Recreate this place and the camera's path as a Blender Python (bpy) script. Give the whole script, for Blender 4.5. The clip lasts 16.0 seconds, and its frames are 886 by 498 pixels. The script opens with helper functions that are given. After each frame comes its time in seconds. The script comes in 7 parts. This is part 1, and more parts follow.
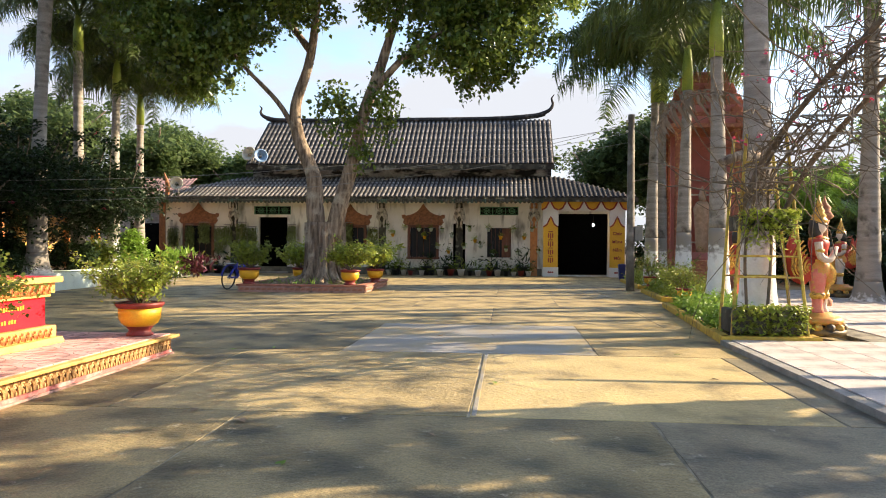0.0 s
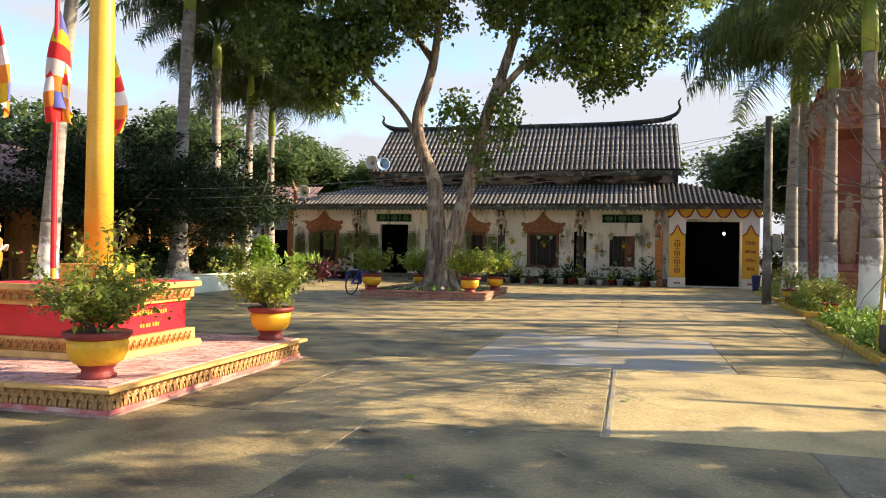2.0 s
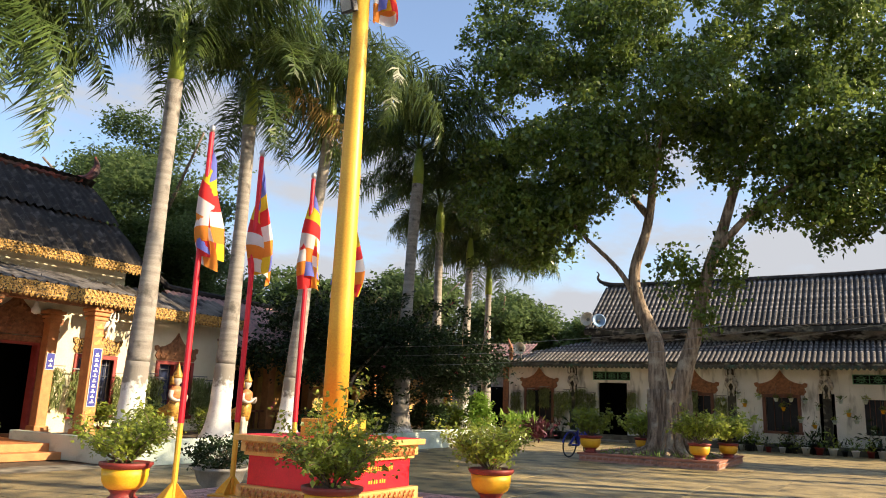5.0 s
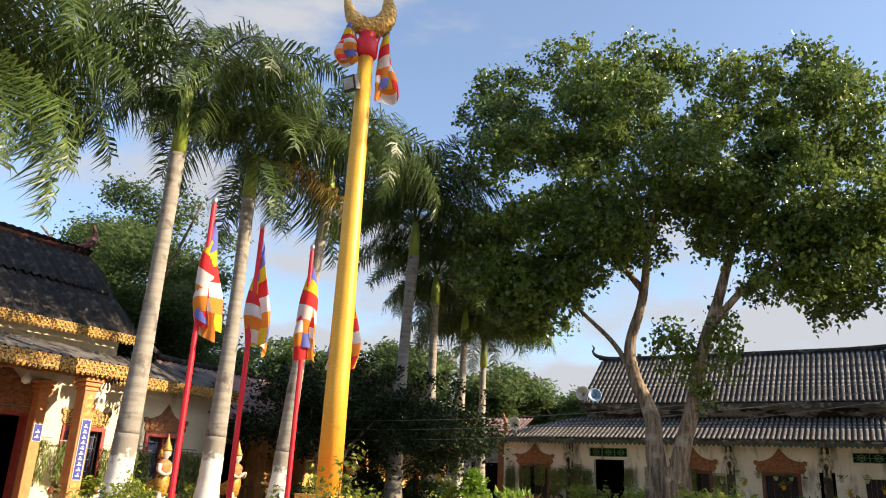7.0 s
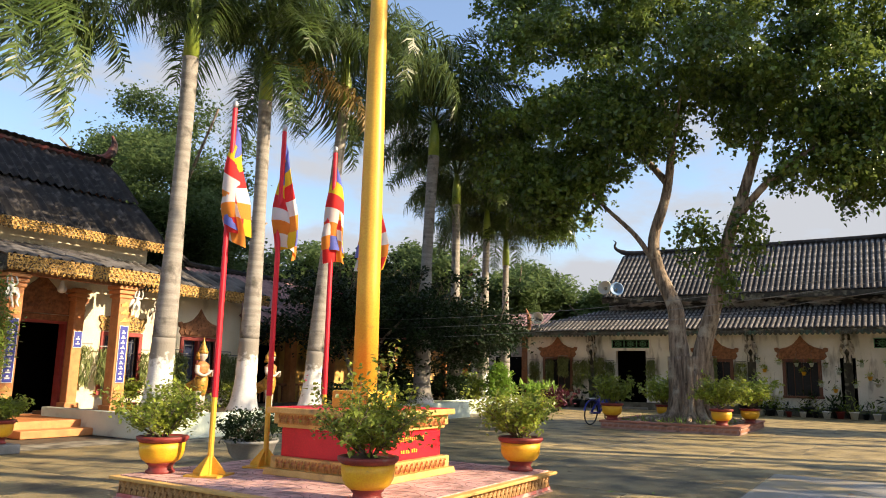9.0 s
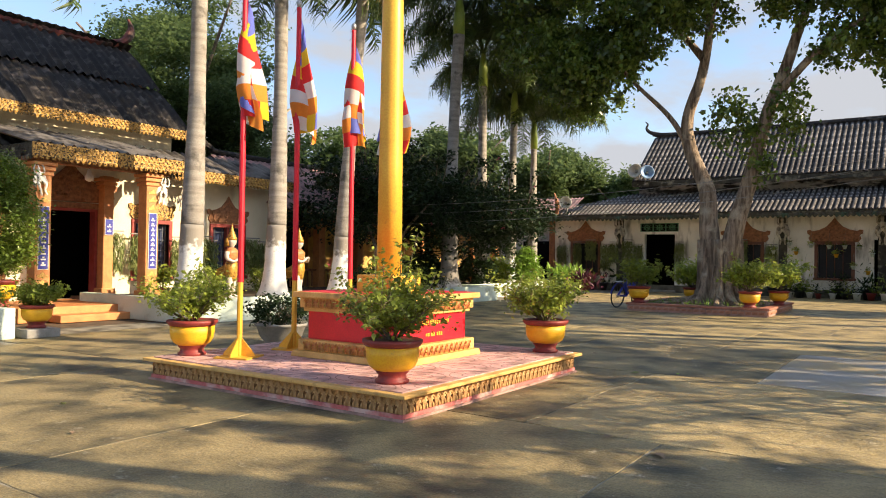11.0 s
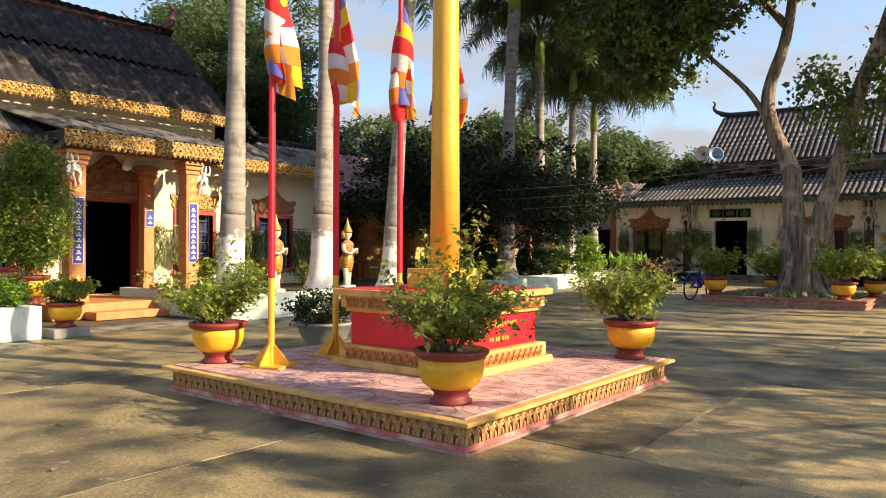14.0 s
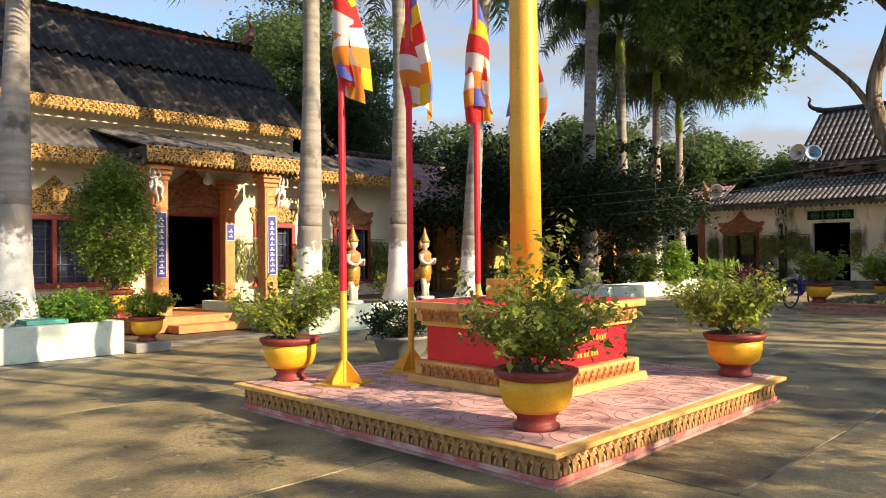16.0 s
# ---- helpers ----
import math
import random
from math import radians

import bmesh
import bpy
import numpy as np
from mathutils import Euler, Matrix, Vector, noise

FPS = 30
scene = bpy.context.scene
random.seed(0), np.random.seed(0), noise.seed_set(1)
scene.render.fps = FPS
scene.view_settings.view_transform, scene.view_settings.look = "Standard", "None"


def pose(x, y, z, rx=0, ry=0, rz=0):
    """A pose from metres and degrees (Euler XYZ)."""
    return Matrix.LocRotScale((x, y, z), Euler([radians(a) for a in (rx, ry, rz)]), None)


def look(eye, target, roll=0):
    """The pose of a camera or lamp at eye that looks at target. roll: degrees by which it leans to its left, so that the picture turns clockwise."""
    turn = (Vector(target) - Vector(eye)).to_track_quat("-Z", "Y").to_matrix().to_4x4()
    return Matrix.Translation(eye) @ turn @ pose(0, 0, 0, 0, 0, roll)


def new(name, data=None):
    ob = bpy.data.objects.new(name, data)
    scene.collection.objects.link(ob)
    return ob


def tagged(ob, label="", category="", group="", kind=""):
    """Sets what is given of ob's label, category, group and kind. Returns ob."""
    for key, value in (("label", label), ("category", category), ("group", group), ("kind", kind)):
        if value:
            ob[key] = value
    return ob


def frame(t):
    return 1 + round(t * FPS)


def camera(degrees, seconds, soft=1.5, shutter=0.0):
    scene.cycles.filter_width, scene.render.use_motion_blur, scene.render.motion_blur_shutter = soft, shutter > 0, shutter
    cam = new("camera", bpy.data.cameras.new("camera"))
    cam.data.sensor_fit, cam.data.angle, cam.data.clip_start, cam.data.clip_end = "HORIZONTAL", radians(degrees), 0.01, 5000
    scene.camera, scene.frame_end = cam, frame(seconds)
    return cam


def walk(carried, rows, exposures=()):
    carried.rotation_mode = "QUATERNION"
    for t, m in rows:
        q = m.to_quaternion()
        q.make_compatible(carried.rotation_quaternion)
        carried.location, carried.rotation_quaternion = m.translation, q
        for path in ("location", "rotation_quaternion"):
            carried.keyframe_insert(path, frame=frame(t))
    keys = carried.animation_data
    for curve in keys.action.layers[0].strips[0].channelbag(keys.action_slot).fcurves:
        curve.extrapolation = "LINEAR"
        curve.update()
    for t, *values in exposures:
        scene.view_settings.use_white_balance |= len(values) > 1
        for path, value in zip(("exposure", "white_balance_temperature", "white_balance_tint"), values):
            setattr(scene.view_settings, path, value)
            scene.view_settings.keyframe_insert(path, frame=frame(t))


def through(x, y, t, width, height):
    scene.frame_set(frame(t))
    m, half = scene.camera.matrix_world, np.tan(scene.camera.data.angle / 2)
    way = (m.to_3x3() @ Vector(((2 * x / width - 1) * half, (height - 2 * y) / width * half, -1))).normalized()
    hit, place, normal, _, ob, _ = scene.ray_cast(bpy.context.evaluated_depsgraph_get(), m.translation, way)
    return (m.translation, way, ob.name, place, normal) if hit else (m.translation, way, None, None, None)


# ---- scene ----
EXPO = 1.12
cam = camera(62.4, 16.0, soft=1.0)
# seconds, eye x, y, z, yaw, pitch, roll (degrees)
ROWS = [
    (0.0, 0.514, 0.301, 1.386, 5.13, -0.34, 0.40),
    (0.5, 0.476, 0.397, 1.397, 6.52, -0.34, 0.60),
    (1.0, 0.430, 0.459, 1.398, 8.69, -0.20, 0.90),
    (1.5, 0.401, 0.482, 1.397, 11.21, -0.03, 0.90),
    (2.0, 0.381, 0.487, 1.396, 14.27, 0.14, 0.90),
    (2.5, 0.348, 0.489, 1.396, 18.00, 0.63, 0.80),
    (3.0, 0.310, 0.489, 1.401, 22.10, 1.75, 0.80),
    (3.5, 0.288, 0.477, 1.411, 25.78, 3.61, 0.80),
    (4.0, 0.286, 0.461, 1.424, 28.62, 6.20, 1.20),
    (4.5, 0.296, 0.450, 1.435, 30.36, 9.03, 1.70),
    (5.0, 0.318, 0.428, 1.434, 31.18, 11.86, 2.20),
    (5.6, 0.340, 0.401, 1.431, 31.65, 14.88, 2.64),
    (6.2, 0.349, 0.373, 1.427, 31.43, 16.91, 2.80),
    (6.8, 0.335, 0.346, 1.425, 30.99, 17.61, 2.72),
    (7.5, 0.282, 0.322, 1.429, 30.89, 16.31, 2.40),
    (8.0, 0.226, 0.308, 1.436, 31.15, 14.44, 2.10),
    (8.5, 0.195, 0.325, 1.432, 31.68, 12.07, 1.60),
    (9.0, 0.188, 0.346, 1.422, 32.17, 9.64, 1.20),
    (9.5, 0.192, 0.350, 1.417, 32.63, 7.15, 0.90),
    (10.2, 0.186, 0.398, 1.413, 33.35, 3.79, 0.71),
    (10.8, 0.145, 0.500, 1.414, 34.00, 1.35, 0.79),
    (11.4, 0.052, 0.649, 1.412, 34.61, -0.37, 0.90),
    (12.0, -0.114, 0.835, 1.406, 35.08, -1.06, 0.90),
    (12.5, -0.288, 1.004, 1.397, 35.39, -1.12, 0.80),
    (13.0, -0.437, 1.197, 1.393, 36.03, -0.89, 0.80),
    (13.5, -0.585, 1.394, 1.402, 36.99, -0.46, 0.60),
    (14.0, -0.743, 1.582, 1.407, 38.30, -0.11, 0.30),
    (14.5, -0.870, 1.761, 1.405, 39.54, 0.20, -0.10),
    (15.0, -0.950, 1.896, 1.409, 40.96, 0.34, -0.40),
    (15.5, -1.006, 1.950, 1.410, 42.57, 0.49, -0.60),
    (16.0, -1.053, 1.950, 1.407, 44.49, 0.63, -0.60),
]
walk(cam, [(t, pose(x, y, z, 90 + pitch, 0, yaw) @ pose(0, 0, 0, 0, 0, roll)) for t, x, y, z, yaw, pitch, roll in ROWS],
     exposures=[(0.0, EXPO + 0.2), (1.5, EXPO + 0.16), (2.5, EXPO + 0.05), (5.0, EXPO - 0.21), (9.5, EXPO - 0.21), (12.5, EXPO - 0.2), (14.0, EXPO - 0.26), (16.0, EXPO - 0.3)])

# ---- world and sun ----
world = bpy.data.worlds.new("world")
scene.world = world
world.use_nodes = True
wn, wl = world.node_tree.nodes, world.node_tree.links
sky = wn.new("ShaderNodeTexSky")
sky.sky_type, sky.sun_disc = "NISHITA", False
sky.sun_elevation, sky.sun_rotation = radians(27), radians(71)
sky.air_density, sky.dust_density, sky.ozone_density = 1.0, 1.2, 1.5
# broken white cloud over a blue sky, thicker towards the horizon
tc = wn.new("ShaderNodeTexCoord")
mp = wn.new("ShaderNodeMapping")
mp.inputs["Scale"].default_value = (1.0, 1.0, 2.6)
wl.new(tc.outputs["Generated"], mp.inputs["Vector"])
nz = wn.new("ShaderNodeTexNoise")
nz.inputs["Scale"].default_value, nz.inputs["Detail"].default_value, nz.inputs["Roughness"].default_value = 3.0, 8.0, 0.55
wl.new(mp.outputs["Vector"], nz.inputs["Vector"])
sep = wn.new("ShaderNodeSeparateXYZ")
wl.new(tc.outputs["Generated"], sep.inputs["Vector"])
low = wn.new("ShaderNodeMapRange")
low.inputs["From Min"].default_value, low.inputs["From Max"].default_value = 0.02, 0.38
low.inputs["To Min"].default_value, low.inputs["To Max"].default_value = 0.2, -0.01
wl.new(sep.outputs["Z"], low.inputs["Value"])
add = wn.new("ShaderNodeMath")
wl.new(nz.outputs["Fac"], add.inputs[0])
wl.new(low.outputs["Result"], add.inputs[1])
ramp = wn.new("ShaderNodeMapRange")
ramp.interpolation_type = "SMOOTHSTEP"
ramp.inputs["From Min"].default_value, ramp.inputs["From Max"].default_value = 0.5, 0.66
ramp.inputs["To Min"].default_value = 0.12
wl.new(add.outputs[0], ramp.inputs["Value"])
mixc = wn.new("ShaderNodeMix")
mixc.data_type = "RGBA"
wl.new(ramp.outputs["Result"], mixc.inputs["Factor"])
blue = wn.new("ShaderNodeMix")
blue.data_type, blue.blend_type = "RGBA", "MULTIPLY"
blue.inputs["Factor"].default_value = 1.0
blue.inputs["B"].default_value = (1.6, 1.65, 1.72, 1)
wl.new(sky.outputs["Color"], blue.inputs["A"])
wl.new(blue.outputs["Result"], mixc.inputs["A"])
mixc.inputs["B"].default_value = (3.9, 4.0, 4.3, 1)
wl.new(mixc.outputs["Result"], wn["Background"].inputs["Color"])
wn["Background"].inputs["Strength"].default_value = 0.088

sun = new("sun", bpy.data.lights.new("sun", "SUN"))
sun.data.energy, sun.data.angle, sun.data.color = 5.5, radians(0.4), (1.0, 0.79, 0.53)
sun.matrix_world = look((0, 0, 0), (-2.3, -0.8, -1.22))

# ---- tools for meshes and materials ----
rng = np.random.default_rng(7)


def add_mesh(name, bm, material, smooth=False):
    me = bpy.data.meshes.new(name)
    bmesh.ops.recalc_face_normals(bm, faces=bm.faces)
    bm.to_mesh(me)
    bm.free()
    me.materials.append(material)
    if smooth:
        me.polygons.foreach_set("use_smooth", [True] * len(me.polygons))
    return me


def part(name, bm, material, parent, label="", smooth=False):
    ob = new(name, add_mesh(name, bm, material, smooth))
    ob.parent = parent
    if label:
        tagged(ob, label)
    return ob


def thing(name, label, category, at=None, group="", kind=""):
    ob = new(name)
    ob.empty_display_size = 0.1
    if at is not None:
        ob.matrix_basis = at
    return tagged(ob, label, category, group, kind)


def solid(name, bm, material, label, category, group="", kind="", smooth=False):
    return tagged(new(name, add_mesh(name, bm, material, smooth)), label, category, group, kind)


def share(name, mesh, parent, m):
    """A piece of its own on a shared mesh."""
    ob = new(name, mesh)
    ob.parent = parent
    ob.matrix_basis = m
    return ob


def B():
    return bmesh.new()


def box(bm, x0, x1, y0, y1, z0, z1, m=None, bevel=0.0):
    vs = [bm.verts.new((x, y, z)) for x in (x0, x1) for y in (y0, y1) for z in (z0, z1)]
    fs = [bm.faces.new([vs[i] for i in q]) for q in ((0, 1, 3, 2), (4, 6, 7, 5), (0, 4, 5, 1), (2, 3, 7, 6), (0, 2, 6, 4), (1, 5, 7, 3))]
    if bevel:
        es = list({e for f in fs for e in f.edges})
        got = bmesh.ops.bevel(bm, geom=es, offset=bevel, segments=2, affect="EDGES", profile=0.5)
        vs = list({v for f in got["faces"] for v in f.verts} | {v for v in vs if v.is_valid})
    if m is not None:
        for v in vs:
            v.co = m @ v.co
    return bm


def lathe(bm, profile, segs=24, m=None, squash=(1, 1), start=0.0):
    """Turn (radius, height) points round z."""
    rings = []
    for r, z in profile:
        ring = []
        for i in range(segs):
            a = start + 2 * math.pi * i / segs
            co = Vector((r * math.cos(a) * squash[0], r * math.sin(a) * squash[1], z))
            ring.append(bm.verts.new(m @ co if m is not None else co))
        rings.append(ring)
    for a, b in zip(rings, rings[1:]):
        for i in range(segs):
            j = (i + 1) % segs
            bm.faces.new((a[i], a[j], b[j], b[i]))
    bm.faces.new(rings[0][::-1])
    bm.faces.new(rings[-1])
    return bm


def tube(bm, pts, radii, segs=8, caps=True):
    pts = [Vector(p) for p in pts]
    if not hasattr(radii, "__len__"):
        radii = [radii] * len(pts)
    rings, side = [], None
    for i, p in enumerate(pts):
        d = (pts[min(i + 1, len(pts) - 1)] - pts[max(i - 1, 0)]).normalized()
        if side is None:
            side = d.orthogonal().normalized()
        side = (side - d * side.dot(d)).normalized()
        up = d.cross(side)
        rings.append([bm.verts.new(p + radii[i] * (side * math.cos(2 * math.pi * k / segs) + up * math.sin(2 * math.pi * k / segs))) for k in range(segs)])
    for a, b in zip(rings, rings[1:]):
        for k in range(segs):
            j = (k + 1) % segs
            bm.faces.new((a[k], a[j], b[j], b[k]))
    if caps:
        bm.faces.new(rings[0][::-1])
        bm.faces.new(rings[-1])
    return bm


def prism(bm, outline, depth, m=None):
    """Outline in x and z, thick along y from 0 to depth."""
    a = [bm.verts.new((x, 0, z)) for x, z in outline]
    b = [bm.verts.new((x, depth, z)) for x, z in outline]
    bm.faces.new(a)
    bm.faces.new(b[::-1])
    n = len(a)
    for i in range(n):
        j = (i + 1) % n
        bm.faces.new((a[j], a[i], b[i], b[j]))
    if m is not None:
        for v in a + b:
            v.co = m @ v.co
    return bm


def wall_with_holes(bm, x0, x1, z0, z1, holes, thick, m=None):
    """A wall in x and z, thick along y from 0, with rectangular holes (x0, x1, z0, z1) cut through it."""
    xs = sorted({x0, x1, *[h[0] for h in holes], *[h[1] for h in holes]})
    zs = sorted({z0, z1, *[h[2] for h in holes], *[h[3] for h in holes]})
    free = lambda a, b: any(h[0] < a < h[1] and h[2] < b < h[3] for h in holes)
    grid = {}
    new_verts = []

    def vert(x, y, z):
        k = (round(x, 4), y, round(z, 4))
        if k not in grid:
            grid[k] = bm.verts.new((x, y, z))
            new_verts.append(grid[k])
        return grid[k]

    cell = {(i, j): not free((xs[i] + xs[i + 1]) / 2, (zs[j] + zs[j + 1]) / 2) for i in range(len(xs) - 1) for j in range(len(zs) - 1)}
    for (i, j), filled in cell.items():
        if not filled:
            continue
        a, b, c, d = xs[i], xs[i + 1], zs[j], zs[j + 1]
        bm.faces.new((vert(a, 0, c), vert(b, 0, c), vert(b, 0, d), vert(a, 0, d)))
        bm.faces.new((vert(a, thick, d), vert(b, thick, d), vert(b, thick, c), vert(a, thick, c)))
        for di, dj, p, q in ((-1, 0, (a, c), (a, d)), (1, 0, (b, d), (b, c)), (0, -1, (b, c), (a, c)), (0, 1, (a, d), (b, d))):
            if not cell.get((i + di, j + dj), False):
                bm.faces.new((vert(p[0], 0, p[1]), vert(q[0], 0, q[1]), vert(q[0], thick, q[1]), vert(p[0], thick, p[1])))
    if m is not None:
        for v in new_verts:
            v.co = m @ v.co
    return bm


def leaf_mesh(name, centres, size, material, droop=0.35, up=0.5, spread=0.35, narrow=0.55, outward=None):
    """Many small folded leaves: one mesh from arrays."""
    n = len(centres)
    nrm = rng.normal(size=(n, 3)) * 0.8
    nrm[:, 2] = np.abs(nrm[:, 2]) + up
    if outward is not None:
        nrm += outward
    nrm /= np.linalg.norm(nrm, axis=1)[:, None]
    d = rng.normal(size=(n, 3))
    d[:, 2] -= droop
    d -= nrm * np.sum(d * nrm, axis=1)[:, None]
    d /= np.linalg.norm(d, axis=1)[:, None] + 1e-9
    s = np.cross(nrm, d)
    L = size * (1 + spread * rng.normal(size=n)).clip(0.5, 1.7)[:, None]
    W = L * narrow * 0.5
    c = np.asarray(centres)
    v = np.stack([c, c + d * L * 0.4 + s * W + nrm * W * 0.35, c + d * L, c + d * L * 0.4 - s * W + nrm * W * 0.35], axis=1)
    faces = np.arange(4 * n).reshape(n, 4)
    quads = np.concatenate([faces[:, [0, 1, 2]], faces[:, [0, 2, 3]]])
    me = bpy.data.meshes.new(name)
    me.vertices.add(4 * n)
    me.vertices.foreach_set("co", v.reshape(-1).astype(np.float32))
    me.loops.add(6 * n)
    me.loops.foreach_set("vertex_index", quads.reshape(-1).astype(np.int32))
    me.polygons.add(2 * n)
    me.polygons.foreach_set("loop_start", (np.arange(2 * n) * 3).astype(np.int32))
    me.update(calc_edges=True)
    me.materials.append(material)
    return me


def clumps(n, shells, per, radius, flat=0.7):
    """Leaf places in clumps over ellipsoids (centre, radii): dense at the skin, with gaps."""
    out = []
    w = np.array([s[1][0] * s[1][1] + s[1][0] * s[1][2] for s in shells], float)
    pick = rng.choice(len(shells), size=n, p=w / w.sum())
    for k in pick:
        c, r = np.array(shells[k][0], float), np.array(shells[k][1], float)
        d = rng.normal(size=3)
        d /= np.linalg.norm(d)
        p = c + d * r * rng.uniform(0.55, 1.06)
        q = rng.normal(size=(per, 3)) * radius * rng.uniform(0.6, 1.3)
        q[:, 2] *= flat
        out.append(p + q)
    return np.concatenate(out)


def lobes(shells, k, lo, hi, keep=None):
    """Small ellipsoids over the skins of large ones: boughs with gaps between them."""
    out = []
    for c, r in shells:
        m = max(2, int(k * (r[0] * r[2]) ** 0.5))
        for _ in range(m):
            d = rng.normal(size=3)
            d /= np.linalg.norm(d)
            p = np.array(c) + d * np.array(r) * rng.uniform(0.55, 1.0)
            if keep is not None and not keep(p):
                continue
            s = rng.uniform(lo, hi)
            out.append((tuple(p), (s * 1.25, s * 1.1, s * 0.7)))
    return out


def curl(pts, n=8):
    """A smooth line through points."""
    P = [Vector(p) for p in pts]
    P = [P[0] * 2 - P[1]] + P + [P[-1] * 2 - P[-2]]
    out = []
    for i in range(1, len(P) - 2):
        for k in range(n):
            u = k / n
            a, b, c, d = P[i - 1], P[i], P[i + 1], P[i + 2]
            out.append(0.5 * ((2 * b) + (c - a) * u + (2 * a - 5 * b + 4 * c - d) * u * u + (3 * b - a - 3 * c + d) * u ** 3))
    out.append(P[-2])
    return out


# ---- materials ----
def material(name, color, rough=0.8, color2=None, scale=6.0, grain=60.0, bump=0.15, metal=0.0, stain=None, stain_scale=0.7, stain_cut=(0.5, 0.68),
             vary=0.0, through=0.0, spec=0.5, stretch=(1, 1, 1), stain_stretch=(1, 1, 1), fleck=None, speck=0.0):
    m = bpy.data.materials.new(name)
    m.use_nodes = True
    n, l = m.node_tree.nodes, m.node_tree.links
    bsdf = n["Principled BSDF"]
    tc = n.new("ShaderNodeTexCoord")
    mp = n.new("ShaderNodeMapping")
    mp.inputs["Scale"].default_value = stretch
    l.new(tc.outputs["Object"], mp.inputs["Vector"])

    def noise_tex(s, detail=4.0, vec=mp):
        t = n.new("ShaderNodeTexNoise")
        t.inputs["Scale"].default_value, t.inputs["Detail"].default_value = s, detail
        l.new(vec.outputs["Vector"], t.inputs["Vector"])
        return t

    c2 = color2 or tuple(c * 0.72 for c in color)
    mix = n.new("ShaderNodeMix")
    mix.data_type = "RGBA"
    mix.inputs["A"].default_value, mix.inputs["B"].default_value = (*color, 1), (*c2, 1)
    big = noise_tex(scale)
    r1 = n.new("ShaderNodeMapRange")
    r1.inputs["From Min"].default_value, r1.inputs["From Max"].default_value = 0.35, 0.65
    l.new(big.outputs["Fac"], r1.inputs["Value"])
    l.new(r1.outputs["Result"], mix.inputs["Factor"])
    last = mix.outputs["Result"]
    fine = noise_tex(grain, 3.0)
    mul = n.new("ShaderNodeMix")
    mul.data_type, mul.blend_type = "RGBA", "OVERLAY"
    mul.inputs["Factor"].default_value = 0.35
    l.new(last, mul.inputs["A"])
    l.new(fine.outputs["Fac"], mul.inputs["B"])
    last = mul.outputs["Result"]
    if stain:
        mp2 = n.new("ShaderNodeMapping")
        mp2.inputs["Scale"].default_value = stain_stretch
        l.new(tc.outputs["Object"], mp2.inputs["Vector"])
        st = noise_tex(stain_scale, 6.0, mp2)
        r2 = n.new("ShaderNodeMapRange")
        r2.inputs["From Min"].default_value, r2.inputs["From Max"].default_value = stain_cut
        l.new(st.outputs["Fac"], r2.inputs["Value"])
        ms = n.new("ShaderNodeMix")
        ms.data_type = "RGBA"
        ms.inputs["B"].default_value = (*stain, 1)
        l.new(r2.outputs["Result"], ms.inputs["Factor"])
        l.new(last, ms.inputs["A"])
        last = ms.outputs["Result"]
    if fleck:
        # scuffs and lime flecks, sharp-edged and small
        fk = noise_tex(5.5, 8.0)
        fk.inputs["Roughness"].default_value = 0.72
        r3 = n.new("ShaderNodeMapRange")
        r3.inputs["From Min"].default_value, r3.inputs["From Max"].default_value = 0.6, 0.68
        r3.inputs["To Max"].default_value = 0.55
        l.new(fk.outputs["Fac"], r3.inputs["Value"])
        mf = n.new("ShaderNodeMix")
        mf.data_type = "RGBA"
        mf.inputs["B"].default_value = (*fleck, 1)
        l.new(r3.outputs["Result"], mf.inputs["Factor"])
        l.new(last, mf.inputs["A"])
        last = mf.outputs["Result"]
    if speck:
        # pitted grit, light and dark grains a few centimetres apart
        sk = noise_tex(70.0, 5.0)
        sk.inputs["Roughness"].default_value = 0.75
        r4 = n.new("ShaderNodeMapRange")
        r4.inputs["From Min"].default_value, r4.inputs["From Max"].default_value = 0.36, 0.64
        r4.inputs["To Min"].default_value, r4.inputs["To Max"].default_value = 1 - speck, 1 + speck
        l.new(sk.outputs["Fac"], r4.inputs["Value"])
        hv = n.new("ShaderNodeHueSaturation")
        l.new(r4.outputs["Result"], hv.inputs["Value"])
        l.new(last, hv.inputs["Color"])
        last = hv.outputs["Color"]
    if vary:
        info = n.new("ShaderNodeObjectInfo")
        geo = n.new("ShaderNodeNewGeometry")
        sm = n.new("ShaderNodeMath")
        l.new(info.outputs["Random"], sm.inputs[0])
        l.new(geo.outputs["Random Per Island"], sm.inputs[1])
        hs = n.new("ShaderNodeHueSaturation")
        vr = n.new("ShaderNodeMapRange")
        vr.inputs["From Max"].default_value = 2.0
        vr.inputs["To Min"].default_value, vr.inputs["To Max"].default_value = 1 - vary, 1 + vary
        l.new(sm.outputs[0], vr.inputs["Value"])
        l.new(vr.outputs["Result"], hs.inputs["Value"])
        l.new(last, hs.inputs["Color"])
        last = hs.outputs["Color"]
    l.new(last, bsdf.inputs["Base Color"])
    bsdf.inputs["Roughness"].default_value, bsdf.inputs["Metallic"].default_value = rough, metal
    bsdf.inputs["Specular IOR Level"].default_value = spec
    rr = n.new("ShaderNodeMapRange")
    rr.inputs["To Min"].default_value, rr.inputs["To Max"].default_value = max(rough - 0.12, 0.03), min(rough + 0.1, 1.0)
    l.new(big.outputs["Fac"], rr.inputs["Value"])
    l.new(rr.outputs["Result"], bsdf.inputs["Roughness"])
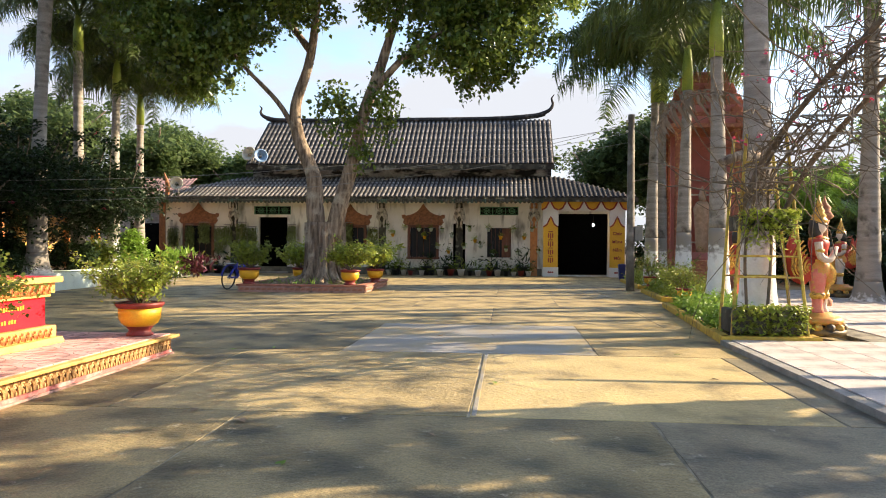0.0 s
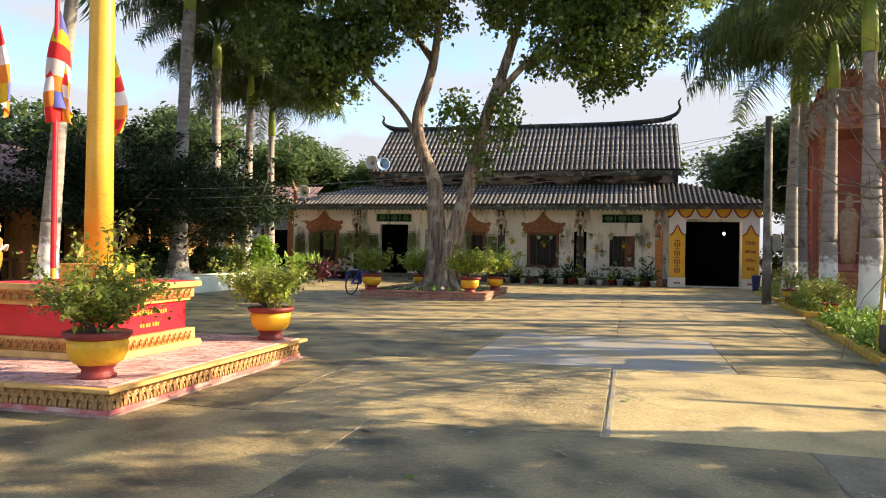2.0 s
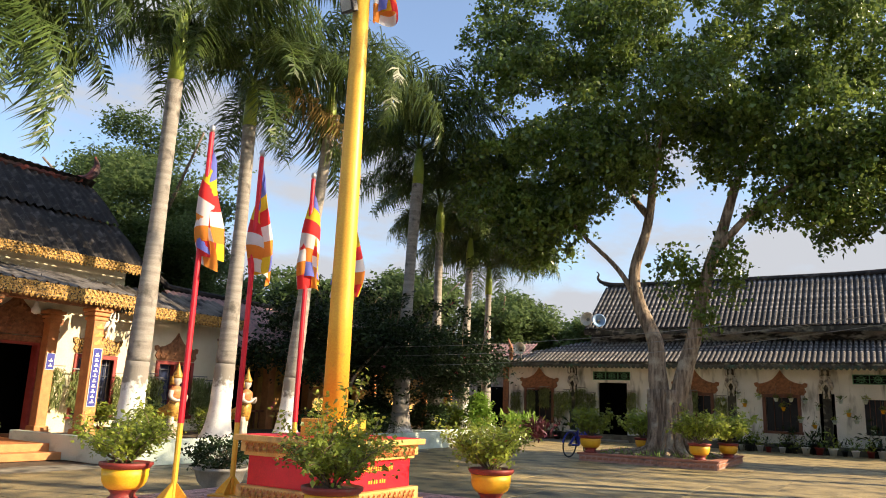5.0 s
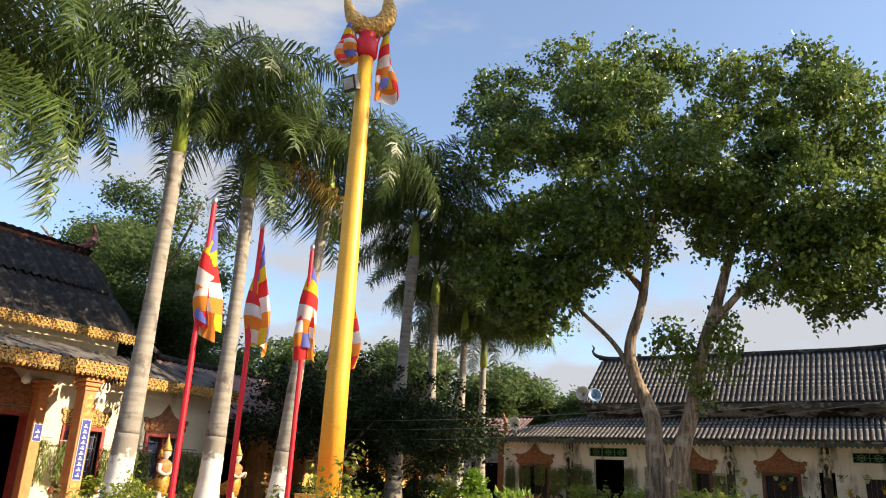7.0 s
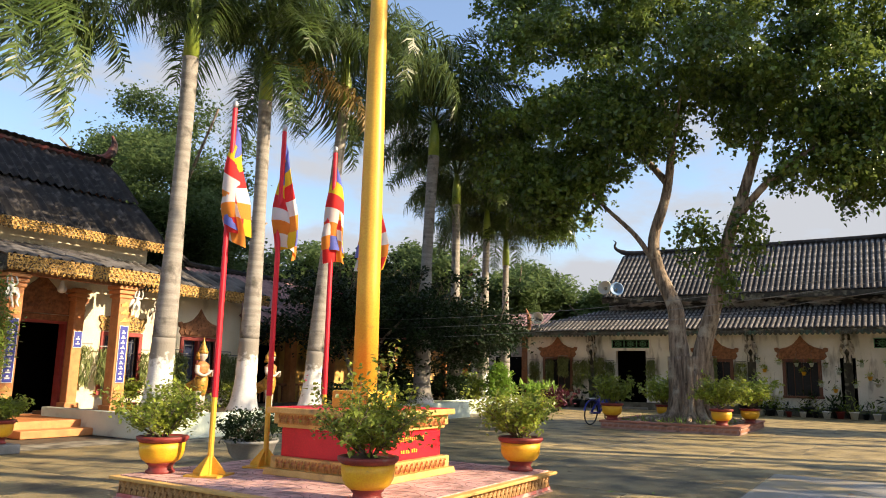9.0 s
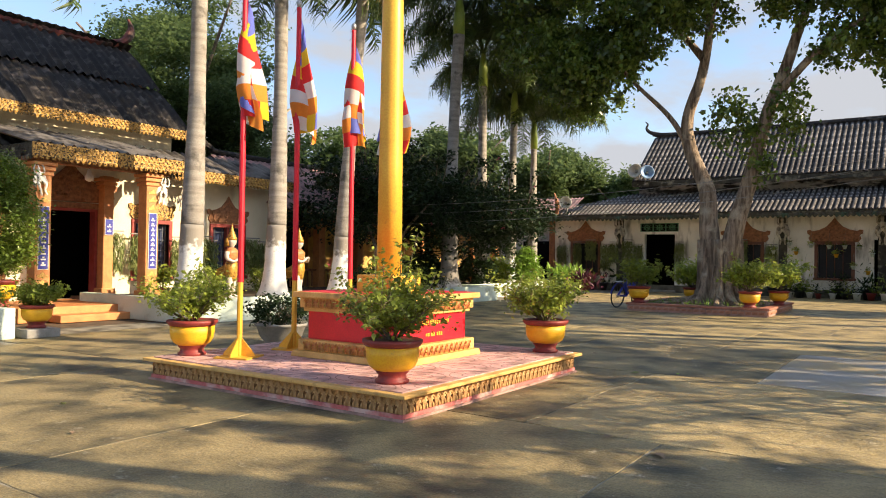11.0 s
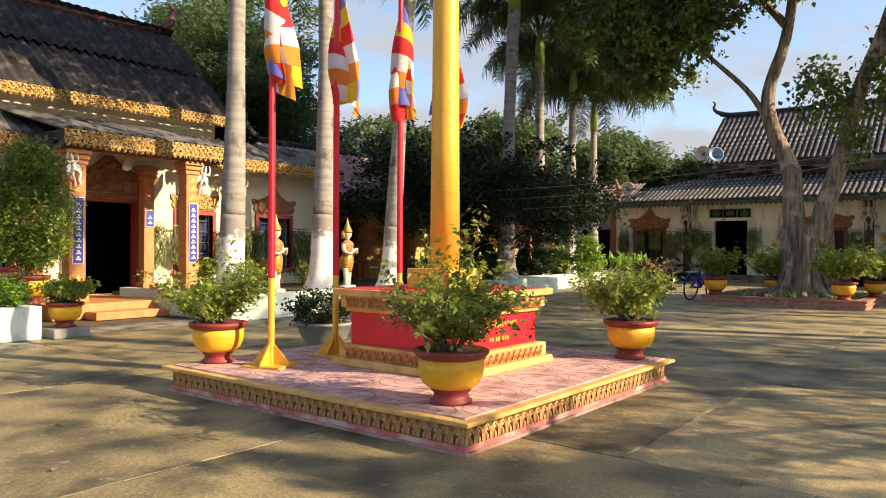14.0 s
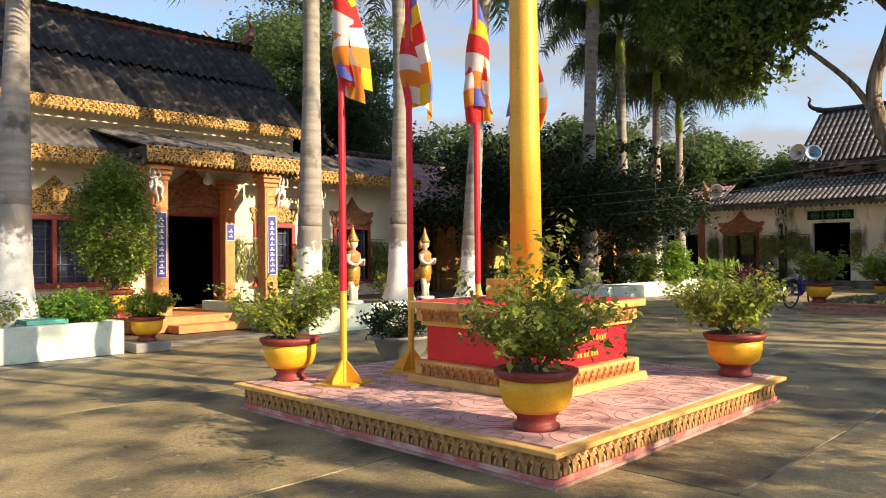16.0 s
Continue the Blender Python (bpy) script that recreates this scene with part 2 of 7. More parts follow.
    if bump:
        bp = n.new("ShaderNodeBump")
        bp.inputs["Strength"].default_value, bp.inputs["Distance"].default_value = bump, 0.02
        l.new(fine.outputs["Fac"], bp.inputs["Height"])
        l.new(bp.outputs["Normal"], bsdf.inputs["Normal"])
    if through:
        tr = n.new("ShaderNodeBsdfTranslucent")
        ms2 = n.new("ShaderNodeMixShader")
        ms2.inputs["Fac"].default_value = through
        gm = n.new("ShaderNodeGamma")
        gm.inputs["Gamma"].default_value = 0.75
        l.new(last, gm.inputs["Color"])
        l.new(gm.outputs["Color"], tr.inputs["Color"])
        l.new(bsdf.outputs["BSDF"], ms2.inputs[1])
        l.new(tr.outputs["BSDF"], ms2.inputs[2])
        l.new(ms2.outputs["Shader"], n["Material Output"].inputs["Surface"])
    return m


M_CONCRETE = material("concrete", (0.43, 0.33, 0.155), 0.6, (0.24, 0.19, 0.09), 1.5, 22, 0.6, stain=(0.07, 0.062, 0.036), stain_scale=1.7, stain_cut=(0.5, 0.7), fleck=(0.56, 0.5, 0.37), speck=0.42)
# moss and dark stains, lowered further to paint in the shade there
M_CONCRETEMOSSDIM = material("shaded_mossy_concrete", (0.32, 0.25, 0.12), 0.6, (0.16, 0.13, 0.065), 1.4, 22, 0.6, stain=(0.05, 0.047, 0.028), stain_scale=1.6, stain_cut=(0.46, 0.68), fleck=(0.5, 0.45, 0.34), speck=0.45)
# ochre concrete with the patch of sun painted into its colour
M_CONCRETESUN = material("sunlit_ochre_concrete", (0.52, 0.41, 0.19), 0.6, (0.36, 0.28, 0.135), 1.5, 22, 0.5, stain=(0.14, 0.12, 0.07), stain_scale=1.7, stain_cut=(0.56, 0.74), fleck=(0.62, 0.56, 0.42), speck=0.36)
# greyer and darker, with the near-right shade put into the colour
M_CONCRETESHADE = material("shade_grey_concrete", (0.27, 0.225, 0.14), 0.55, (0.16, 0.14, 0.092), 1.2, 24, 0.35, stain=(0.06, 0.057, 0.044), stain_scale=2.0, stain_cut=(0.48, 0.68), fleck=(0.42, 0.38, 0.31), speck=0.45)
# cool pale tone takes the place of reflected sky, with ochre blotches
M_CONCRETECOOL = material("cool_pale_concrete", (0.33, 0.315, 0.285), 0.45, (0.26, 0.235, 0.18), 1.4, 40, 0.1, stain=(0.36, 0.285, 0.145), stain_scale=0.9, stain_cut=(0.47, 0.6), fleck=(0.5, 0.5, 0.5), speck=0.35)
M_REDRIDGE = material("sooty_red_ridge", (0.20, 0.04, 0.03), 0.8, (0.06, 0.03, 0.025), 2.5, 40, 0.3, stain=(0.035, 0.03, 0.028), stain_scale=2, stain_cut=(0.45, 0.6))
M_JOINT = material("joint", (0.05, 0.046, 0.036), 0.9, (0.34, 0.31, 0.24), 2.5, 30, bump=0.1)
M_EARTH = material("earth", (0.13, 0.09, 0.055), 0.95, (0.07, 0.05, 0.03), 3, 40, 0.5)
M_YELLOW = material("yellow_paint", (0.72, 0.44, 0.14), 0.65, (0.56, 0.32, 0.09), 4, 70, 0.1, stain=(0.28, 0.17, 0.07), stain_scale=5, stain_cut=(0.58, 0.76))
M_GOLD = material("gold_paint", (0.80, 0.46, 0.05), 0.46, (0.70, 0.38, 0.04), 2, 50, 0.06, metal=0.15, stain=(0.45, 0.26, 0.06), stain_scale=6, stain_cut=(0.64, 0.8))
M_RED = material("red_paint", (0.70, 0.008, 0.026), 0.5, (0.58, 0.006, 0.02), 3, 60, 0.08)
M_DARKRED = material("dark_red_paint", (0.26, 0.035, 0.028), 0.55, (0.18, 0.024, 0.02), 5, 60, 0.15, stain=(0.2, 0.12, 0.08), stain_scale=9, stain_cut=(0.62, 0.8))
M_POTYELLOW = material("pot_yellow_glaze", (0.80, 0.44, 0.015), 0.5, (0.70, 0.35, 0.015), 5, 60, 0.06, stain=(0.35, 0.2, 0.06), stain_scale=9, stain_cut=(0.66, 0.82))
M_PINKTILE = material("pink_tile", (0.66, 0.41, 0.37), 0.6, (0.55, 0.33, 0.30), 5, 60, 0.15, stain=(0.27, 0.17, 0.15), stain_scale=3, vary=0.12)
M_WALL = material("lime_plaster", (0.84, 0.82, 0.76), 0.9, (0.70, 0.68, 0.60), 1.2, 30, 0.25, stain=(0.20, 0.19, 0.155), stain_scale=1.6, stain_cut=(0.53, 0.7), stain_stretch=(1.6, 1.6, 0.45))
# black blotches hold mould and the deep shade under the upper eave
M_MOULDSHADE = material("shaded_mouldy_plaster", (0.46, 0.44, 0.38), 0.9, (0.25, 0.235, 0.2), 1.5, 30, 0.3, stain=(0.03, 0.028, 0.024), stain_scale=1.8, stain_cut=(0.42, 0.56), stain_stretch=(1, 1, 2.5))
M_CREAM = material("cream_plaster", (0.78, 0.71, 0.53), 0.85, (0.70, 0.62, 0.44), 1.5, 30, 0.12, stain=(0.42, 0.36, 0.24), stain_scale=2, stain_cut=(0.58, 0.8))
M_MINT = material("mint_paint", (0.62, 0.70, 0.60), 0.8, (0.52, 0.60, 0.52), 1.5, 40, 0.15, stain=(0.27, 0.28, 0.22), stain_scale=3, stain_cut=(0.58, 0.8))
M_ROOF = material("weathered_roof", (0.13, 0.118, 0.108), 0.8, (0.05, 0.044, 0.04), 2.2, 30, 0.3, stain=(0.40, 0.375, 0.35), stain_scale=4, stain_cut=(0.52, 0.68), vary=0.45)
# near-black roof colour for beds, ridges and some cover tiles
M_ROOFDARK = material("black_roof", (0.034, 0.029, 0.026), 0.88, (0.015, 0.013, 0.012), 2.0, 30, 0.35, stain=(0.115, 0.1, 0.09), stain_scale=3.5, stain_cut=(0.54, 0.7), vary=0.25)
M_ROOFGREY = material("grey_sheet_roof", (0.20, 0.185, 0.17), 0.8, (0.08, 0.07, 0.063), 1.5, 30, 0.3, stain=(0.025, 0.022, 0.02), stain_scale=1.6, stain_cut=(0.48, 0.62))
M_FASCIA = material("mouldy_fascia", (0.085, 0.08, 0.06), 0.9, (0.035, 0.032, 0.026), 3, 30, 0.3, stain=(0.30, 0.28, 0.20), stain_scale=4, stain_cut=(0.55, 0.7))
M_GILT = material("gilt_carving", (0.66, 0.42, 0.12), 0.5, (0.42, 0.23, 0.05), 14, 40, 0.6, metal=0.15, stain=(0.05, 0.035, 0.02), stain_scale=1.6, stain_cut=(0.56, 0.64))
# fine dark flecks paint the shade of carved recesses into the gilt
M_GILTLACE = material("gilt_lace", (0.62, 0.38, 0.10), 0.55, (0.40, 0.22, 0.05), 10, 40, 0.7, stain=(0.05, 0.03, 0.015), stain_scale=26, stain_cut=(0.5, 0.57))
M_CARVED = material("carved_wood", (0.36, 0.16, 0.07), 0.75, (0.20, 0.085, 0.04), 12, 60, 0.5)
M_FRAME = material("brown_timber", (0.20, 0.075, 0.04), 0.65, (0.12, 0.05, 0.03), 6, 50, 0.2, stretch=(1, 1, 0.2))
M_COLUMN = material("orange_column_paint", (0.62, 0.27, 0.09), 0.6, (0.5, 0.2, 0.07), 6, 60, 0.25)
# near-black and matt: interior shade painted on sheets behind openings
M_SHADEBLACK = material("interior_shade", (0.009, 0.0085, 0.008), 1.0, bump=0.0, spec=0.0)
M_TRUNK = material("palm_bark", (0.36, 0.33, 0.29), 0.9, (0.25, 0.225, 0.195), 1.7, 30, 0.4, stretch=(0.8, 0.8, 6.0), stain=(0.11, 0.10, 0.085), stain_scale=2.8, stain_cut=(0.56, 0.68), speck=0.25)
M_WHITEWASH = material("whitewash", (0.74, 0.73, 0.70), 0.9, (0.60, 0.59, 0.56), 4, 30, 0.35, stain=(0.36, 0.33, 0.28), stain_scale=4, stain_cut=(0.6, 0.76))
M_SHAFT = material("green_crownshaft", (0.34, 0.42, 0.06), 0.4, (0.22, 0.32, 0.05), 2, 40, 0.1)
M_BARK = material("fig_bark", (0.36, 0.275, 0.195), 0.9, (0.10, 0.07, 0.047), 5, 16, 1.0, stretch=(2.8, 2.8, 0.32), stain=(0.42, 0.36, 0.27), stain_scale=2.2, stain_cut=(0.56, 0.68), speck=0.35)
M_FROND = material("palm_leaf", (0.095, 0.14, 0.03), 0.4, (0.045, 0.08, 0.018), 2, 30, 0.0, vary=0.6, through=0.3, spec=0.4)
M_LEAF = material("fig_leaf", (0.125, 0.18, 0.026), 0.27, (0.05, 0.088, 0.017), 1, 30, 0.0, vary=0.8, through=0.32, spec=0.6)
M_DARKLEAF = material("dark_leaf", (0.028, 0.052, 0.016), 0.45, (0.018, 0.036, 0.012), 1, 30, 0.0, vary=0.5, through=0.12, spec=0.2)
M_FARLEAF = material("far_leaf", (0.12, 0.18, 0.05), 0.55, (0.06, 0.1, 0.03), 0.6, 30, 0.0, vary=0.6, through=0.5, spec=0.3)
M_SHRUB = material("shrub_leaf", (0.34, 0.40, 0.05), 0.4, (0.15, 0.21, 0.03), 4, 30, 0.0, vary=0.65, through=0.35, spec=0.4)
M_BRIGHTLEAF = material("bright_leaf", (0.20, 0.34, 0.03), 0.5, (0.14, 0.26, 0.03), 4, 30, 0.0, vary=0.35, through=0.35)
M_GLOSSY = material("glossy_leaf", (0.17, 0.24, 0.035), 0.3, (0.08, 0.13, 0.022), 3, 30, 0.0, vary=0.6, through=0.25)
M_TWIG = material("twig", (0.17, 0.13, 0.09), 0.9, (0.1, 0.08, 0.055), 10, 60, 0.2)
M_WHITE = material("white_paint", (0.78, 0.76, 0.70), 0.6, (0.7, 0.68, 0.62), 5, 50, 0.1, stain=(0.45, 0.4, 0.33), stain_scale=7, stain_cut=(0.6, 0.8))
M_GREYSTONE = material("grey_stone", (0.28, 0.27, 0.25), 0.8, (0.20, 0.195, 0.18), 5, 60, 0.25)
M_PINKWALL = material("pink_plaster", (0.55, 0.22, 0.19), 0.8, (0.46, 0.17, 0.15), 2, 40, 0.15)
M_BANNER = material("banner_yellow", (0.80, 0.46, 0.03), 0.6, (0.74, 0.41, 0.03), 3, 60, 0.05)
M_GREENVENT = material("green_vent_paint", (0.10, 0.26, 0.13), 0.6, (0.07, 0.19, 0.1), 8, 60, 0.2)
M_METAL = material("galvanised_metal", (0.45, 0.45, 0.44), 0.45, (0.36, 0.36, 0.35), 5, 60, 0.1, metal=0.7)
M_PAVE = material("pale_paving", (0.52, 0.46, 0.43), 0.7, (0.43, 0.38, 0.36), 3, 50, 0.15, stain=(0.3, 0.27, 0.25), stain_scale=3, vary=0.1)
M_PALEBRICK = material("pale_pink_render", (0.50, 0.31, 0.26), 0.8, (0.36, 0.21, 0.18), 3, 40, 0.2, stain=(0.15, 0.10, 0.08), stain_scale=3.5, stain_cut=(0.52, 0.7))
M_BLACK = material("black_plastic", (0.02, 0.02, 0.022), 0.5, bump=0.05)

# ---- ground ----
bm = B()
box(bm, -600, 600, -400, 900, -0.4, -0.012)
ground = solid("ground", bm, M_EARTH, "bare brown earth reaching out round the temple yard", "ground", kind="structure")

# concrete yard: slabs between open joints, lighter or darker from slab to slab
JA = [-11.6, -8.3, -4.95, -1.65, 1.65, 4.95, 8.3, 11.6]
JB = [-12.4, -9.3, -6.15, -2.85, 0.2, 3.15, 6.4, 9.6, 12.0]
JY = [-14.0, -10.6, -7.2, -3.8, -0.6, 2.75, 6.2, 9.66, 13.0, 16.5, 20.0, 23.5, 27.0, 30.3, 33.9]
yard = thing("yard_floor", "weathered ochre and grey concrete yard of cast slabs with open joints", "yard floor", kind="structure")
part("joint_bed", box(B(), -13.4, 12.0, -14.2, 34.2, -0.02, -0.007), M_JOINT, yard, "dark filled joints between the slabs")
for j in range(len(JY) - 1):
    JX = JB if j % 2 == 0 else JA
    for i in range(len(JX) - 1):
        g = 0.009
        sx, sy = JX[i + 1] - JX[i] - 2 * g, JY[j + 1] - JY[j] - 2 * g
        mt = M_CONCRETE
        # slabs at near right get their shade as a darker grey
        if JX[i] > 1.0 and JY[j] < 6 or JX[i] > 3 and JY[j] < 9:
            mt = M_CONCRETESHADE
        # slabs by the platform: mossy, and coloured darker for the shade on them
        if JX[i] < -2.9 and JY[j] < 12 or JX[i] < 0 and JY[j] < 6:
            mt = M_CONCRETEMOSSDIM
        # one slab brightened where the sun patch lies
        if 0 < JX[i] < 3 and 6 < JY[j] < 9:
            mt = M_CONCRETESUN
        # this slab gets the sky's sheen as a paler colour
        if -2 < JX[i] < 1.5 and 9 < JY[j] < 12:
            mt = M_CONCRETECOOL
        # edges of the slabs wander and crumble a little
        bm = B()
        n = 14
        rim = [(-sx / 2 + sx * k / n, -sy / 2) for k in range(n)] + [(sx / 2, -sy / 2 + sy * k / n) for k in range(n)] + [(sx / 2 - sx * k / n, sy / 2) for k in range(n)] + [(-sx / 2, sy / 2 - sy * k / n) for k in range(n)]
        rim = [(x + rng.normal() * 0.004, y + rng.normal() * 0.004) for x, y in rim]
        top = [bm.verts.new((x * 0.998, y * 0.998, 0)) for x, y in rim]
        mid = [bm.verts.new((x, y, -0.005)) for x, y in rim]
        low = [bm.verts.new((x, y, -0.014)) for x, y in rim]
        bm.faces.new(top)
        for k in range(len(rim)):
            q = (k + 1) % len(rim)
            bm.faces.new((mid[k], mid[q], top[q], top[k]))
            bm.faces.new((low[k], low[q], mid[q], mid[k]))
        share("slab", add_mesh("slab", bm, mt), yard, pose((JX[i] + JX[i + 1]) / 2, (JY[j] + JY[j + 1]) / 2, rng.uniform(-0.002, 0.0)))

# a low mortar rib along the widest joint
for x0, x1 in ((0.222, 0.262),):
    part("mortar_rib", box(B(), x0, x1, 6.24, 9.6, -0.008, 0.006, bevel=0.003), M_CONCRETECOOL, yard, "narrow grey mortar rib beside a joint")

# ---- monastery hall across the yard ----
HX0, HX1, HY = -15.95, 5.7, 33.6
hall = thing("monastery_hall", "old single-storey lime-washed hall with dark tiled double roof", "temple building", pose(0, 0, 0))
HOLES = [(-14.68, -13.4, 0.8, 2.2), (-11.14, -9.76, 0.1, 2.62), (-7.4, -6.15, 0.8, 2.15), (-3.98, -2.8, 0.82, 2.16), (-0.46, 0.62, 0.82, 2.16),
         (-2.02, -1.46, 0.12, 2.35), (-11.34, -9.6, 2.74, 3.12), (-0.8, 0.93, 2.74, 3.12), (2.7, 4.93, 0.05, 2.82)]
bm = B()
wall_with_holes(bm, HX0, HX1, 0, 3.6, HOLES, 0.25, pose(0, HY, 0))
part("wall", bm, M_WALL, hall, "lime-washed plaster front wall, stained and mouldy")
bm = B()
box(bm, HX0, HX0 + 0.25, HY + 0.25, 42, 0, 3.6)
box(bm, HX1 - 0.25, HX1, HY + 0.25, 42, 0, 3.6)
box(bm, HX0, HX1, 42, 42.25, 0, 3.6)
part("wall", bm, M_WALL, hall)
# added sheet and ceiling in near-black, so the hall looks unlit inside
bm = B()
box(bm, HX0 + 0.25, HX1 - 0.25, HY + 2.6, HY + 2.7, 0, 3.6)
part("inner_wall", bm, M_SHADEBLACK, hall, "near-black sheet standing for the shade inside the hall")
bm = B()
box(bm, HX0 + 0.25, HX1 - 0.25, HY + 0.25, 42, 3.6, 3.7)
part("ceiling", bm, M_SHADEBLACK, hall)
# band darkened in its colour for eave shade as well as mould
bm = B()
box(bm, -12.0, 2.5, 35.25, 35.5, 4.3, 5.3)
box(bm, -12.0, 2.5, 40.5, 40.75, 4.3, 5.3)
part("upper_wall", bm, M_MOULDSHADE, hall, "narrow plaster band between the two roofs")
for gx in (-12.0, 2.25):
    bm = B()
    prism(bm, [(35.25, 4.2), (40.75, 4.2), (38.0, 7.5)], 0.25, Matrix(((0, 1, 0, gx), (1, 0, 0, 0), (0, 0, 1, 0), (0, 0, 0, 1))))
    part("gable", bm, M_WALL, hall)


def slope(bm, p0, p1, q0, q1, t):
    """A roof slab between the eave p0-p1 and the top edge q0-q1, t thick."""
    a = [Vector(p) for p in (p0, p1, q1, q0)]
    n = (a[1] - a[0]).cross(a[3] - a[0]).normalized() * t
    if n.z > 0:
        n = -n
    top = [bm.verts.new(p) for p in a]
    bot = [bm.verts.new(p + n) for p in a]
    bm.faces.new(top)
    bm.faces.new(bot[::-1])
    for i in range(4):
        j = (i + 1) % 4
        bm.faces.new((top[i], top[j], bot[j], bot[i]))


def tile_row(length, r=0.085, steps=6):
    """One row of half-round cover tiles running up a slope along +y, each tile a little proud of the next."""
    bm = B()
    tl = length / steps
    for k in range(steps):
        y0, y1 = k * tl, (k + 1) * tl + 0.03
        ra, rb = r * 1.03, r * 0.97
        ring = []
        for y, rr in ((y0, ra), (y1, rb)):
            ring.append([bm.verts.new((rr * math.cos(math.pi * s / 5), y, rr * 0.8 * math.sin(math.pi * s / 5))) for s in range(6)])
        for s in range(5):
            bm.faces.new((ring[0][s], ring[0][s + 1], ring[1][s + 1], ring[1][s]))
        bm.faces.new(ring[0])
    return bm


def along(p, q, up=Vector((0, 0, 1))):
    """Pose at p whose +y runs to q and whose z is the slope's normal."""
    p, q = Vector(p), Vector(q)
    y = (q - p).normalized()
    x = y.cross(up).normalized()
    z = x.cross(y)
    return Matrix(((x.x, y.x, z.x, p.x), (x.y, y.y, z.y, p.y), (x.z, y.z, z.z, p.z), (0, 0, 0, 1)))


EA, EB = 32.65, 35.3          # lower roof: eave and top, in y
EZ, TZ = 3.5, 4.62
bm = B()
slope(bm, (-12.2, EA, EZ), (2.6, EA, EZ), (-12.2, EB, TZ), (2.6, EB, TZ), 0.09)
slope(bm, (-16.4, EA, EZ), (-12.2, EA, EZ), (-12.4, EB, TZ), (-12.2, EB, TZ), 0.09)
slope(bm, (2.6, EA, EZ), (6.1, EA, EZ), (2.6, EB, TZ), (2.8, EB, TZ), 0.09)
slope(bm, (-16.4, 43, EZ), (-16.4, EA, EZ), (-12.4, 40.8, TZ), (-12.4, EB, TZ), 0.09)
slope(bm, (6.1, EA, EZ), (6.1, 43, EZ), (2.8, EB, TZ), (2.8, 40.8, TZ), 0.09)
slope(bm, (6.1, 43, EZ), (-16.4, 43, EZ), (2.8, 40.8, TZ), (-12.4, 40.8, TZ), 0.09)
low_roof = part("lower_roof", bm, M_ROOFDARK, hall, "dark tiled lean-to roof with moss along the eave")
full = math.hypot(EB - EA, TZ - EZ)
row_full = add_mesh("cover_tile", tile_row(full, 0.066), M_ROOF)
# cover tiles right of x = 1.5 take the blacker roof colour
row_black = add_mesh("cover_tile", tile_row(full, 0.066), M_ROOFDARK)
x = -16.2
while x < 6.0:
    if x < -12.4:
        f = max(0.08, (x + 16.4) / 4.0)
    elif x > 2.8:
        f = max(0.08, (6.1 - x) / 3.3)
    else:
        f = 1.0
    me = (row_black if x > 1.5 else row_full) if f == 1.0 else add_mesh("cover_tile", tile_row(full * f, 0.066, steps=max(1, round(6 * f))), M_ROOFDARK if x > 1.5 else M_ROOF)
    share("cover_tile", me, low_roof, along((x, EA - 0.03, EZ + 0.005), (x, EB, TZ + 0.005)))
    x += 0.205
UA, UB, UE, UR = 34.65, 38.0, 5.2, 7.78
bm = B()
slope(bm, (-12.15, UA, UE), (2.6, UA, UE), (-12.15, UB, UR), (2.6, UB, UR), 0.1)
slope(bm, (2.6, 41.35, UE), (-12.15, 41.35, UE), (2.6, UB, UR), (-12.15, UB, UR), 0.1)
up_roof = part("upper_roof", bm, M_ROOFDARK, hall, "dark weathered tiled gable roof")
row_up = add_mesh("cover_tile", tile_row(math.hypot(UB - UA, UR - UE), r=0.066, steps=8), M_ROOF)
x = -11.98
while x < 2.6:
    share("cover_tile", row_up, up_roof, along((x, UA - 0.03, UE + 0.005), (x, UB, UR + 0.005)))
    x += 0.226
bm = B()
pts = [(-12.25, UB, 8.0), (-11.6, UB, 7.88), (-9, UB, 7.84), (-4.8, UB, 7.84), (-0.5, UB, 7.86), (1.6, UB, 7.98), (2.3, UB, 8.12)]
tube(bm, curl(pts, 4), 0.13, 8)
part("ridge", bm, M_ROOFDARK, hall, "mortared ridge rising towards its ends")
for flip in (1, -1):
    bm = B()
    cx = 2.3 if flip == 1 else -12.2
    base = 8.12 if flip == 1 else 7.98
    k = 1.0 if flip == 1 else 0.72
    pts = [(cx - 0.2 * flip, UB, base - 0.05), (cx + 0.22 * flip, UB, base + 0.16 * k), (cx + 0.4 * flip, UB, base + 0.45 * k), (cx + 0.34 * flip, UB, base + 0.75 * k), (cx + 0.46 * flip, UB, base + 0.95 * k)]
    tube(bm, curl(pts, 5), [0.12 - 0.1 * i / 20 for i in range(21)], 7)
    part("finial", bm, M_ROOFDARK, hall, "curling horn-shaped ridge finial")
bm = B()
box(bm, -12.15, 2.6, UA - 0.02, UA + 0.03, UE - 0.27, UE - 0.03)
part("fascia", bm, M_FASCIA, hall, "mouldy upper eave board")
bm = B()
box(bm, -16.4, 6.1, EA - 0.02, EA + 0.03, EZ - 0.2, EZ - 0.02)
fas = part("fascia", bm, M_FASCIA, hall, "mouldy green-stained lower eave board")

# ---- left temple ----
TX = -17.2
temple = thing("prayer_hall", "cream prayer hall with steep black corrugated roof and gilt eave carvings", "temple building", pose(0, 0, 0))
TH = [(6.2, 7.9, 0.95, 2.25), (9.3, 10.72, 0.3, 2.48), (11.75, 12.75, 0.8, 2.2), (14.2, 15.3, 0.8, 2.2), (2.6, 4.3, 0.95, 2.25)]
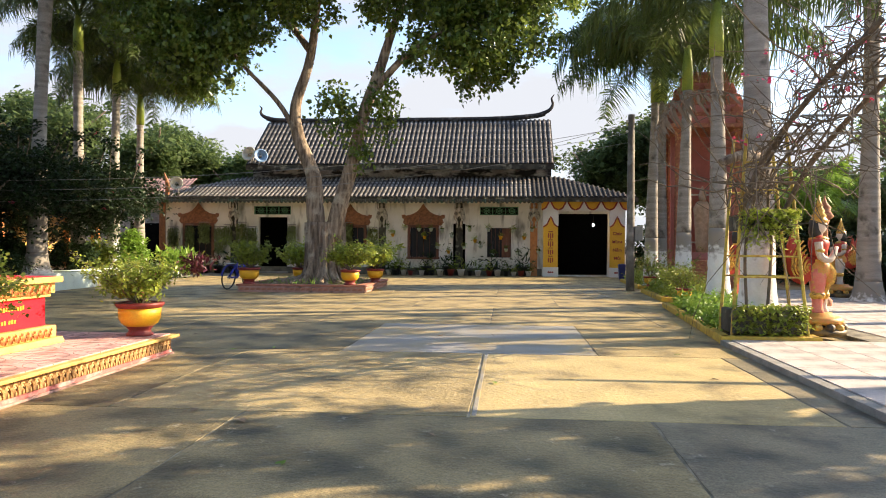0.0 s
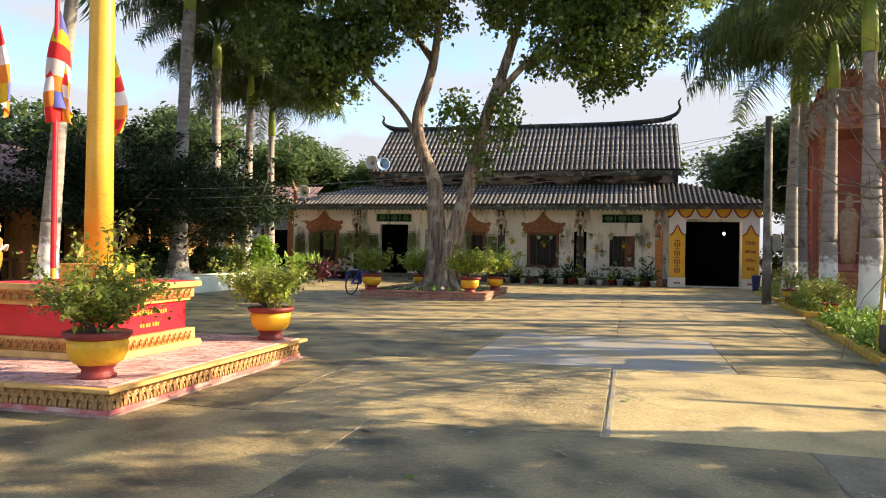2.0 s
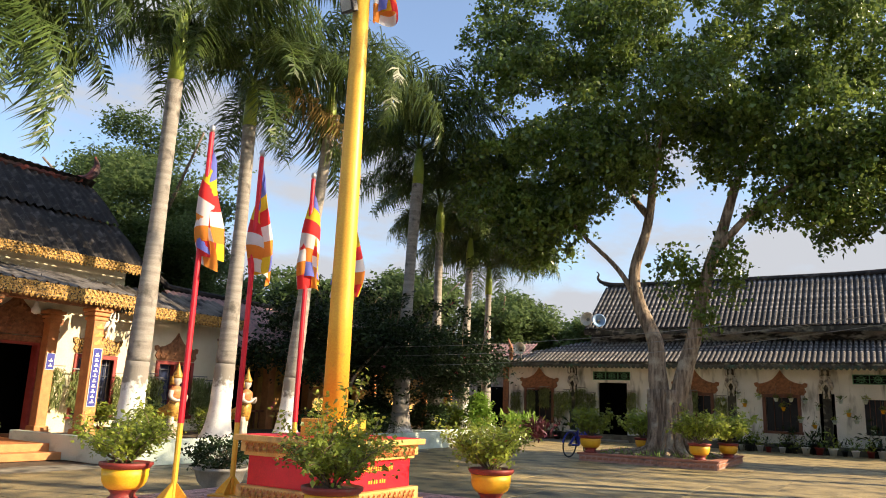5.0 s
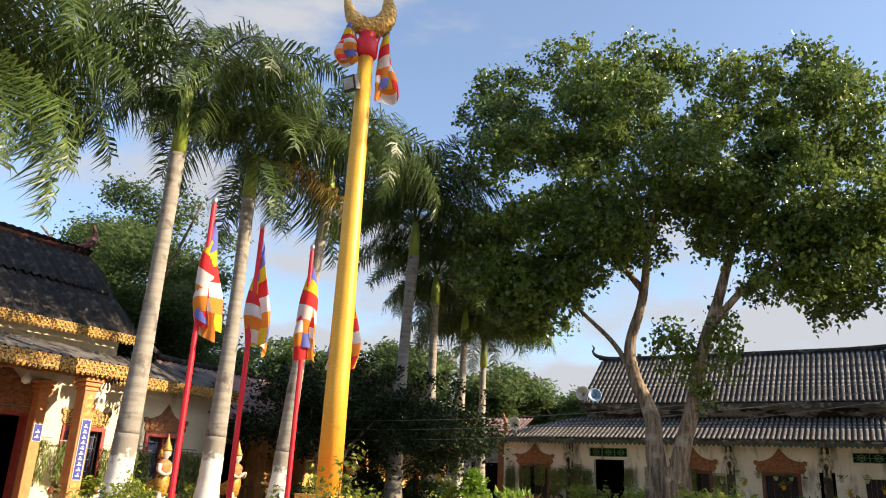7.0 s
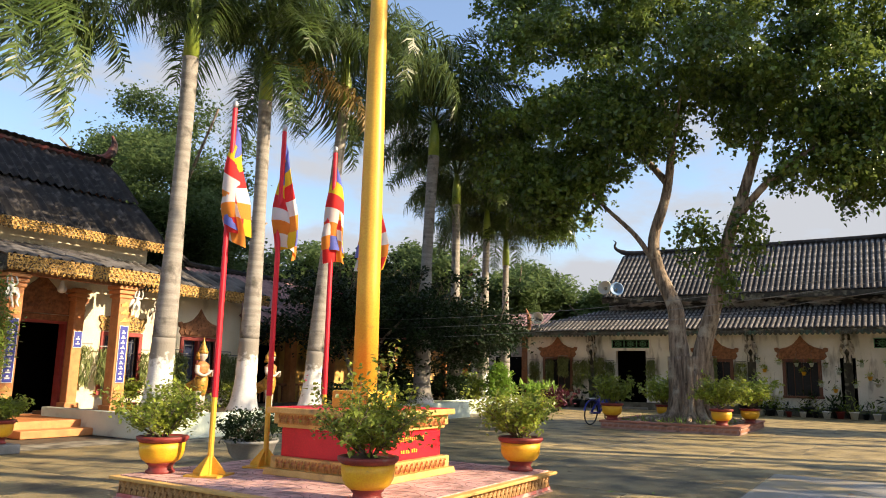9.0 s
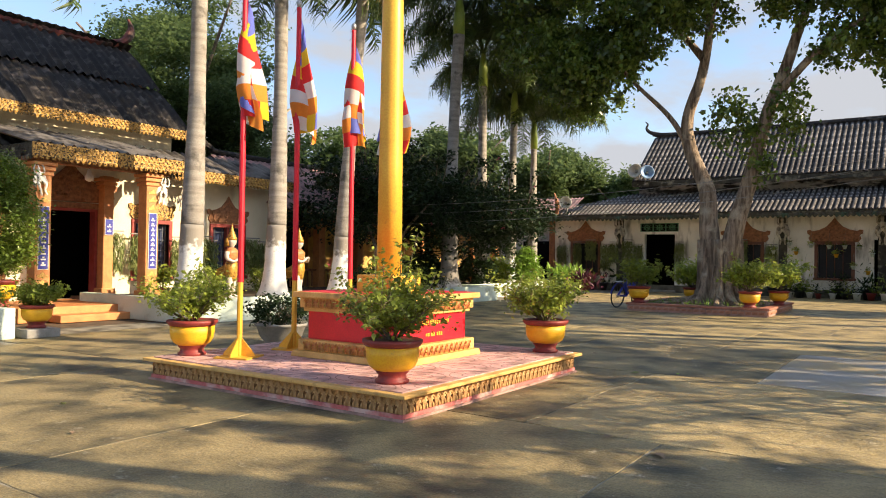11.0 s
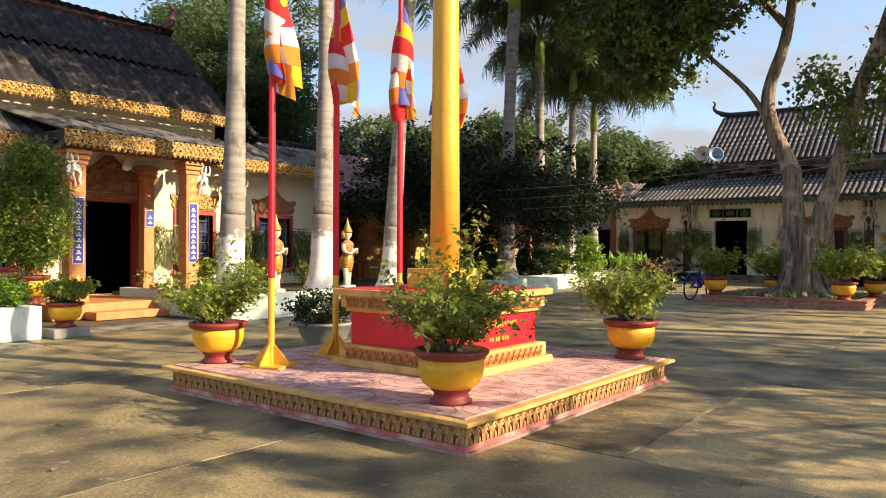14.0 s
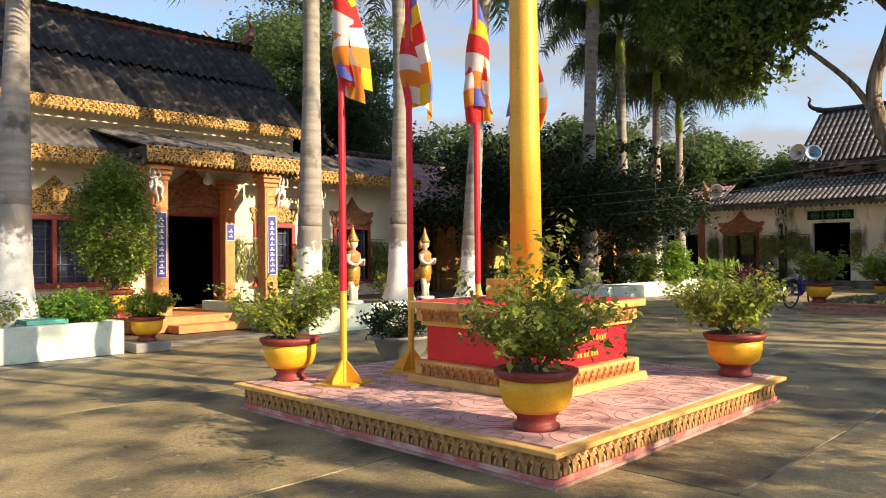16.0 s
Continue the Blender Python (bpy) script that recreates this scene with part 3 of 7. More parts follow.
TM = Matrix(((0, -1, 0, TX), (1, 0, 0, 0), (0, 0, 1, 0), (0, 0, 0, 1)))
bm = B()
wall_with_holes(bm, 0.5, 16.3, 0, 3.7, TH, 0.25, TM)
part("wall", bm, M_CREAM, temple, "cream plaster front wall")
bm = B()
box(bm, -25, TX - 0.25, 16.05, 16.3, 0, 3.7)
box(bm, -25, TX - 0.25, 0.5, 0.75, 0, 3.7)
part("wall", bm, M_CREAM, temple)
# near-black sheet and ceiling hold the shade of the room
bm = B()
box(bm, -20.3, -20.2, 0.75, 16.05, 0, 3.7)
part("inner_wall", bm, M_SHADEBLACK, temple, "near-black sheet standing for the shade behind the openings")
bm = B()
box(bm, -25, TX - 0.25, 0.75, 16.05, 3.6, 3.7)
part("ceiling", bm, M_SHADEBLACK, temple)
bm = B()
box(bm, -18.3, -18.05, 1.5, 13.4, 3.7, 5.0)
box(bm, -23.2, -18.3, 13.15, 13.4, 3.7, 5.0)
part("upper_wall", bm, M_CREAM, temple, "cream clerestory band under the upper eave")


def sheet(width, length, pitch, amp, sag=0.0, n=8):
    """Corrugated roofing: width along x, length up the slope along y."""
    bm = B()
    k = int(width / pitch * 4)
    rows = []
    for j in range(n + 1):
        v = j / n
        rows.append([bm.verts.new((width * i / k, length * v, amp * math.sin(i * math.pi / 2) - sag * math.sin(math.pi * v))) for i in range(k + 1)])
    for a, b in zip(rows, rows[1:]):
        for i in range(k):
            bm.faces.new((a[i], a[i + 1], b[i + 1], b[i]))
    return bm


def lay(p, q, side):
    """Pose with x along side, y from p to q."""
    y = (Vector(q) - Vector(p)).normalized()
    x = Vector(side).normalized()
    z = x.cross(y)
    p = Vector(p)
    return Matrix(((x.x, y.x, z.x, p.x), (x.y, y.y, z.y, p.y), (x.z, y.z, z.z, p.z), (0, 0, 0, 1)))


def put(ob, m):
    ob.matrix_basis = m
    return ob


# two courses of sheets on the steep roof, one on the lean-to and one on the porch
put(part("upper_roof", sheet(12.4, 2.1, 0.24, 0.045, 0.05), M_ROOFDARK, temple, "steep soot-black corrugated roof", True), lay((-17.45, 13.6, 4.86), (-19.0, 13.6, 6.18), (0, -1, 0)))
put(part("upper_roof", sheet(12.4, 2.25, 0.24, 0.045, 0.05), M_ROOFDARK, temple, "", True), lay((-18.92, 13.6, 6.22), (-20.55, 13.6, 7.6), (0, -1, 0)))
put(part("upper_roof", sheet(12.4, 4.4, 0.24, 0.028, 0.05), M_ROOFDARK, temple, "", True), lay((-23.65, 1.2, 4.86), (-20.55, 1.2, 7.6), (0, 1, 0)))
bm = B()
prism(bm, [(-23.2, 4.9), (-18.1, 4.9), (-20.55, 7.6)], 0.2, pose(0, 13.15, 0))
part("gable", bm, M_CARVED, temple)
put(part("lower_roof", sheet(16.6, 1.6, 0.24, 0.045), M_ROOFGREY, temple, "grey-black corrugated lean-to roof", True), lay((-16.45, 16.7, 3.66), (-18.1, 16.7, 4.38), (0, -1, 0)))
put(part("lower_roof", sheet(3.75, 3.0, 0.24, 0.045), M_ROOFGREY, temple, "corrugated porch roof", True), lay((-14.85, 11.65, 3.62), (-17.7, 11.65, 4.3), (0, -1, 0)))
bm = B()
pts = [(-20.55, 1.2, 7.6), (-20.55, 5, 7.6), (-20.55, 9.8, 7.6), (-20.55, 12, 7.62), (-20.55, 13.1, 7.74), (-20.55, 13.5, 7.95), (-20.55, 13.66, 8.3), (-20.55, 13.56, 8.6)]
tube(bm, curl(pts, 4), [0.12] * 20 + [0.13, 0.14, 0.14, 0.13, 0.11, 0.09, 0.07, 0.05, 0.03], 7)
part("ridge", bm, M_REDRIDGE, temple, "red-brown ridge ending in an upswept horn")


def fringe(bm, length, h, tooth=0.12, thick=0.03, deep=0.09):
    """A carved eave board along +x with a row of small leaves hanging from it and rows of raised bosses."""
    n = int(length / tooth)
    w = length / n
    out = [(0, 0)]
    for i in range(n):
        x = i * w
        d = deep * rng.uniform(0.75, 1.1)
        out += [(x + w * 0.1, -d * 0.1), (x + w * 0.24, -d * 0.62), (x + w * 0.5, -d), (x + w * 0.76, -d * 0.62), (x + w * 0.9, -d * 0.1)]
    out += [(length, 0)]
    a = [bm.verts.new((x, 0, z)) for x, z in out]
    top = [bm.verts.new((x, 0, h)) for x, z in out]
    a2 = [bm.verts.new((x, thick, z)) for x, z in out]
    top2 = [bm.verts.new((x, thick, h)) for x, z in out]
    for i in range(len(out) - 1):
        bm.faces.new((a[i], a[i + 1], top[i + 1], top[i]))
        bm.faces.new((a2[i + 1], a2[i], top2[i], top2[i + 1]))
        bm.faces.new((a[i + 1], a[i], a2[i], a2[i + 1]))
    for i in range(n):
        for zz, s, off in ((-deep * 0.35, 0.05, 0.5), (h * 0.3, 0.055, 0.5), (h * 0.62, 0.045, 0.0), (h * 0.88, 0.04, 0.5)):
            x = (i + off) * w
            if x < 0.02:
                continue
            c = bm.verts.new((x, -0.022 - rng.uniform(0, 0.02), zz))
            r = [bm.verts.new((x + s * math.cos(k * math.pi / 2 + 0.78), -0.002, zz + s * 1.1 * math.sin(k * math.pi / 2 + 0.78))) for k in range(4)]
            for k in range(4):
                bm.faces.new((r[k], r[(k + 1) % 4], c))
    return bm


def edge_x(x, y0, z):
    """Pose with local x along +world y, local -y towards +world x."""
    return Matrix(((0, -1, 0, x), (1, 0, 0, y0), (0, 0, 1, z), (0, 0, 0, 1)))


put(part("eave_carving", fringe(B(), 12.4, 0.2), M_GILTLACE, temple, "gilt carved eave fringe"), edge_x(-17.4, 1.2, 4.66))
put(part("eave_carving", fringe(B(), 7.4, 0.24), M_GILTLACE, temple, "gilt carved eave fringe"), edge_x(-16.4, 0.55, 3.42))
put(part("eave_carving", fringe(B(), 5.0, 0.24), M_GILTLACE, temple, "gilt carved eave fringe"), edge_x(-16.4, 11.7, 3.42))
put(part("eave_carving", fringe(B(), 3.7, 0.26), M_GILTLACE, temple, "gilt carved porch fringe"), edge_x(-14.82, 7.95, 3.36))
put(part("eave_carving", fringe(B(), 1.55, 0.26), M_FASCIA, temple, "blackened carved porch side"), Matrix.Translation((-16.4, 7.95, 3.36)))
put(part("eave_carving", fringe(B(), 1.55, 0.26), M_FASCIA, temple, "blackened carved porch side"), Matrix.Translation((-14.85, 11.65, 3.36)) @ pose(0, 0, 0, 0, 0, 180))

# porch floor and steps
bm = B()
box(bm, -17.2, -14.75, 7.7, 11.6, 0, 0.3, bevel=0.015)
part("porch_floor", bm, M_COLUMN, temple, "orange-painted porch floor")
bm = B()
box(bm, -14.75, -14.3, 8.3, 11.2, 0, 0.15, bevel=0.012)
part("porch_step", bm, M_COLUMN, temple)
for cy in (8.3, 10.8):
    for cx, w in ((-15.2, 0.16), (-16.95, 0.13)):
        bm = B()
        box(bm, cx - w, cx + w, cy - w, cy + w, 0.3, 3.3, bevel=0.02)
        box(bm, cx - w - 0.05, cx + w + 0.05, cy - w - 0.05, cy + w + 0.05, 0.3, 0.55, bevel=0.02)
        for k, zz in enumerate((2.98, 3.08, 3.18)):
            e = 0.03 + 0.025 * k
            box(bm, cx - w - e, cx + w + e, cy - w - e, cy + w + e, zz, zz + 0.08, bevel=0.015)
        part("column", bm, M_COLUMN, temple, "square orange porch column with stepped capital")
bm = B()
box(bm, -15.3, -15.1, 7.95, 11.3, 3.26, 3.5)
part("beam", bm, M_CARVED, temple, "carved dark porch beam")

# ---- raised garden beds along the temple ----
for y0, y1 in ((-6.0, 6.45), (9.8, 22.0)):
    bed = thing("garden_bed", "raised planting bed behind a low mint-painted wall", "garden bed", kind="structure")
    bm = B()
    box(bm, -12.42, -12.22, y0, y1, 0, 0.5, bevel=0.015)
    box(bm, -16.3, -12.42, y1 - 0.2, y1, 0, 0.5, bevel=0.015)
    box(bm, -16.3, -12.42, y0, y0 + 0.2, 0, 0.5, bevel=0.015)
    part("low_wall", bm, M_MINT, bed, "low pale mint plastered wall")
    bm = B()
    box(bm, -17.0, -12.42, y0 + 0.2, y1 - 0.2, 0, 0.38)
    part("soil", bm, M_EARTH, bed)
bed = thing("garden_bed", "raised planting bed with palms behind a mint wall", "garden bed", kind="structure")
bm = B()
box(bm, -13.4, -13.2, 22.0, 30.0, 0, 0.5, bevel=0.015)
box(bm, -17.0, -13.4, 29.8, 30.0, 0, 0.5, bevel=0.015)
part("low_wall", bm, M_MINT, bed, "low pale mint plastered wall")
bm = B()
box(bm, -17.0, -13.4, 22.0, 29.8, 0, 0.38)
part("soil", bm, M_EARTH, bed)

# ---- flag platform ----
PX0, PX1, PY0, PY1, PT = -7.3, -3.6, 5.47, 9.17, 0.255
platform = thing("flag_platform", "square flag platform with lotus frieze and pink patterned tiles", "platform", pose(0, 0, 0))
bm = B()
box(bm, PX0 + 0.07, PX1 - 0.07, PY0 + 0.07, PY1 - 0.07, 0, 0.06)
part("plinth", bm, material("plinth_red", (0.58, 0.13, 0.12), 0.75, (0.48, 0.16, 0.14), 3, 40, 0.2, stain=(0.62, 0.42, 0.36), stain_scale=4, stain_cut=(0.48, 0.6)), platform, "red-pink plinth with worn paint")
part("footing", box(B(), PX0 + 0.05, PX1 - 0.05, PY0 + 0.05, PY1 - 0.05, 0, 0.022), M_PALEBRICK, platform, "pale scuffed footing")
bm = B()
box(bm, PX0 + 0.09, PX1 - 0.09, PY0 + 0.09, PY1 - 0.09, 0.06, 0.208)
part("core", bm, M_YELLOW, platform)
bm = B()
box(bm, PX0, PX1, PY0, PY1, 0.208, PT - 0.012, bevel=0.008)
part("rim", bm, M_YELLOW, platform, "yellow painted rim")

# stepped pedestal under the pole
CX, CY = -5.29, 7.37
pedestal = thing("pole_pedestal", "red pedestal with yellow lotus mouldings under the flagpole", "pedestal", pose(CX, CY, PT))
for nm, h, z0, z1, mt, lab in (("base_step", 0.80, 0.0, 0.07, M_YELLOW, ""), ("lower_moulding", 0.74, 0.07, 0.2, M_YELLOW, "yellow moulding with red scrolls"),
                               ("dado", 0.66, 0.2, 0.52, M_RED, "bright red dado"), ("neck", 0.7, 0.52, 0.56, M_YELLOW, ""),
                               ("upper_moulding", 0.73, 0.56, 0.68, M_YELLOW, "yellow moulding with red scrolls"), ("cap", 0.79, 0.68, 0.745, M_YELLOW, "yellow cap with red top")):
    bm = B()
    box(bm, -h, h, -h, h, z0, z1, bevel=0.008)
    if nm == "base_step":
        for v in bm.verts:
            if v.co.z > 0.05:
                v.co.x, v.co.y = v.co.x * 0.985, v.co.y * 0.985
    part(nm, bm, mt, pedestal, lab)
pole = thing("flagpole", "tall tapering gold-painted flagpole", "flagpole", pose(CX, CY, PT + 0.745))
bm = B()
box(bm, -0.27, 0.27, -0.27, 0.27, 0, 0.2, bevel=0.01)
part("base", bm, M_GOLD, pole)
bm = B()
lathe(bm, [(0.15, 0.2), (0.14, 1.5), (0.128, 3.2), (0.112, 4.8), (0.102, 5.98)], 20)
part("pole", bm, M_GOLD, pole, "", True)
for x, y in ((-6.42, 6.1), (-6.51, 7.03), (-6.53, 8.08), (-6.54, 8.95)):
    fp = thing("flag_pole", "slim red flagpole with yellow foot and hanging multicoloured flag", "flagpole", pose(x, y, PT), group="slim flagpoles")
    bm = B()
    lathe(bm, [(0.032, 0), (0.032, 0.85)], 10)
    part("foot", bm, M_GOLD, fp)
    bm = B()
    lathe(bm, [(0.035, 0.85), (0.033, 2.5), (0.03, 4.25)], 10)
    part("pole", bm, M_RED, fp)

# lotus frieze round the platform: raised petals with a dark ground between them
M_FRIEZE = material("gilt_lotus", (0.60, 0.36, 0.14), 0.65, (0.46, 0.25, 0.09), 20, 80, 0.3, stain=(0.30, 0.15, 0.06), stain_scale=14, stain_cut=(0.5, 0.7))
M_FRIEZEBACK = material("frieze_ground", (0.40, 0.22, 0.09), 0.8, (0.24, 0.12, 0.05), 12, 60, 0.3, stain=(0.16, 0.08, 0.04), stain_scale=6, stain_cut=(0.55, 0.7))


def lotus(w, h):
    """One arched petal with a boss in it and a scroll at each side, facing -y."""
    bm = B()

    def arch(rx, rz, y0, y1, n=7):
        o = [bm.verts.new((rx * math.cos(math.pi * k / n), y0, rz * math.sin(math.pi * k / n) ** 0.8)) for k in range(n + 1)]
        i = [bm.verts.new((rx * 0.72 * math.cos(math.pi * k / n), y1, rz * 0.72 * math.sin(math.pi * k / n) ** 0.8)) for k in range(n + 1)]
        for k in range(n):
            bm.faces.new((o[k], o[k + 1], i[k + 1], i[k]))
        return i
    arch(w * 0.49, h * 0.95, 0.0, -0.012)
    arch(w * 0.32, h * 0.68, 0.0, -0.014)
    inner = arch(w * 0.15, h * 0.4, 0.0, -0.018)
    bm.faces.new(inner)
    for s in (-1, 1):
        c = bm.verts.new((s * w * 0.46, -0.016, h * 0.72))
        ring = [bm.verts.new((s * w * 0.46 + w * 0.1 * math.cos(k * math.pi / 3), 0, h * 0.72 + h * 0.22 * math.sin(k * math.pi / 3))) for k in range(6)]
        for k in range(6):
            bm.faces.new((ring[k], ring[(k + 1) % 6], c))
    return bm


for f in range(4):
    bm = B()
    box(bm, -1.77, 1.77, -0.004, 0.0, 0.062, 0.206)
    ob = part("frieze_ground", bm, M_FRIEZEBACK, platform)
    turn = Matrix.Translation(((PX0 + PX1) / 2, (PY0 + PY1) / 2, 0)) @ pose(0, 0, 0, 0, 0, 90 * f) @ Matrix.Translation((0, -1.762, 0))
    ob.matrix_basis = turn
bud = add_mesh("bud", lotus(0.07, 0.085), M_FRIEZE)
petal = add_mesh("lotus_petal", lotus(0.104, 0.142), M_FRIEZE)
for f in range(4):
    turn = Matrix.Translation(((PX0 + PX1) / 2, (PY0 + PY1) / 2, 0)) @ pose(0, 0, 0, 0, 0, 90 * f) @ Matrix.Translation((0, -1.766, 0.064))
    for k in range(36):
        share("lotus_petal", petal, platform, turn @ Matrix.Translation((-1.71 + 3.42 * k / 35, 0, 0)))
        if k < 35:
            share("bud", bud, platform, turn @ Matrix.Translation((-1.71 + 3.42 * (k + 0.5) / 35, 0.001, 0.14)) @ pose(0, 0, 0, 0, 180))
# scroll bands on the pedestal, out of the same petals
small = add_mesh("scroll", lotus(0.1, 0.105), material("red_scroll", (0.40, 0.10, 0.03), 0.6, (0.5, 0.25, 0.05), 25, 60, 0.2))
for f in range(4):
    for h, z in ((0.742, 0.082), (0.732, 0.568)):
        turn = pose(0, 0, 0, 0, 0, 90 * f) @ Matrix.Translation((0, -h, z))
        for k in range(13):
            share("scroll", small, pedestal, turn @ Matrix.Translation((-0.6 + 1.2 * k / 12, 0, 0)))
bm = B()
box(bm, -0.74, 0.74, -0.74, 0.74, 0.744, 0.749)
part("top", bm, M_RED, pedestal, "red-painted top of the pedestal")
# gold writing on the dado, too small to read
for f in (1,):
    turn = pose(0, 0, 0, 0, 0, 90 * f)
    for row, (z, h, spans) in enumerate(((0.4, 0.055, ((-0.3, -0.12), (-0.08, 0.1), (0.14, 0.3))), (0.27, 0.05, ((-0.16, -0.1), (-0.06, 0.02), (0.05, 0.16))))):
        for a, b in spans:
            x = a
            while x < b:
                bm = B()
                box(bm, x, x + 0.028, -0.665, -0.658, z + rng.uniform(0, 0.01), z + h * rng.uniform(0.75, 1.0))
                ob = part("letter", bm, M_GOLD, pedestal)
                ob.matrix_basis = turn
                x += 0.042

# pink tiles on the platform, with half-round grooves
tile = B()
box(tile, -0.2, 0.2, -0.2, 0.2, -0.012, 0.0)
tile_me = add_mesh("tile", tile, M_PINKTILE)
arc = B()
for cx, cy, a0 in ((-0.2, -0.2, 0), (0.2, 0.2, 180)):
    for r in (0.13, 0.26):
        pts = [(cx + r * math.cos(radians(a0 + a)), cy + r * math.sin(radians(a0 + a)), -0.001) for a in range(0, 91, 15)]
        tube(arc, pts, 0.004, 4)
arc_me = add_mesh("groove", arc, material("tile_groove", (0.25, 0.14, 0.125), 0.85))
n = 9
step = (PX1 - PX0 - 0.16) / n
for i in range(n):
    for j in range(n):
        x, y = PX0 + 0.08 + step * (i + 0.5), PY0 + 0.08 + step * (j + 0.5)
        if abs(x - CX) < 0.58 and abs(y - CY) < 0.58:
            continue
        s = step / 0.4 * 0.972
        ob = share("tile", tile_me, platform, Matrix.Translation((x, y, PT)) @ pose(0, 0, 0, 0, 0, 90 * ((i + j) % 2)) @ Matrix.Diagonal((s, s, 1, 1)))
        g = share("groove", arc_me, ob, Matrix.Identity(4))

# flags
FLAG_MATS = [material("flag_" + n, c, 0.8, tuple(v * 0.9 for v in c), 5, 90, 0.1, through=0.35) for n, c in
             (("blue", (0.16, 0.2, 0.68)), ("yellow", (0.85, 0.60, 0.02)), ("red", (0.78, 0.03, 0.03)), ("white", (0.80, 0.78, 0.76)), ("orange", (0.85, 0.28, 0.03)))]


def flag_mesh(hoist, fly, seed, turns=1.35):
    """A limp striped flag: its fly falls beside the pole, gathered in soft upright folds, the striped end lowest."""
    rs = np.random.default_rng(seed)
    bm = B()
    nu, nv = 36, 26
    ph = rs.uniform(0, 6, 5)
    grid = []
    for i in range(nu + 1):
        u = i / nu
        row = []
        wide = 0.05 + 0.25 * min(1.0, u * 1.5) ** 0.8 * (1.0 + 0.15 * math.sin(5 * u + ph[4]))
        for j in range(nv + 1):
            v = j / nv
            a = 2 * math.pi * turns * v + ph[0] + 0.9 * u
            x = 0.03 + 0.5 * wide * math.sin(a) + 0.06 * u * math.sin(3.5 * u + ph[1])
            y = 0.04 + 0.3 * wide * math.cos(1.7 * a + ph[2]) + 0.02 * math.sin(11 * u + 5 * v)
            z = -(fly * 0.82 * u + hoist * 0.62 * v * (1 - 0.62 * u)) - 0.05 * u * math.sin(a + ph[3])
            row.append(bm.verts.new((x, y, z)))
        grid.append(row)
    for i in range(nu):
        for j in range(nv):
            f = bm.faces.new((grid[i][j], grid[i + 1][j], grid[i + 1][j + 1], grid[i][j + 1]))
            f.smooth = True
            stripe = i * 6 // nu
            f.material_index = stripe if stripe < 5 else j * 5 // nv
    me = bpy.data.meshes.new("flag")
    bm.to_mesh(me)
    bm.free()
    for m in FLAG_MATS:
        me.materials.append(m)
    return me


POLES = [o for o in bpy.data.objects if o.name.startswith("flag_pole")]
for k, fp in enumerate(sorted(POLES, key=lambda o: o.location.y)):
    ob = share("flag", flag_mesh(0.9, 1.6, 40 + k), fp, pose(0.02, 0, 4.12, 0, 0, (30, 48, 40, 40)[k]) @ Matrix.Diagonal(((1.0, 1.0, 1.1, 1.35)[k], 1, 1, 1)))
    tagged(ob, "limp cotton flag in blue, yellow, red, white and orange")
    bm = B()
    lathe(bm, [(0.012, 4.25), (0.03, 4.27), (0.036, 4.3), (0.03, 4.33), (0.01, 4.35)], 10)
    part("knob", bm, M_METAL, fp, "chrome knob", True)
    for a in range(4):
        bm = B()
        prism(bm, [(0.03, 0.02), (0.2, 0.02), (0.19, 0.05), (0.03, 0.22)], 0.012, pose(0, -0.006, 0))
        ob = part("gusset", bm, M_GOLD, fp)
        ob.matrix_basis = pose(0, 0, 0, 0, 0, 90 * a + 20)
    bm = B()
    box(bm, -0.2, 0.2, -0.2, 0.2, 0, 0.02, m=pose(0, 0, 0, 0, 0, 20))
    part("foot_plate", bm, M_GOLD, fp)

# top of the great pole: ring, bird, two flags and a floodlight
bm = B()
lathe(bm, [(0.1, 5.95), (0.15, 5.99), (0.155, 6.08), (0.16, 6.15), (0.14, 6.23), (0.1, 6.28), (0.13, 6.32), (0.1, 6.36)], 18)
part("collar", bm, M_RED, pole, "red lotus collar", True)
bm = B()
line = curl([(-0.36, 0, 6.98), (-0.3, 0, 6.74), (-0.2, 0, 6.55), (0.0, 0, 6.44), (0.18, 0, 6.52), (0.27, 0, 6.72), (0.25, 0, 6.95), (0.32, 0, 7.12)], 4)
tube(bm, line, [0.03 + 0.115 * math.sin(math.pi * min(1.0, i / (len(line) - 1) * 1.02)) ** 1.3 for i in range(len(line))], 12)
bird = part("bird", bm, M_GILT, pole, "gilt scaled mythical bird on the pole's top", True)
bird.matrix_basis = pose(0, 0, 0, 0, 0, 38)
scale_me = add_mesh("scale", lathe(B(), [(0.03, 0.0), (0.026, 0.008), (0.008, 0.014)], 6), M_GILT)
for i in range(9, 23):
    d = (line[i + 1] - line[i - 1]).normalized()
    r = 0.03 + 0.115 * math.sin(math.pi * min(1.0, i / (len(line) - 1) * 1.02)) ** 1.3
    for k in range(8):
        side = Vector((0, 1, 0)) * math.cos(k * math.pi / 4 + 0.4 * (i % 2)) + d.cross(Vector((0, 1, 0))) * math.sin(k * math.pi / 4 + 0.4 * (i % 2))
        share("scale", scale_me, bird, Matrix.Translation(line[i] + side * (r - 0.004)) @ side.to_track_quat("Z", "Y").to_matrix().to_4x4())
for k, (a, off, z, hoist, fly) in enumerate(((218, 0.22, 6.5, 0.6, 0.7), (38, 0.24, 6.6, 0.9, 1.3))):
    m = pose(0, 0, 0, 0, 0, a)
    share("flag", flag_mesh(hoist, fly, 60 + k), pole, m @ Matrix.Translation((off, 0, z)))
    part("staff", tube(B(), [m @ Vector((0.1, 0, 6.0)), m @ Vector((off, 0, z + 0.04))], 0.012, 6), M_RED, pole, "short red staff")
bm = B()
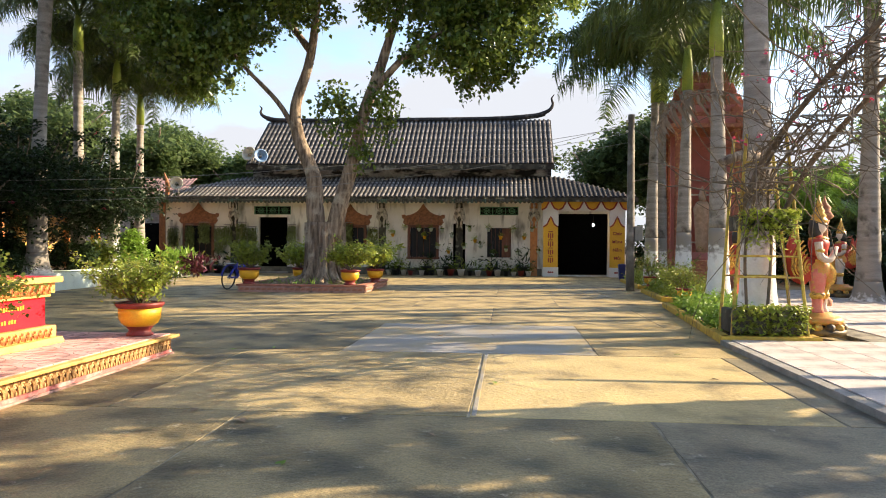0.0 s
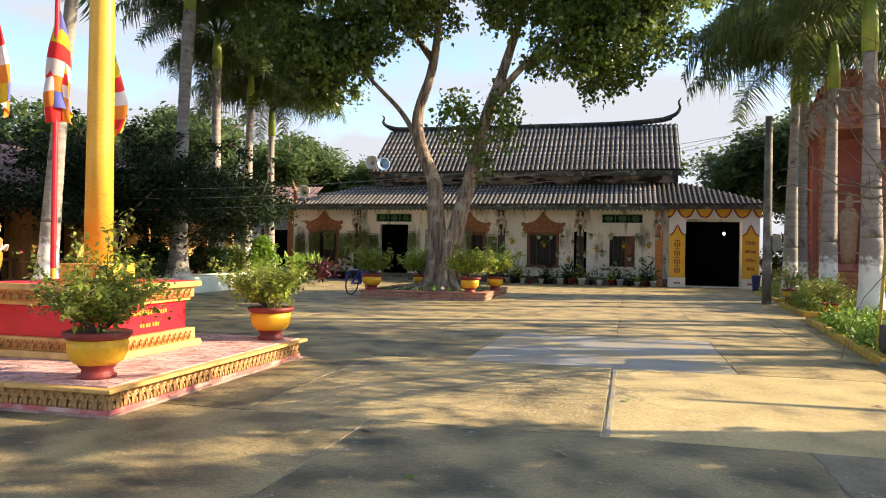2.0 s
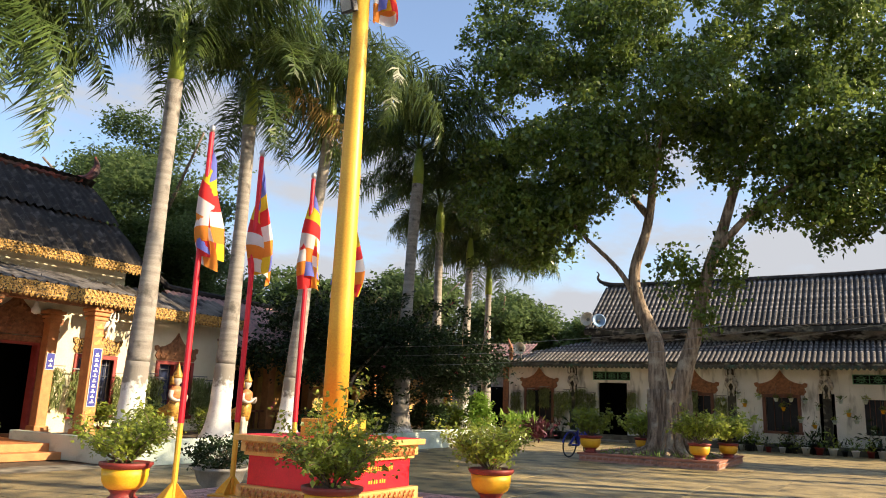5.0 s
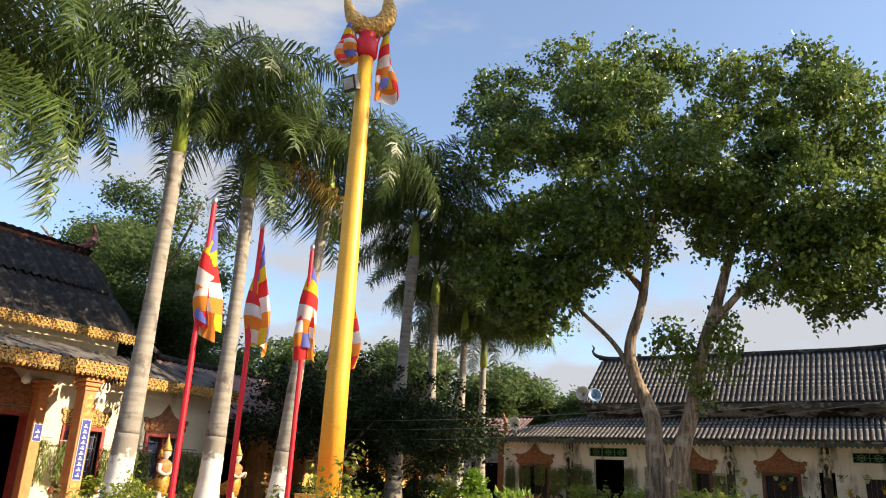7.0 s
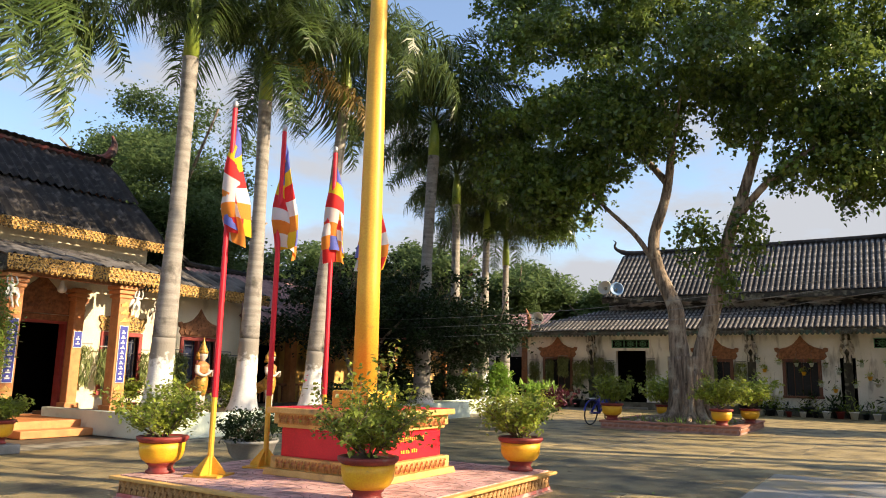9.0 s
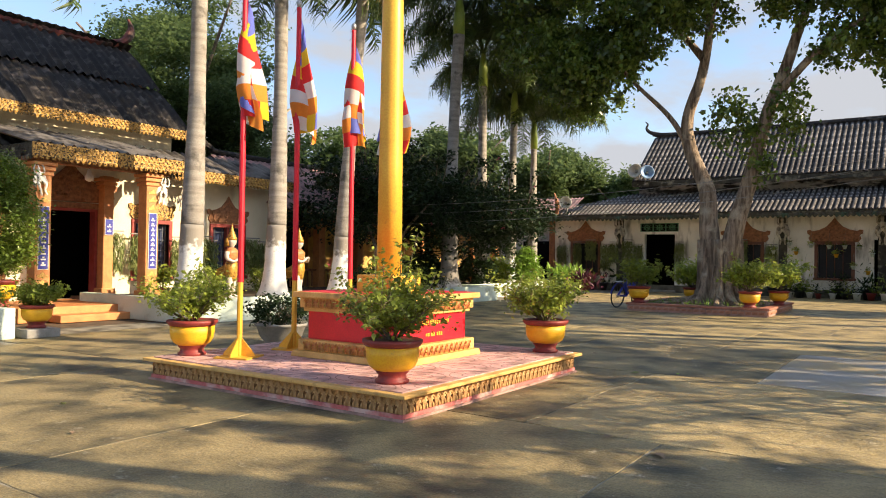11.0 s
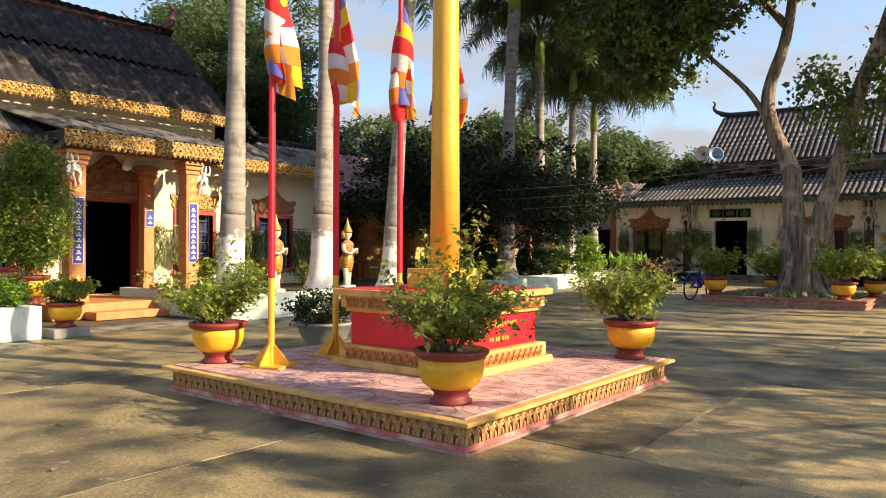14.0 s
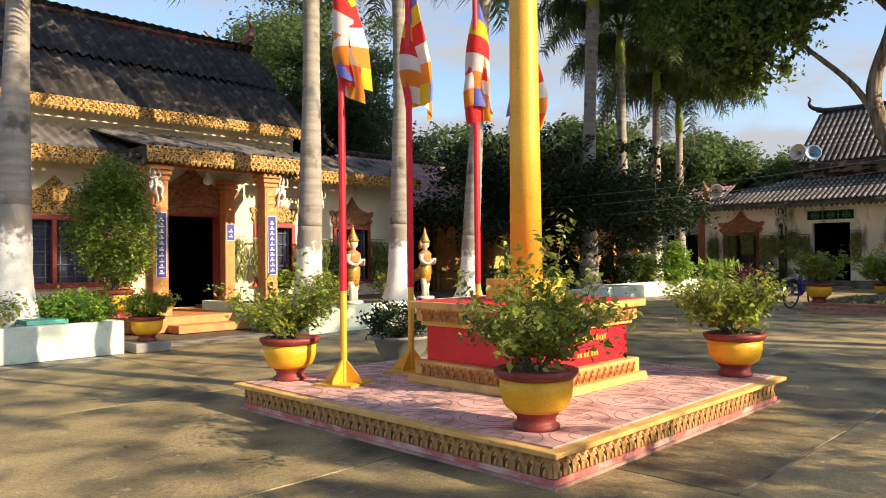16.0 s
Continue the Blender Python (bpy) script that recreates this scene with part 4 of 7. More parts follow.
box(bm, -0.11, 0.11, -0.04, 0.04, -0.09, 0.09, bevel=0.01)
ob = part("floodlight", bm, M_BLACK, pole, "black floodlight with a grey glass")
ob.matrix_basis = pose(-0.05, -0.2, 5.47, 22, 8, -12) @ Matrix.Scale(1.15, 4)
bm = B()
box(bm, -0.085, 0.085, -0.046, -0.041, -0.065, 0.065)
gl = part("glass", bm, M_METAL, ob)

# ---- palms ----
WASHED = {}


def whitewashed(h):
    """Bark with whitewash up to about h, flaking away at its upper edge."""
    if h in WASHED:
        return WASHED[h]
    m = material("whitewash", (0.84, 0.83, 0.80), 0.9, (0.72, 0.71, 0.68), 4, 30, 0.35, stain=(0.36, 0.33, 0.28), stain_scale=5, stain_cut=(0.63, 0.74))
    n, l = m.node_tree.nodes, m.node_tree.links
    bsdf = n["Principled BSDF"]
    wash = bsdf.inputs["Base Color"].links[0].from_socket
    tc = n.new("ShaderNodeTexCoord")
    sp = n.new("ShaderNodeSeparateXYZ")
    l.new(tc.outputs["Object"], sp.inputs["Vector"])
    nz = n.new("ShaderNodeTexNoise")
    nz.inputs["Scale"].default_value, nz.inputs["Detail"].default_value = 9.0, 6.0
    l.new(tc.outputs["Object"], nz.inputs["Vector"])
    md = n.new("ShaderNodeMath")
    md.operation = "MULTIPLY_ADD"
    md.inputs[1].default_value = 0.9
    l.new(nz.outputs["Fac"], md.inputs[0])
    l.new(sp.outputs["Z"], md.inputs[2])
    mr = n.new("ShaderNodeMapRange")
    mr.inputs["From Min"].default_value, mr.inputs["From Max"].default_value = h + 0.34, h + 0.54
    l.new(md.outputs[0], mr.inputs["Value"])
    mx = n.new("ShaderNodeMix")
    mx.data_type = "RGBA"
    mx.inputs["B"].default_value = (0.27, 0.245, 0.21, 1)
    l.new(mr.outputs["Result"], mx.inputs["Factor"])
    l.new(wash, mx.inputs["A"])
    l.new(mx.outputs["Result"], bsdf.inputs["Base Color"])
    WASHED[h] = m
    return m


def palm_trunk(h, r, white, seed, tip=(0, 0)):
    """Ringed grey trunk, whitewashed at the foot; returns the two meshes."""
    rs = np.random.default_rng(seed)
    lean = rs.uniform(-0.012, 0.012, 2)
    pts, rad = [], []
    n = int(h / 0.11)
    for i in range(n + 1):
        z = h * i / n
        swell = 0.5 * math.exp(-z / 0.2) + 0.5 * math.exp(-z / 0.8) + 0.08 * math.sin(z * 0.9) * (z > 1)
        pts.append((tip[0] * z / h + lean[0] * z * z * 0.3, tip[1] * z / h + lean[1] * z * z * 0.3, z))
        rad.append(r * (1.0 - 0.28 * z / h + swell) * (1.012 if i % 2 else 0.99))
    k = max(2, int((white + 0.5) / h * n))
    a, b = B(), B()
    tube(a, pts[:k + 1], rad[:k + 1], 16)
    tube(b, pts[k:], rad[k:], 16)
    return a, b, Vector(pts[-1])


def frond_arrays(L, rs, droop, leaflets=66, wide=0.048):
    """Leaflets of one frond bending from the crown: lists of verts and faces, rachis along a curve in x and z."""
    rise = rs.uniform(0.45, 1.35)
    pts = []
    p = np.array([0.0, 0.0, 0.0])
    ang = rise
    n = 14
    for i in range(n + 1):
        pts.append(p.copy())
        p = p + np.array([math.cos(ang), 0, math.sin(ang)]) * L / n
        ang -= droop * (0.35 + 1.3 * i / n) / n * 2.0
    pts = np.array(pts)
    V, F = [], []
    for side in (-1, 1):
        for k in range(leaflets):
            u = 0.16 + 0.83 * (k + rs.uniform(-0.3, 0.3)) / leaflets
            f = min(max(u, 0), 0.999) * n
            i = int(f)
            c = pts[i] * (1 - f + i) + pts[i + 1] * (f - i)
            d = pts[i + 1] - pts[i]
            d /= np.linalg.norm(d)
            ln = L * 0.26 * (0.35 + 0.65 * math.sin(math.pi * min(u * 0.9 + 0.18, 1.0))) * rs.uniform(0.8, 1.15)
            o = d * 0.55 + np.array([0, side * rs.uniform(0.55, 1.0), 0.1 + rs.uniform(-0.75, 0.6)])
            o /= np.linalg.norm(o)
            e1 = c + o * ln * 0.5 + np.array([0, 0, -0.03 * ln])
            e2 = c + o * ln * 0.95 + np.array([0, 0, -0.6 * ln * rs.uniform(0.5, 1.4)])
            w = d * wide * 0.5
            b = len(V)
            V += [c - w * 0.6, c + w * 0.6, e1 + w, e1 - w, e2]
            F += [(b, b + 1, b + 2, b + 3), (b + 3, b + 2, b + 4)]
    # rachis
    for i in range(n):
        r0 = 0.035 * (1 - i / n) + 0.006
        r1 = 0.035 * (1 - (i + 1) / n) + 0.006
        b = len(V)
        a, c = pts[i], pts[i + 1]
        for q, r in ((a, r0), (c, r1)):
            V += [q + np.array([0, -r, 0]), q + np.array([0, r, 0]), q + np.array([0, 0, -r])]
        F += [(b, b + 1, b + 4, b + 3), (b + 1, b + 2, b + 5, b + 4), (b + 2, b, b + 3, b + 5)]
    return np.array(V), F


def frond_mesh(L, droop, seed, leaflets=66, material_=None):
    rs = np.random.default_rng(seed)
    V, F = frond_arrays(L, rs, droop, leaflets)
    me = bpy.data.meshes.new("frond")
    me.from_pydata(V.tolist(), [], F)
    me.materials.append(material_ or M_FROND)
    return me


FRONDS = [frond_mesh(4.0, d, 20 + i, 84) for i, d in enumerate((0.75, 0.95, 1.15, 1.3, 1.45, 1.05, 1.25, 1.4, 1.2))]


def palm(x, y, z, h, r, seed, white=1.1, shaft=1.3, fronds=18, scale=1.0, tip=(0, 0), label="tall royal palm with whitewashed foot and drooping fronds", group="royal palms", hanging=(), kinds=9):
    rs = np.random.default_rng(seed)
    t = thing("royal_palm", label, "palm tree", pose(x, y, z), group=group)
    a, b, top = palm_trunk(h, r, white, seed, tip)
    part("whitewashed_foot", a, whitewashed(round(white, 1)), t, "flaking whitewash on the foot of the trunk", True)
    part("trunk", b, M_TRUNK, t, "", True)
    c = B()
    tube(c, [top, top + Vector((0, 0, shaft * 0.5)), top + Vector((0, 0, shaft))], [r * 0.8, r * 0.78, r * 0.42], 14)
    part("crownshaft", c, M_SHAFT, t, "smooth yellow-green crownshaft", True)
    for k in range(fronds):
        m = Matrix.Translation(top + Vector((0, 0, shaft * rs.uniform(0.86, 1.0)))) @ pose(0, 0, 0, rs.uniform(-12, 12), rs.uniform(-10, 30), 360 * k / fronds + rs.uniform(-12, 12))
        share("frond", FRONDS[int(rs.integers(kinds))], t, m @ Matrix.Scale(scale * rs.uniform(0.88, 1.1), 4))
    for yaw, pitch, me in hanging:
        share("frond", me, t, Matrix.Translation(top + Vector((0, 0, shaft * 0.85))) @ pose(0, 0, 0, 0, pitch, yaw))
    return t


YELLOWED = frond_mesh(3.4, 0.8, 91, 70, material("yellowed_frond", (0.30, 0.20, 0.05), 0.6, (0.20, 0.13, 0.04), 3, 30, 0.0, vary=0.5, through=0.3))
# along the prayer hall
palm(-13.5, 5.3, 0.38, 7.0, 0.23, 1, white=1.4, hanging=((30, 52, FRONDS[0]), (50, 64, FRONDS[0]), (76, 50, FRONDS[1]), (8, 60, FRONDS[0]), (40, 40, FRONDS[1])))
palm(-13.25, 10.5, 0.38, 8.0, 0.225, 2, white=1.2, tip=(0.24, 0.14), shaft=1.8)
palm(-13.5, 13.15, 0.38, 7.9, 0.22, 3, white=1.3, tip=(0.25, 0.15), hanging=((40, 42, YELLOWED), (75, 50, FRONDS[0]), (-30, 55, FRONDS[0])))
palm(-13.2, 15.2, 0.38, 8.3, 0.2, 4, tip=(0.35, 0.2), shaft=1.6)
palm(-13.6, 21.1, 0.38, 8.6, 0.25, 5, white=0.2, fronds=26)
palm(-14.4, 24.5, 0.38, 7.6, 0.22, 6, white=0.8, fronds=26)
palm(-14.3, 26.6, 0.38, 6.6, 0.21, 7, fronds=26)
palm(-14.75, 29.4, 0.38, 5.9, 0.2, 8, fronds=26)
# across the yard
palm(4.55, 12.6, 0.0, 10.3, 0.235, 11, white=1.35, kinds=4)
palm(5.15, 17.0, 0.0, 5.6, 0.2, 12, white=1.3, kinds=4, scale=0.92)
palm(5.55, 22.0, 0.0, 5.9, 0.2, 13, white=1.3, kinds=4)
palm(5.3, 25.5, 0.0, 6.2, 0.2, 14, white=1.25, kinds=4)
palm(5.75, 26.2, 0.0, 6.4, 0.2, 15, white=1.25, kinds=4)
palm(9.4, 19.3, 0.0, 8.4, 0.24, 16, white=0.1, label="tall ringed royal palm beside the paved court")

# ---- old fig tree ----
fig = thing("fig_tree", "old two-limbed fig tree with fluted buttressed trunk and broad leafy crown", "tree", pose(-5.2, 22.6, 0.2))


def fluted(bm, h0, h1, n=60, rows=16):
    rings = []
    for j in range(rows + 1):
        u = j / rows
        z = h0 + (h1 - h0) * u
        base = 0.44 + 0.28 * math.exp(-z / 0.18) + 0.12 * math.exp(-z / 0.9) - 0.06 * u
        ring = []
        for i in range(n):
            a = 2 * math.pi * i / n
            flute = 1 + (0.2 * math.sin(5 * a + 0.5 + z * 0.35) + 0.17 * math.sin(9 * a + 1.7 - z * 0.5) + 0.14 * math.sin(14 * a + z)) * (1 - 0.4 * u)
            ex = 1 + 0.35 * u * abs(math.cos(a))
            ring.append(bm.verts.new((base * flute * math.cos(a) * ex, base * flute * math.sin(a) * 0.92, z)))
        rings.append(ring)
    for a, b in zip(rings, rings[1:]):
        for i in range(n):
            j = (i + 1) % n
            bm.faces.new((a[i], a[j], b[j], b[i]))
    bm.faces.new(rings[-1])


bm = B()
fluted(bm, -0.05, 1.85)
rsr = np.random.default_rng(9)
for k in range(15):
    a = 2 * math.pi * k / 15 + rsr.uniform(-0.15, 0.15)
    out = rsr.uniform(0.9, 1.5)
    c, s_ = math.cos(a), math.sin(a)
    tube(bm, curl([(0.42 * c, 0.4 * s_, 1.5 * rsr.uniform(0.7, 1.1)), (0.5 * c, 0.47 * s_, 0.6), (0.68 * c, 0.62 * s_, 0.16), (out * c, out * s_, 0.02), (out * 1.25 * math.cos(a + 0.2), out * 1.25 * math.sin(a + 0.2), -0.03)], 5), [0.05 + 0.035 * math.sin(i * 0.16) for i in range(21)], 7)
part("trunk", bm, M_BARK, fig, "fluted grey-brown trunk spreading into roots", True)
for nm, pts, ra, rb in (("limb", [(-0.2, 0, 1.3), (-0.3, 0, 2.4), (-0.35, 0, 3.3), (-0.85, 0.1, 4.5), (-0.95, 0.1, 5.5), (-0.55, 0.2, 6.9), (-0.4, 0.3, 8.5), (-0.7, 0.4, 10.5)], 0.31, 0.09),
                        ("limb", [(0.25, 0, 1.3), (0.5, 0, 2.4), (0.85, 0, 3.6), (1.25, -0.1, 5.2), (1.75, -0.2, 6.5), (2.1, -0.2, 7.6), (2.6, 0.0, 9.2), (3.2, 0.2, 11.0)], 0.29, 0.08),
                        ("limb", [(-0.9, 0.1, 4.6), (-1.5, 0.0, 5.6), (-2.6, -0.3, 6.8), (-3.6, -0.5, 8.2)], 0.1, 0.04),
                        ("limb", [(1.5, -0.15, 5.8), (2.6, -0.6, 6.8), (4.0, -0.8, 7.6), (5.4, -0.9, 8.0)], 0.13, 0.04),
                        ("limb", [(-0.5, 0.2, 7.2), (-1.6, 0.8, 8.6), (-2.8, 1.2, 10.2)], 0.13, 0.04),
                        ("limb", [(-0.55, 0.2, 6.8), (-0.1, -0.5, 8.2), (0.4, -1.4, 9.6)], 0.08, 0.03)):
    bm = B()
    c = curl(pts, 6)
    tube(bm, c, [ra + (rb - ra) * (i / (len(c) - 1)) ** 0.8 + 0.012 * math.sin(i * 1.7) * ra for i in range(len(c))], 12)
    part(nm, bm, M_BARK, fig, "", True)
shells = [((-5.2, 0, 12.0), (2.8, 3.2, 3.2)), ((-3.2, 0.3, 14.4), (2.8, 2.8, 2.5)), ((0.2, 0, 13.2), (3.0, 3.2, 2.4)), ((3.6, 0, 12.4), (3.0, 3.0, 2.5)), ((5.6, -0.3, 10.0), (2.3, 2.6, 2.8)),
          ((-4.4, -0.6, 8.6), (2.2, 2.0, 2.0)), ((-3.6, -0.9, 6.7), (0.9, 1.0, 1.1)), ((0.0, -1.2, 10.4), (2.8, 2.4, 1.5)), ((4.6, -0.8, 7.3), (1.6, 1.5, 1.5)), ((2.7, -0.4, 9.0), (1.6, 1.4, 1.2)),
          ((0.9, -0.2, 4.3), (0.5, 0.4, 0.6)), ((0.0, -0.2, 5.1), (0.4, 0.4, 0.5))]
shells += [((-1.4, -0.6, 8.7), (1.5, 1.3, 1.2)), ((-4.0, -0.5, 7.0), (1.3, 1.3, 1.3)), ((5.4, -0.6, 7.8), (1.7, 1.5, 1.4))]
clear = lambda p: not (p[2] < 7.0 and -1.5 < p[0] < 2.2 and p[2] > 5.3)
C = clumps(4300, lobes(shells[:10] + shells[12:], 9.5, 0.48, 0.95, clear), 32, 0.15, 0.95)
C = np.concatenate([C, clumps(85, [((1.1, -0.3, 4.5), (0.4, 0.4, 0.9)), ((0.3, -0.2, 5.4), (0.5, 0.5, 0.8)), ((1.9, -0.3, 5.4), (0.5, 0.5, 0.9))], 22, 0.16, 1.4)])
me = leaf_mesh("crown", C, 0.135, M_LEAF, narrow=0.75, up=0.05, droop=1.2)
crown = new("crown", me)
crown.parent = fig
tagged(crown, "broad crown of glossy heart-shaped leaves")

# ---- plants in pots ----
def stems_and_leaves(h, w, n, seed, sub=4, per=9, radius=0.05, wild=0.5):
    """Forking stems from the origin; returns a bmesh of stems and the places of the leaves."""
    rs = np.random.default_rng(seed)
    bm = B()
    C = []
    for k in range(n):
        a = 2 * math.pi * (k + rs.uniform(-0.3, 0.3)) / n
        out = w * rs.uniform(0.3, 1.0)
        top = h * rs.uniform(0.62, 1.0) * (1.1 - 0.35 * out / w)
        p0 = Vector((0.03 * math.cos(a), 0.03 * math.sin(a), 0))
        p1 = Vector((out * 0.55 * math.cos(a), out * 0.55 * math.sin(a), top * 0.45))
        p2 = Vector((out * math.cos(a + 0.3), out * math.sin(a + 0.3), top))
        pts = curl([p0, p1, p2], 5)
        tube(bm, pts, [0.011 - 0.008 * i / 10 for i in range(11)], 5)
        tips = []
        for s in range(sub):
            b = pts[int(rs.integers(3, 10))]
            d = Vector(rs.normal(size=3)) * wild * w * 0.55
            d.z = abs(d.z) * 0.9 + 0.03
            e = b + d
            tube(bm, [b, (b + e) / 2 + Vector((0, 0, 0.015)), e], [0.005, 0.004, 0.002], 4)
            tips.append((b, e))
        tips.append((pts[4], pts[-1]))
        for b, e in tips:
            m = max(3, int((e - b).length / 0.028))
            for i in range(m):
                q = b.lerp(e, (i + 0.5) / m)
                for _ in range(per // 3):
                    C.append(np.array(q) + rs.normal(size=3) * radius * 0.6)
            for _ in range(per):
                C.append(np.array(e) + rs.normal(size=3) * radius)
    return bm, np.array(C)


def flowers(C, n, size, color, rs):
    pick = C[rs.choice(len(C), size=min(n, len(C)), replace=False)]
    return leaf_mesh("flower", np.repeat(pick, 5, axis=0) + rs.normal(size=(len(pick) * 5, 3)) * size * 0.35, size, color, up=0.8, narrow=0.9)


M_FLOWER = material("pink_flower", (0.62, 0.05, 0.14), 0.6, (0.5, 0.03, 0.1), 5, 40, 0, through=0.3)


def footed_pot(t, s=1.0):
    bm = B()
    lathe(bm, [(0.155 * s, 0), (0.16 * s, 0.025 * s), (0.135 * s, 0.04 * s), (0.128 * s, 0.075 * s), (0.15 * s, 0.095 * s), (0.155 * s, 0.11 * s), (0.17 * s, 0.12 * s)], 28)
    part("foot", bm, M_DARKRED, t, "dark red turned foot", True)
    bm = B()
    lathe(bm, [(0.168 * s, 0.118 * s), (0.21 * s, 0.15 * s), (0.236 * s, 0.2 * s), (0.246 * s, 0.26 * s), (0.248 * s, 0.335 * s), (0.22 * s, 0.338 * s)], 28)
    part("bowl", bm, M_POTYELLOW, t, "yellow glazed bowl", True)
    bm = B()
    prof = [(0.225 * s, 0.33 * s), (0.262 * s, 0.345 * s), (0.285 * s, 0.375 * s), (0.285 * s, 0.4 * s), (0.25 * s, 0.405 * s), (0.225 * s, 0.38 * s)]
    lathe(bm, prof, 28)
    part("rim", bm, M_DARKRED, t, "dark red rolled rim", True)
    bm = B()
    lathe(bm, [(0.02, 0.36 * s), (0.24 * s, 0.383 * s), (0.02, 0.392 * s)], 20)
    part("soil", bm, M_EARTH, t)


def potted_shrub(x, y, z, s, h, w, n, seed, leaf=0.045, per=9, label="leafy flowering shrub in a footed yellow and dark red pot", mat=None, bloom=0, group="footed yellow pots", sub=5, wild=0.5):
    t = thing("potted_shrub", label, "potted plant", pose(x, y, z, 0, 0, seed * 37 % 360), group=group)
    footed_pot(t, s)
    bm, C = stems_and_leaves(h, w, n, seed, per=per, sub=sub, wild=wild)
    ob = part("stem", bm, M_TWIG, t, "thin grey-brown stems", True)
    ob.location.z = 0.38 * s
    ob = new("foliage", leaf_mesh("foliage", C, leaf, mat or M_SHRUB, up=0.5, narrow=0.6))
    ob.parent, ob.location.z = t, 0.38 * s
    tagged(ob, kind="stuff")
    if bloom:
        ob = new("flower", flowers(C, bloom, 0.035, M_FLOWER, np.random.default_rng(seed)))
        ob.parent, ob.location.z = t, 0.38 * s
        tagged(ob, "small deep pink blossoms", kind="stuff")
    return t


potted_shrub(-4.07, 5.9, PT, 1.0, 0.66, 0.66, 9, 3, per=11, bloom=4, leaf=0.05, sub=9, wild=0.55)
potted_shrub(-3.97, 8.87, PT, 1.0, 0.56, 0.62, 10, 5, per=10, bloom=6, leaf=0.05, sub=9, wild=0.5)
potted_shrub(-7.02, 5.92, PT, 1.0, 0.5, 0.55, 10, 8, per=10, leaf=0.048, sub=8, wild=0.5)
# grey bowl with a round dark shrub, on the yard behind the platform
t = thing("potted_shrub", "round dark green shrub in a wide grey stone bowl", "potted plant", pose(-8.5, 8.7, 0))
bm = B()
lathe(bm, [(0.22, 0), (0.24, 0.04), (0.33, 0.14), (0.385, 0.3), (0.41, 0.31), (0.41, 0.35), (0.36, 0.34), (0.3, 0.3)], 28)
part("bowl", bm, M_GREYSTONE, t, "wide grey stone bowl", True)
bm, C0 = stems_and_leaves(0.4, 0.4, 14, 21)
ob = part("stem", bm, M_TWIG, t)
ob.location.z = 0.3
C = clumps(90, [((0, 0, 0.55), (0.46, 0.46, 0.24))], 26, 0.07)
ob = new("foliage", leaf_mesh("foliage", C, 0.055, M_DARKLEAF, narrow=0.6))
ob.parent = t
tagged(ob, kind="stuff")

# ---- planter round the fig tree ----
tp = thing("tree_planter", "low square brick-red planter with moulded rim round the fig tree", "planter", pose(0, 0, 0), kind="structure")
QX0, QX1, QY0, QY1 = -7.25, -3.5, 20.6, 24.6
for x0, x1, y0, y1 in ((QX0, QX1, QY0, QY0 + 0.28), (QX0, QX1, QY1 - 0.28, QY1), (QX0, QX0 + 0.28, QY0 + 0.28, QY1 - 0.28), (QX1 - 0.28, QX1, QY0 + 0.28, QY1 - 0.28)):
    bm = B()
    box(bm, x0 + 0.04, x1 - 0.04, y0 + 0.04, y1 - 0.04, 0, 0.17)
    part("kerb", bm, M_PALEBRICK, tp, "brick-red moulded kerb")
    bm = B()
    box(bm, x0, x1, y0, y1, 0.17, 0.225, bevel=0.012)
    part("kerb_top", bm, material("terracotta_top", (0.42, 0.17, 0.11), 0.75), tp)
bm = B()
box(bm, QX0 + 0.3, QX1 - 0.3, QY0 + 0.3, QY1 - 0.3, 0, 0.2)
part("soil", bm, M_EARTH, tp)
brick = add_mesh("brick", box(B(), -0.07, 0.07, -0.02, 0.0, -0.035, 0.035), material("frieze_brick", (0.5, 0.24, 0.15), 0.8, (0.3, 0.13, 0.08), 10, 50, 0.3, vary=0.2))
for k in range(22):
    share("brick", brick, tp, Matrix.Translation((QX0 + 0.15 + k * 0.164, QY0 + 0.038, 0.09)))
    share("brick", brick, tp, Matrix.Translation((QX1 - 0.038, QY0 + 0.15 + k * 0.174, 0.09)) @ pose(0, 0, 0, 0, 0, 90))
C = np.column_stack([rng.uniform(QX0 + 0.35, QX1 - 0.35, 420), rng.uniform(QY0 + 0.32, QY1 - 0.35, 420), np.full(420, 0.2)])
ob = new("grass", leaf_mesh("grass", C, 0.16, M_BRIGHTLEAF, droop=-2.5, up=0.0, narrow=0.12))
tagged(ob, "tufts of grass in the tree planter", "grass", kind="stuff")
for x, y, s, sd in ((-6.95, 20.85, 1.15, 31), (-6.05, 23.0, 1.0, 33), (-4.0, 20.9, 1.05, 35), (-3.6, 22.7, 1.0, 37)):
    potted_shrub(x, y, 0.225, s, 0.85, 0.72, 15, sd, leaf=0.085, per=6, bloom=3 if sd == 35 else 0, group="pots on the tree planter")


# ---- leafy beds and bushes ----
def bush(x, y, z, shells, n, per, leaf, mat, label, seed, radius=0.09, trunk=True, name="bush", category="bush", h=0.5):
    t = thing(name, label, category, pose(x, y, z))
    if trunk:
        bm, _ = stems_and_leaves(h, 0.3, 9, seed)
        part("stem", bm, M_TWIG, t, "", True)
    ob = new("foliage", leaf_mesh("foliage", clumps(n, shells, per, radius), leaf, mat))
    ob.parent = t
    tagged(ob, kind="stuff")
    return t


